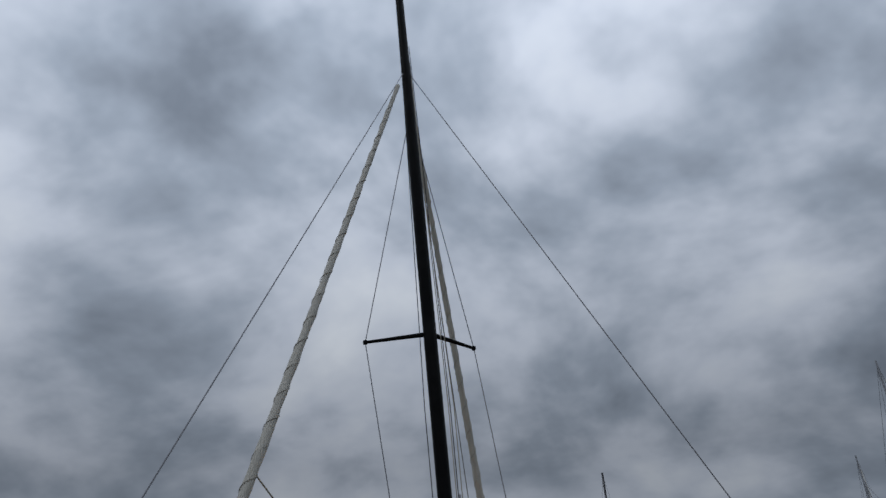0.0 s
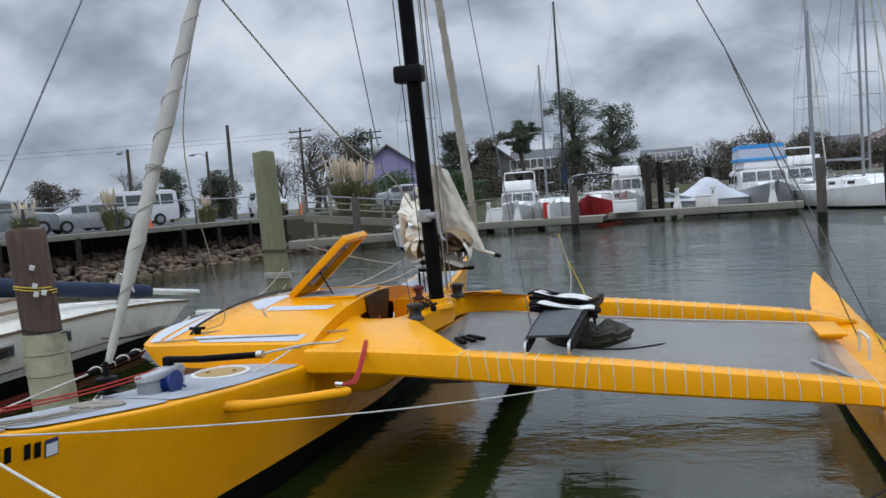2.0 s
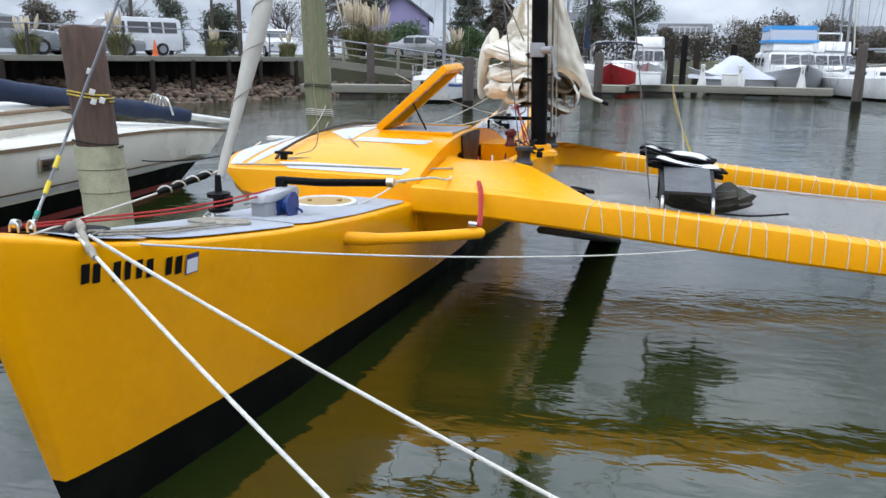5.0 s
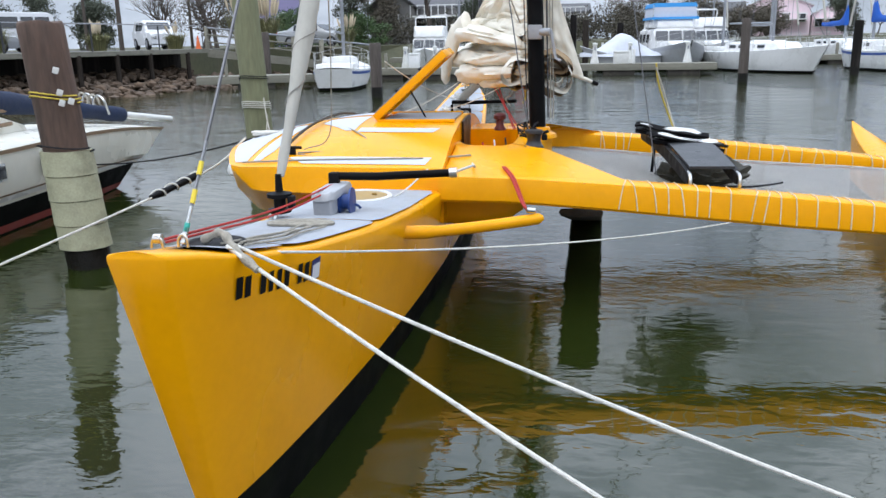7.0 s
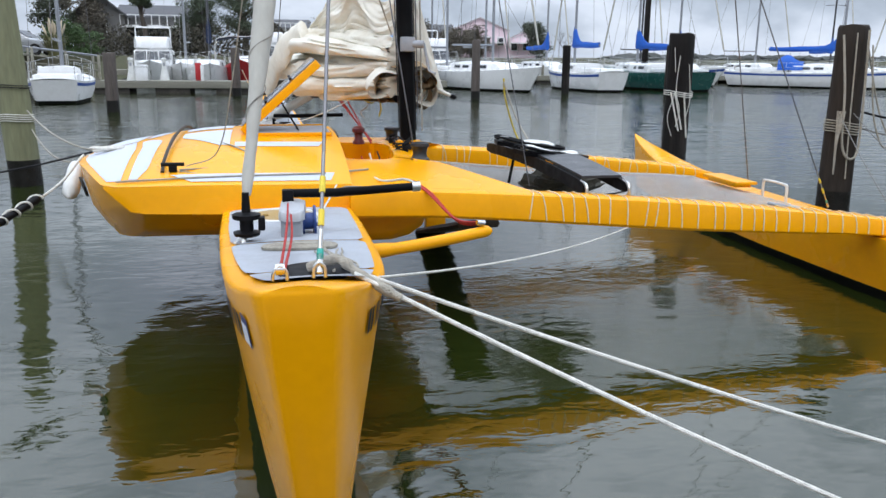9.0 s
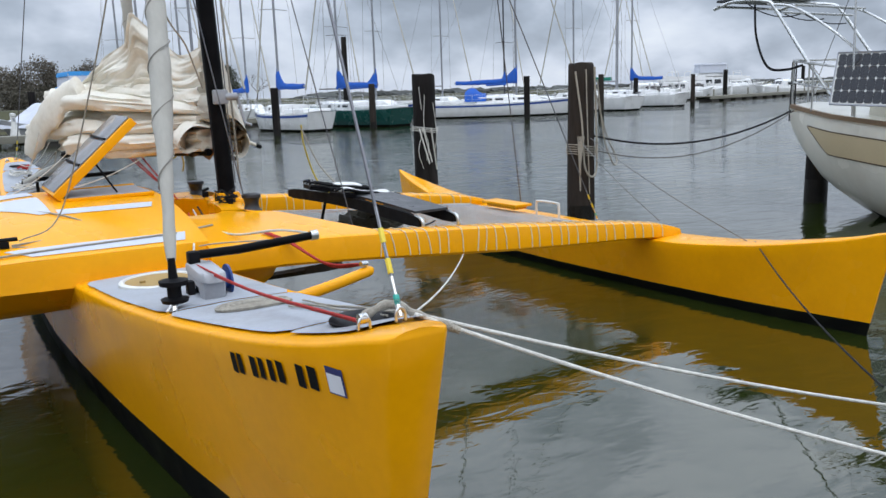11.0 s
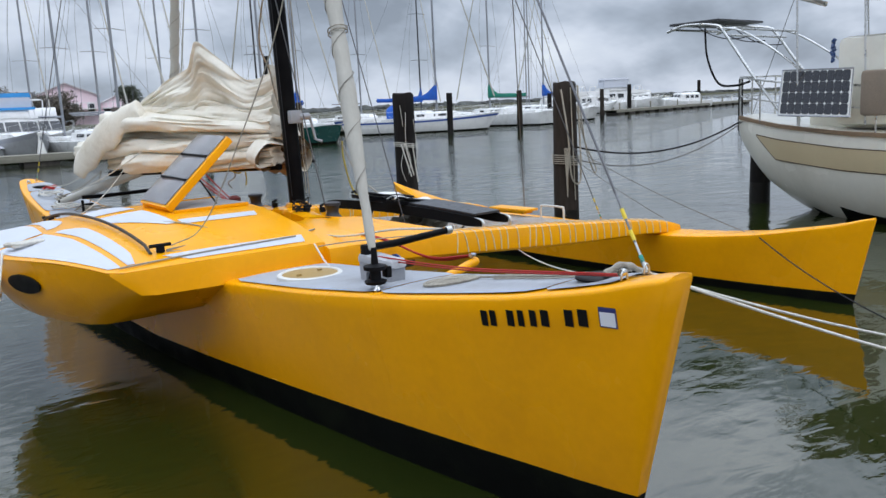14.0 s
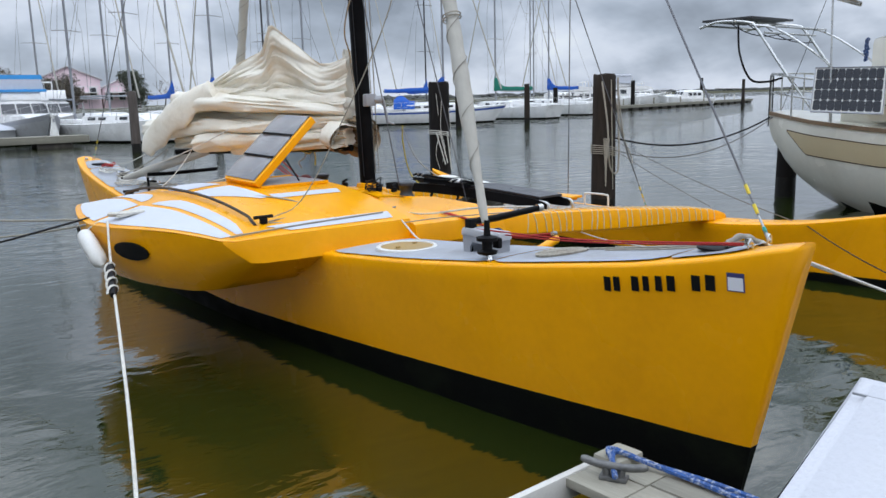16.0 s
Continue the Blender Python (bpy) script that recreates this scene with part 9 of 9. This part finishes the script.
def vehicle(x, y, rz, label, paint, profile, W, glass_rows, wheels, kind, r=0.32):
    """profile: (y, z of sill, z of waist, z of roof) along the car; the glass sits between waist and roof."""
    ob = thing(kind, (x, y, LAND_Z + 0.03), label, kind, "parked cars", rz=rz)
    bm = bmesh.new()
    rows = []
    for yy, z0, z1, z2, w in profile:
        hw = W / 2 * w
        rows.append([(-hw * 0.94, yy, z0), (-hw, yy, (z0 + z1) * 0.55), (-hw * 0.985, yy, z1), (-hw * 0.84, yy, z2 - 0.03), (-hw * 0.7, yy, z2), (hw * 0.7, yy, z2), (hw * 0.84, yy, z2 - 0.03), (hw * 0.985, yy, z1), (hw, yy, (z0 + z1) * 0.55), (hw * 0.94, yy, z0)])
    loft(bm, rows)
    part("body", bm, paint, ob, angle=30)
    for ya, yb, z1, z2 in glass_rows:
        for s in (-1, 1):
            bm = bmesh.new()
            hw = W / 2
            loft(bm, [[(s * (hw * 0.985 + 0.012), yy, z1), (s * (hw * 0.875 + 0.022), yy, z2)] for yy in (ya, yb)], closed=False)
            part("side_window", bm, SHADE_GLASS, ob)
    # windscreen and rear window on the slopes beside the roof
    for q in range(len(profile) - 1):
        (ya, _, wa, ra, fa), (yb, _, wb, rb, fb_) = profile[q], profile[q + 1]
        if abs(rb - ra) > 0.3:
            bm = bmesh.new()
            lift = 0.02
            sgn = -1 if rb > ra else 1
            pts = []
            for t_ in (0.10, 0.90):
                yy, zz = ya + (yb - ya) * t_, ra + (rb - ra) * t_
                pts.append([(-W * 0.36, yy + sgn * lift, zz + lift), (W * 0.36, yy + sgn * lift, zz + lift)])
            loft(bm, pts, closed=False)
            part("windscreen", bm, SHADE_GLASS, ob)
    for yy in wheels:
        for s in (-1, 1):
            wheel(ob, s * (W / 2 - 0.09), yy, r)
    yf, yr = profile[0][0], profile[-1][0]
    for s in (-1, 1):
        bm = bmesh.new()
        box(bm, (s * W * 0.36, yf - 0.0, 0.72), (0.30, 0.06, 0.16), 0.02)
        part("headlight", bm, CHROME, ob)
        bm = bmesh.new()
        box(bm, (s * W * 0.42, yr + 0.0, 0.85), (0.14, 0.06, 0.25), 0.02)
        part("tail_light", bm, RED_HULL, ob)
    return ob


VAN = [(-2.9, 0.35, 0.75, 0.80, 0.9), (-2.75, 0.3, 0.95, 1.05, 0.97), (-2.1, 0.3, 1.10, 1.18, 1.0), (-1.9, 0.3, 1.15, 1.35, 1.0), (-1.15, 0.3, 1.2, 2.02, 1.0), (-0.6, 0.3, 1.2, 2.1, 1.0), (2.6, 0.3, 1.2, 2.1, 1.0), (2.85, 0.35, 1.2, 2.0, 0.97), (2.92, 0.4, 1.1, 1.3, 0.95)]
SEDAN = [(-2.3, 0.3, 0.6, 0.66, 0.88), (-2.15, 0.22, 0.72, 0.78, 0.97), (-1.1, 0.2, 0.86, 0.93, 1.0), (-0.35, 0.2, 0.9, 1.36, 1.0), (0.2, 0.2, 0.92, 1.44, 1.0), (0.9, 0.2, 0.92, 1.40, 1.0), (1.6, 0.2, 0.94, 1.02, 0.99), (2.2, 0.25, 0.85, 0.95, 0.95), (2.3, 0.35, 0.7, 0.75, 0.9)]
SUV = [(-2.3, 0.35, 0.85, 0.92, 0.9), (-2.15, 0.3, 0.98, 1.05, 0.98), (-1.15, 0.28, 1.06, 1.14, 1.0), (-0.55, 0.28, 1.1, 1.66, 1.0), (0.0, 0.28, 1.1, 1.76, 1.0), (1.9, 0.28, 1.1, 1.74, 1.0), (2.25, 0.3, 1.1, 1.25, 0.97), (2.3, 0.4, 0.9, 1.0, 0.95)]
vehicle(-28.1, 38.8, 326, "white passenger van parked by the walkway", CAR_WHITE, VAN, 2.0, [(-1.0, -0.35, 1.25, 1.85), (-0.2, 0.95, 1.25, 1.85), (1.1, 1.75, 1.25, 1.85), (1.85, 2.6, 1.25, 1.85)], (-1.9, 1.7), "van", 0.36)
vehicle(-25.0, 32.0, 145, "silver sedan parked by the walkway", CAR_SILVER, SEDAN, 1.78, [(-0.55, 0.25, 0.95, 1.32), (0.35, 1.05, 0.96, 1.30)], (-1.45, 1.35), "car")
vehicle(-26.6, 28.0, 150, "grey sport utility car parked by the walkway", CAR_GREY, SUV, 1.85, [(-0.5, 0.4, 1.14, 1.6), (0.5, 1.2, 1.14, 1.6), (1.3, 1.9, 1.14, 1.58)], (-1.5, 1.4), "car", 0.36)
vehicle(-23.4, 47.5, 40, "white car parked far along the car park", CAR_WHITE, SUV, 1.85, [(-0.5, 0.4, 1.14, 1.6), (0.5, 1.2, 1.14, 1.6)], (-1.5, 1.4), "car", 0.36)
vehicle(-13.6, 49.0, 80, "silver car parked behind the gangway", CAR_SILVER, SEDAN, 1.78, [(-0.55, 0.25, 0.95, 1.32), (0.35, 1.05, 0.96, 1.30)], (-1.45, 1.35), "car")
vehicle(-33.0, 31.0, 150, "white car parked behind the others", CAR_WHITE, SUV, 1.85, [(-0.5, 0.4, 1.14, 1.6), (0.5, 1.2, 1.14, 1.6)], (-1.5, 1.4), "car", 0.36)
for x, y in ((-20.3, 30.2), (-17.9, 41.2)):
    c = thing("traffic_cone", (x, y, LAND_Z + 0.03), "orange traffic cone on the asphalt", "cone", "traffic cones")
    bm = bmesh.new()
    lathe(bm, (0, 0, 0.03), [(0.14, 0), (0.03, 0.68), (0.02, 0.70)], 12)
    part("cone", bm, CONE, c)
    bm = bmesh.new()
    box(bm, (0, 0, 0.02), (0.38, 0.38, 0.04), 0.01)
    part("base", bm, CONE, c)


# ---- houses ----
def house(x, y, rz, w, d, wall_h, roof_h, wall, label, windows=2, z=LAND_Z, deck=False, ridge_x=True, roof_mat=None):
    ob = thing("house", (x, y, z), label, "house", "shore houses", rz=rz)
    bm = bmesh.new()
    loft(bm, [[(-w / 2, -d / 2, zz), (w / 2, -d / 2, zz), (w / 2, d / 2, zz), (-w / 2, d / 2, zz)] for zz in (0, wall_h)])
    if ridge_x:
        g = [[(sx * w / 2, -d / 2, wall_h), (sx * w / 2, d / 2, wall_h), (sx * w / 2, 0, wall_h + roof_h)] for sx in (-1, 1)]
    else:
        g = [[(-w / 2, sy * d / 2, wall_h), (w / 2, sy * d / 2, wall_h), (0, sy * d / 2, wall_h + roof_h)] for sy in (-1, 1)]
    for tri_ in g:
        bm.faces.new([bm.verts.new(p) for p in tri_])
    part("wall", bm, wall, ob, smooth=False)
    o, t = 0.4, 0.18
    for s in (-1, 1):
        bm = bmesh.new()
        if ridge_x:
            k = roof_h / (d / 2)
            prof = [(0, wall_h + roof_h + 0.02), (s * (d / 2 + o), wall_h - k * o + 0.02)]
            loft(bm, [[(xx, prof[0][0], prof[0][1]), (xx, prof[1][0], prof[1][1]), (xx, prof[1][0], prof[1][1] + t), (xx, prof[0][0], prof[0][1] + t)] for xx in (-w / 2 - o, w / 2 + o)])
        else:
            k = roof_h / (w / 2)
            prof = [(0, wall_h + roof_h + 0.02), (s * (w / 2 + o), wall_h - k * o + 0.02)]
            loft(bm, [[(prof[0][0], yy, prof[0][1]), (prof[1][0], yy, prof[1][1]), (prof[1][0], yy, prof[1][1] + t), (prof[0][0], yy, prof[0][1] + t)] for yy in (-d / 2 - o, d / 2 + o)])
        part("roof", bm, roof_mat or SHINGLE, ob, smooth=False)
    for k in range(windows):
        win = new("window")
        win.parent = ob
        xx = -w / 2 + w * (k + 0.5) / windows
        bm = bmesh.new()
        box(bm, (xx, -d / 2 - 0.02, wall_h * 0.6), (1.15, 0.08, 1.35), 0.01)
        part("frame", bm, TRIM_WHITE, win)
        bm = bmesh.new()
        box(bm, (xx, -d / 2 - 0.05, wall_h * 0.6), (0.95, 0.06, 1.15), 0.005)
        part("pane", bm, SHADE_GLASS, win)
    if deck:
        bm = bmesh.new()
        box(bm, (0, -d / 2 - 1.2, 2.5), (w * 0.9, 2.2, 0.15), 0.02)
        part("balcony_floor", bm, TRIM_WHITE, ob)
        for k in range(9):
            bm = bmesh.new()
            box(bm, (-w * 0.44 + w * 0.11 * k, -d / 2 - 2.25, 3.0), (0.08, 0.08, 1.0), 0.01)
            part("balcony_post", bm, TRIM_WHITE, ob)
        bm = bmesh.new()
        box(bm, (0, -d / 2 - 2.25, 3.5), (w * 0.9, 0.1, 0.08), 0.01)
        part("balcony_rail", bm, TRIM_WHITE, ob)
    return ob


house(-21.0, 66.5, 16, 4.6, 8.0, 3.3, 1.7, LILAC, "lilac gabled house with white trim", 1, ridge_x=False)
house(-14.4, 80.0, 8, 4.2, 7.0, 3.4, 1.7, HOUSE_GREY, "dark grey gabled house behind the hedge", 1, ridge_x=False)
house(-9.6, 82.0, 0, 6.0, 6.0, 3.4, 1.0, HOUSE_GREY, "dark timber house under the pines", 3, deck=True)
house(2.4, 96.0, 0, 5.0, 7.0, 3.0, 0.9, HOUSE_PALE, "pale low house with a raised deck", 3, deck=True)
house(23.5, 122.0, -10, 8.0, 8.0, 3.4, 1.2, HOUSE_PALE, "grey house behind the masts", 4)
house(37.5, 142.0, -14, 9.5, 8.0, 4.6, 2.0, PINK, "pale pink two-storey waterfront house", 4, deck=True, ridge_x=False, roof_mat=PALE_ROOF)
house(45.5, 141.0, -14, 6.0, 8.0, 3.2, 1.4, PINK, "pale pink waterfront house wing", 3, deck=True, ridge_x=False, roof_mat=PALE_ROOF)


# ---- poles ----
def utility_pole(x, y, h, label, arm=0.0, cross=False, lamp=False, rz=0.0, r=0.14):
    ob = thing("utility_pole", (x, y, LAND_Z), label, "pole", "street poles", rz=rz)
    bm = bmesh.new()
    tube(bm, [(0, 0, 0), (0, 0, h)], [r, r * 0.7], 8)
    part("pole", bm, BARK, ob)
    if cross:
        for zz in (h - 0.35, h - 0.95):
            bm = bmesh.new()
            box(bm, (0, 0, zz), (2.2, 0.1, 0.12), 0.01)
            part("crossarm", bm, BARK, ob)
        for k in (-1, -0.6, 0.6, 1):
            bm = bmesh.new()
            tube(bm, [(k, 0, h - 0.3), (k, 0, h - 0.1)], 0.04, 6)
            part("insulator", bm, GREY_PLASTIC, ob)
    if lamp:
        bm = bmesh.new()
        tube(bm, chain([(0, 0, h - 0.5), (-0.9, 0, h - 0.1), (-2.2, 0, h - 0.05)], 5), 0.035, 6)
        part("lamp_arm", bm, ALU, ob)
        bm = bmesh.new()
        box(bm, (-2.5, 0, h - 0.08), (0.65, 0.28, 0.14), 0.05)
        part("lamp_head", bm, ALU, ob)


utility_pole(-32.8, 45.9, 5.3, "street lamp on a timber pole", lamp=True, rz=-40)
utility_pole(-33.6, 57.1, 5.6, "street lamp on a timber pole", lamp=True, rz=-30)
utility_pole(-23.0, 42.5, 5.8, "plain timber utility pole")
utility_pole(-29.3, 66.0, 7.7, "utility pole with crossarms", cross=True)
utility_pole(-25.5, 74.0, 7.7, "utility pole with crossarms", cross=True)
for zz in (7.6, 7.2):
    rope("overhead_wire", hang((-150, -10, zz + 1.2), (-29.3, 66, zz + 1.2), 1.2), 0.012, ROPE_BLACK, "overhead wire between utility poles", "wires", 4)
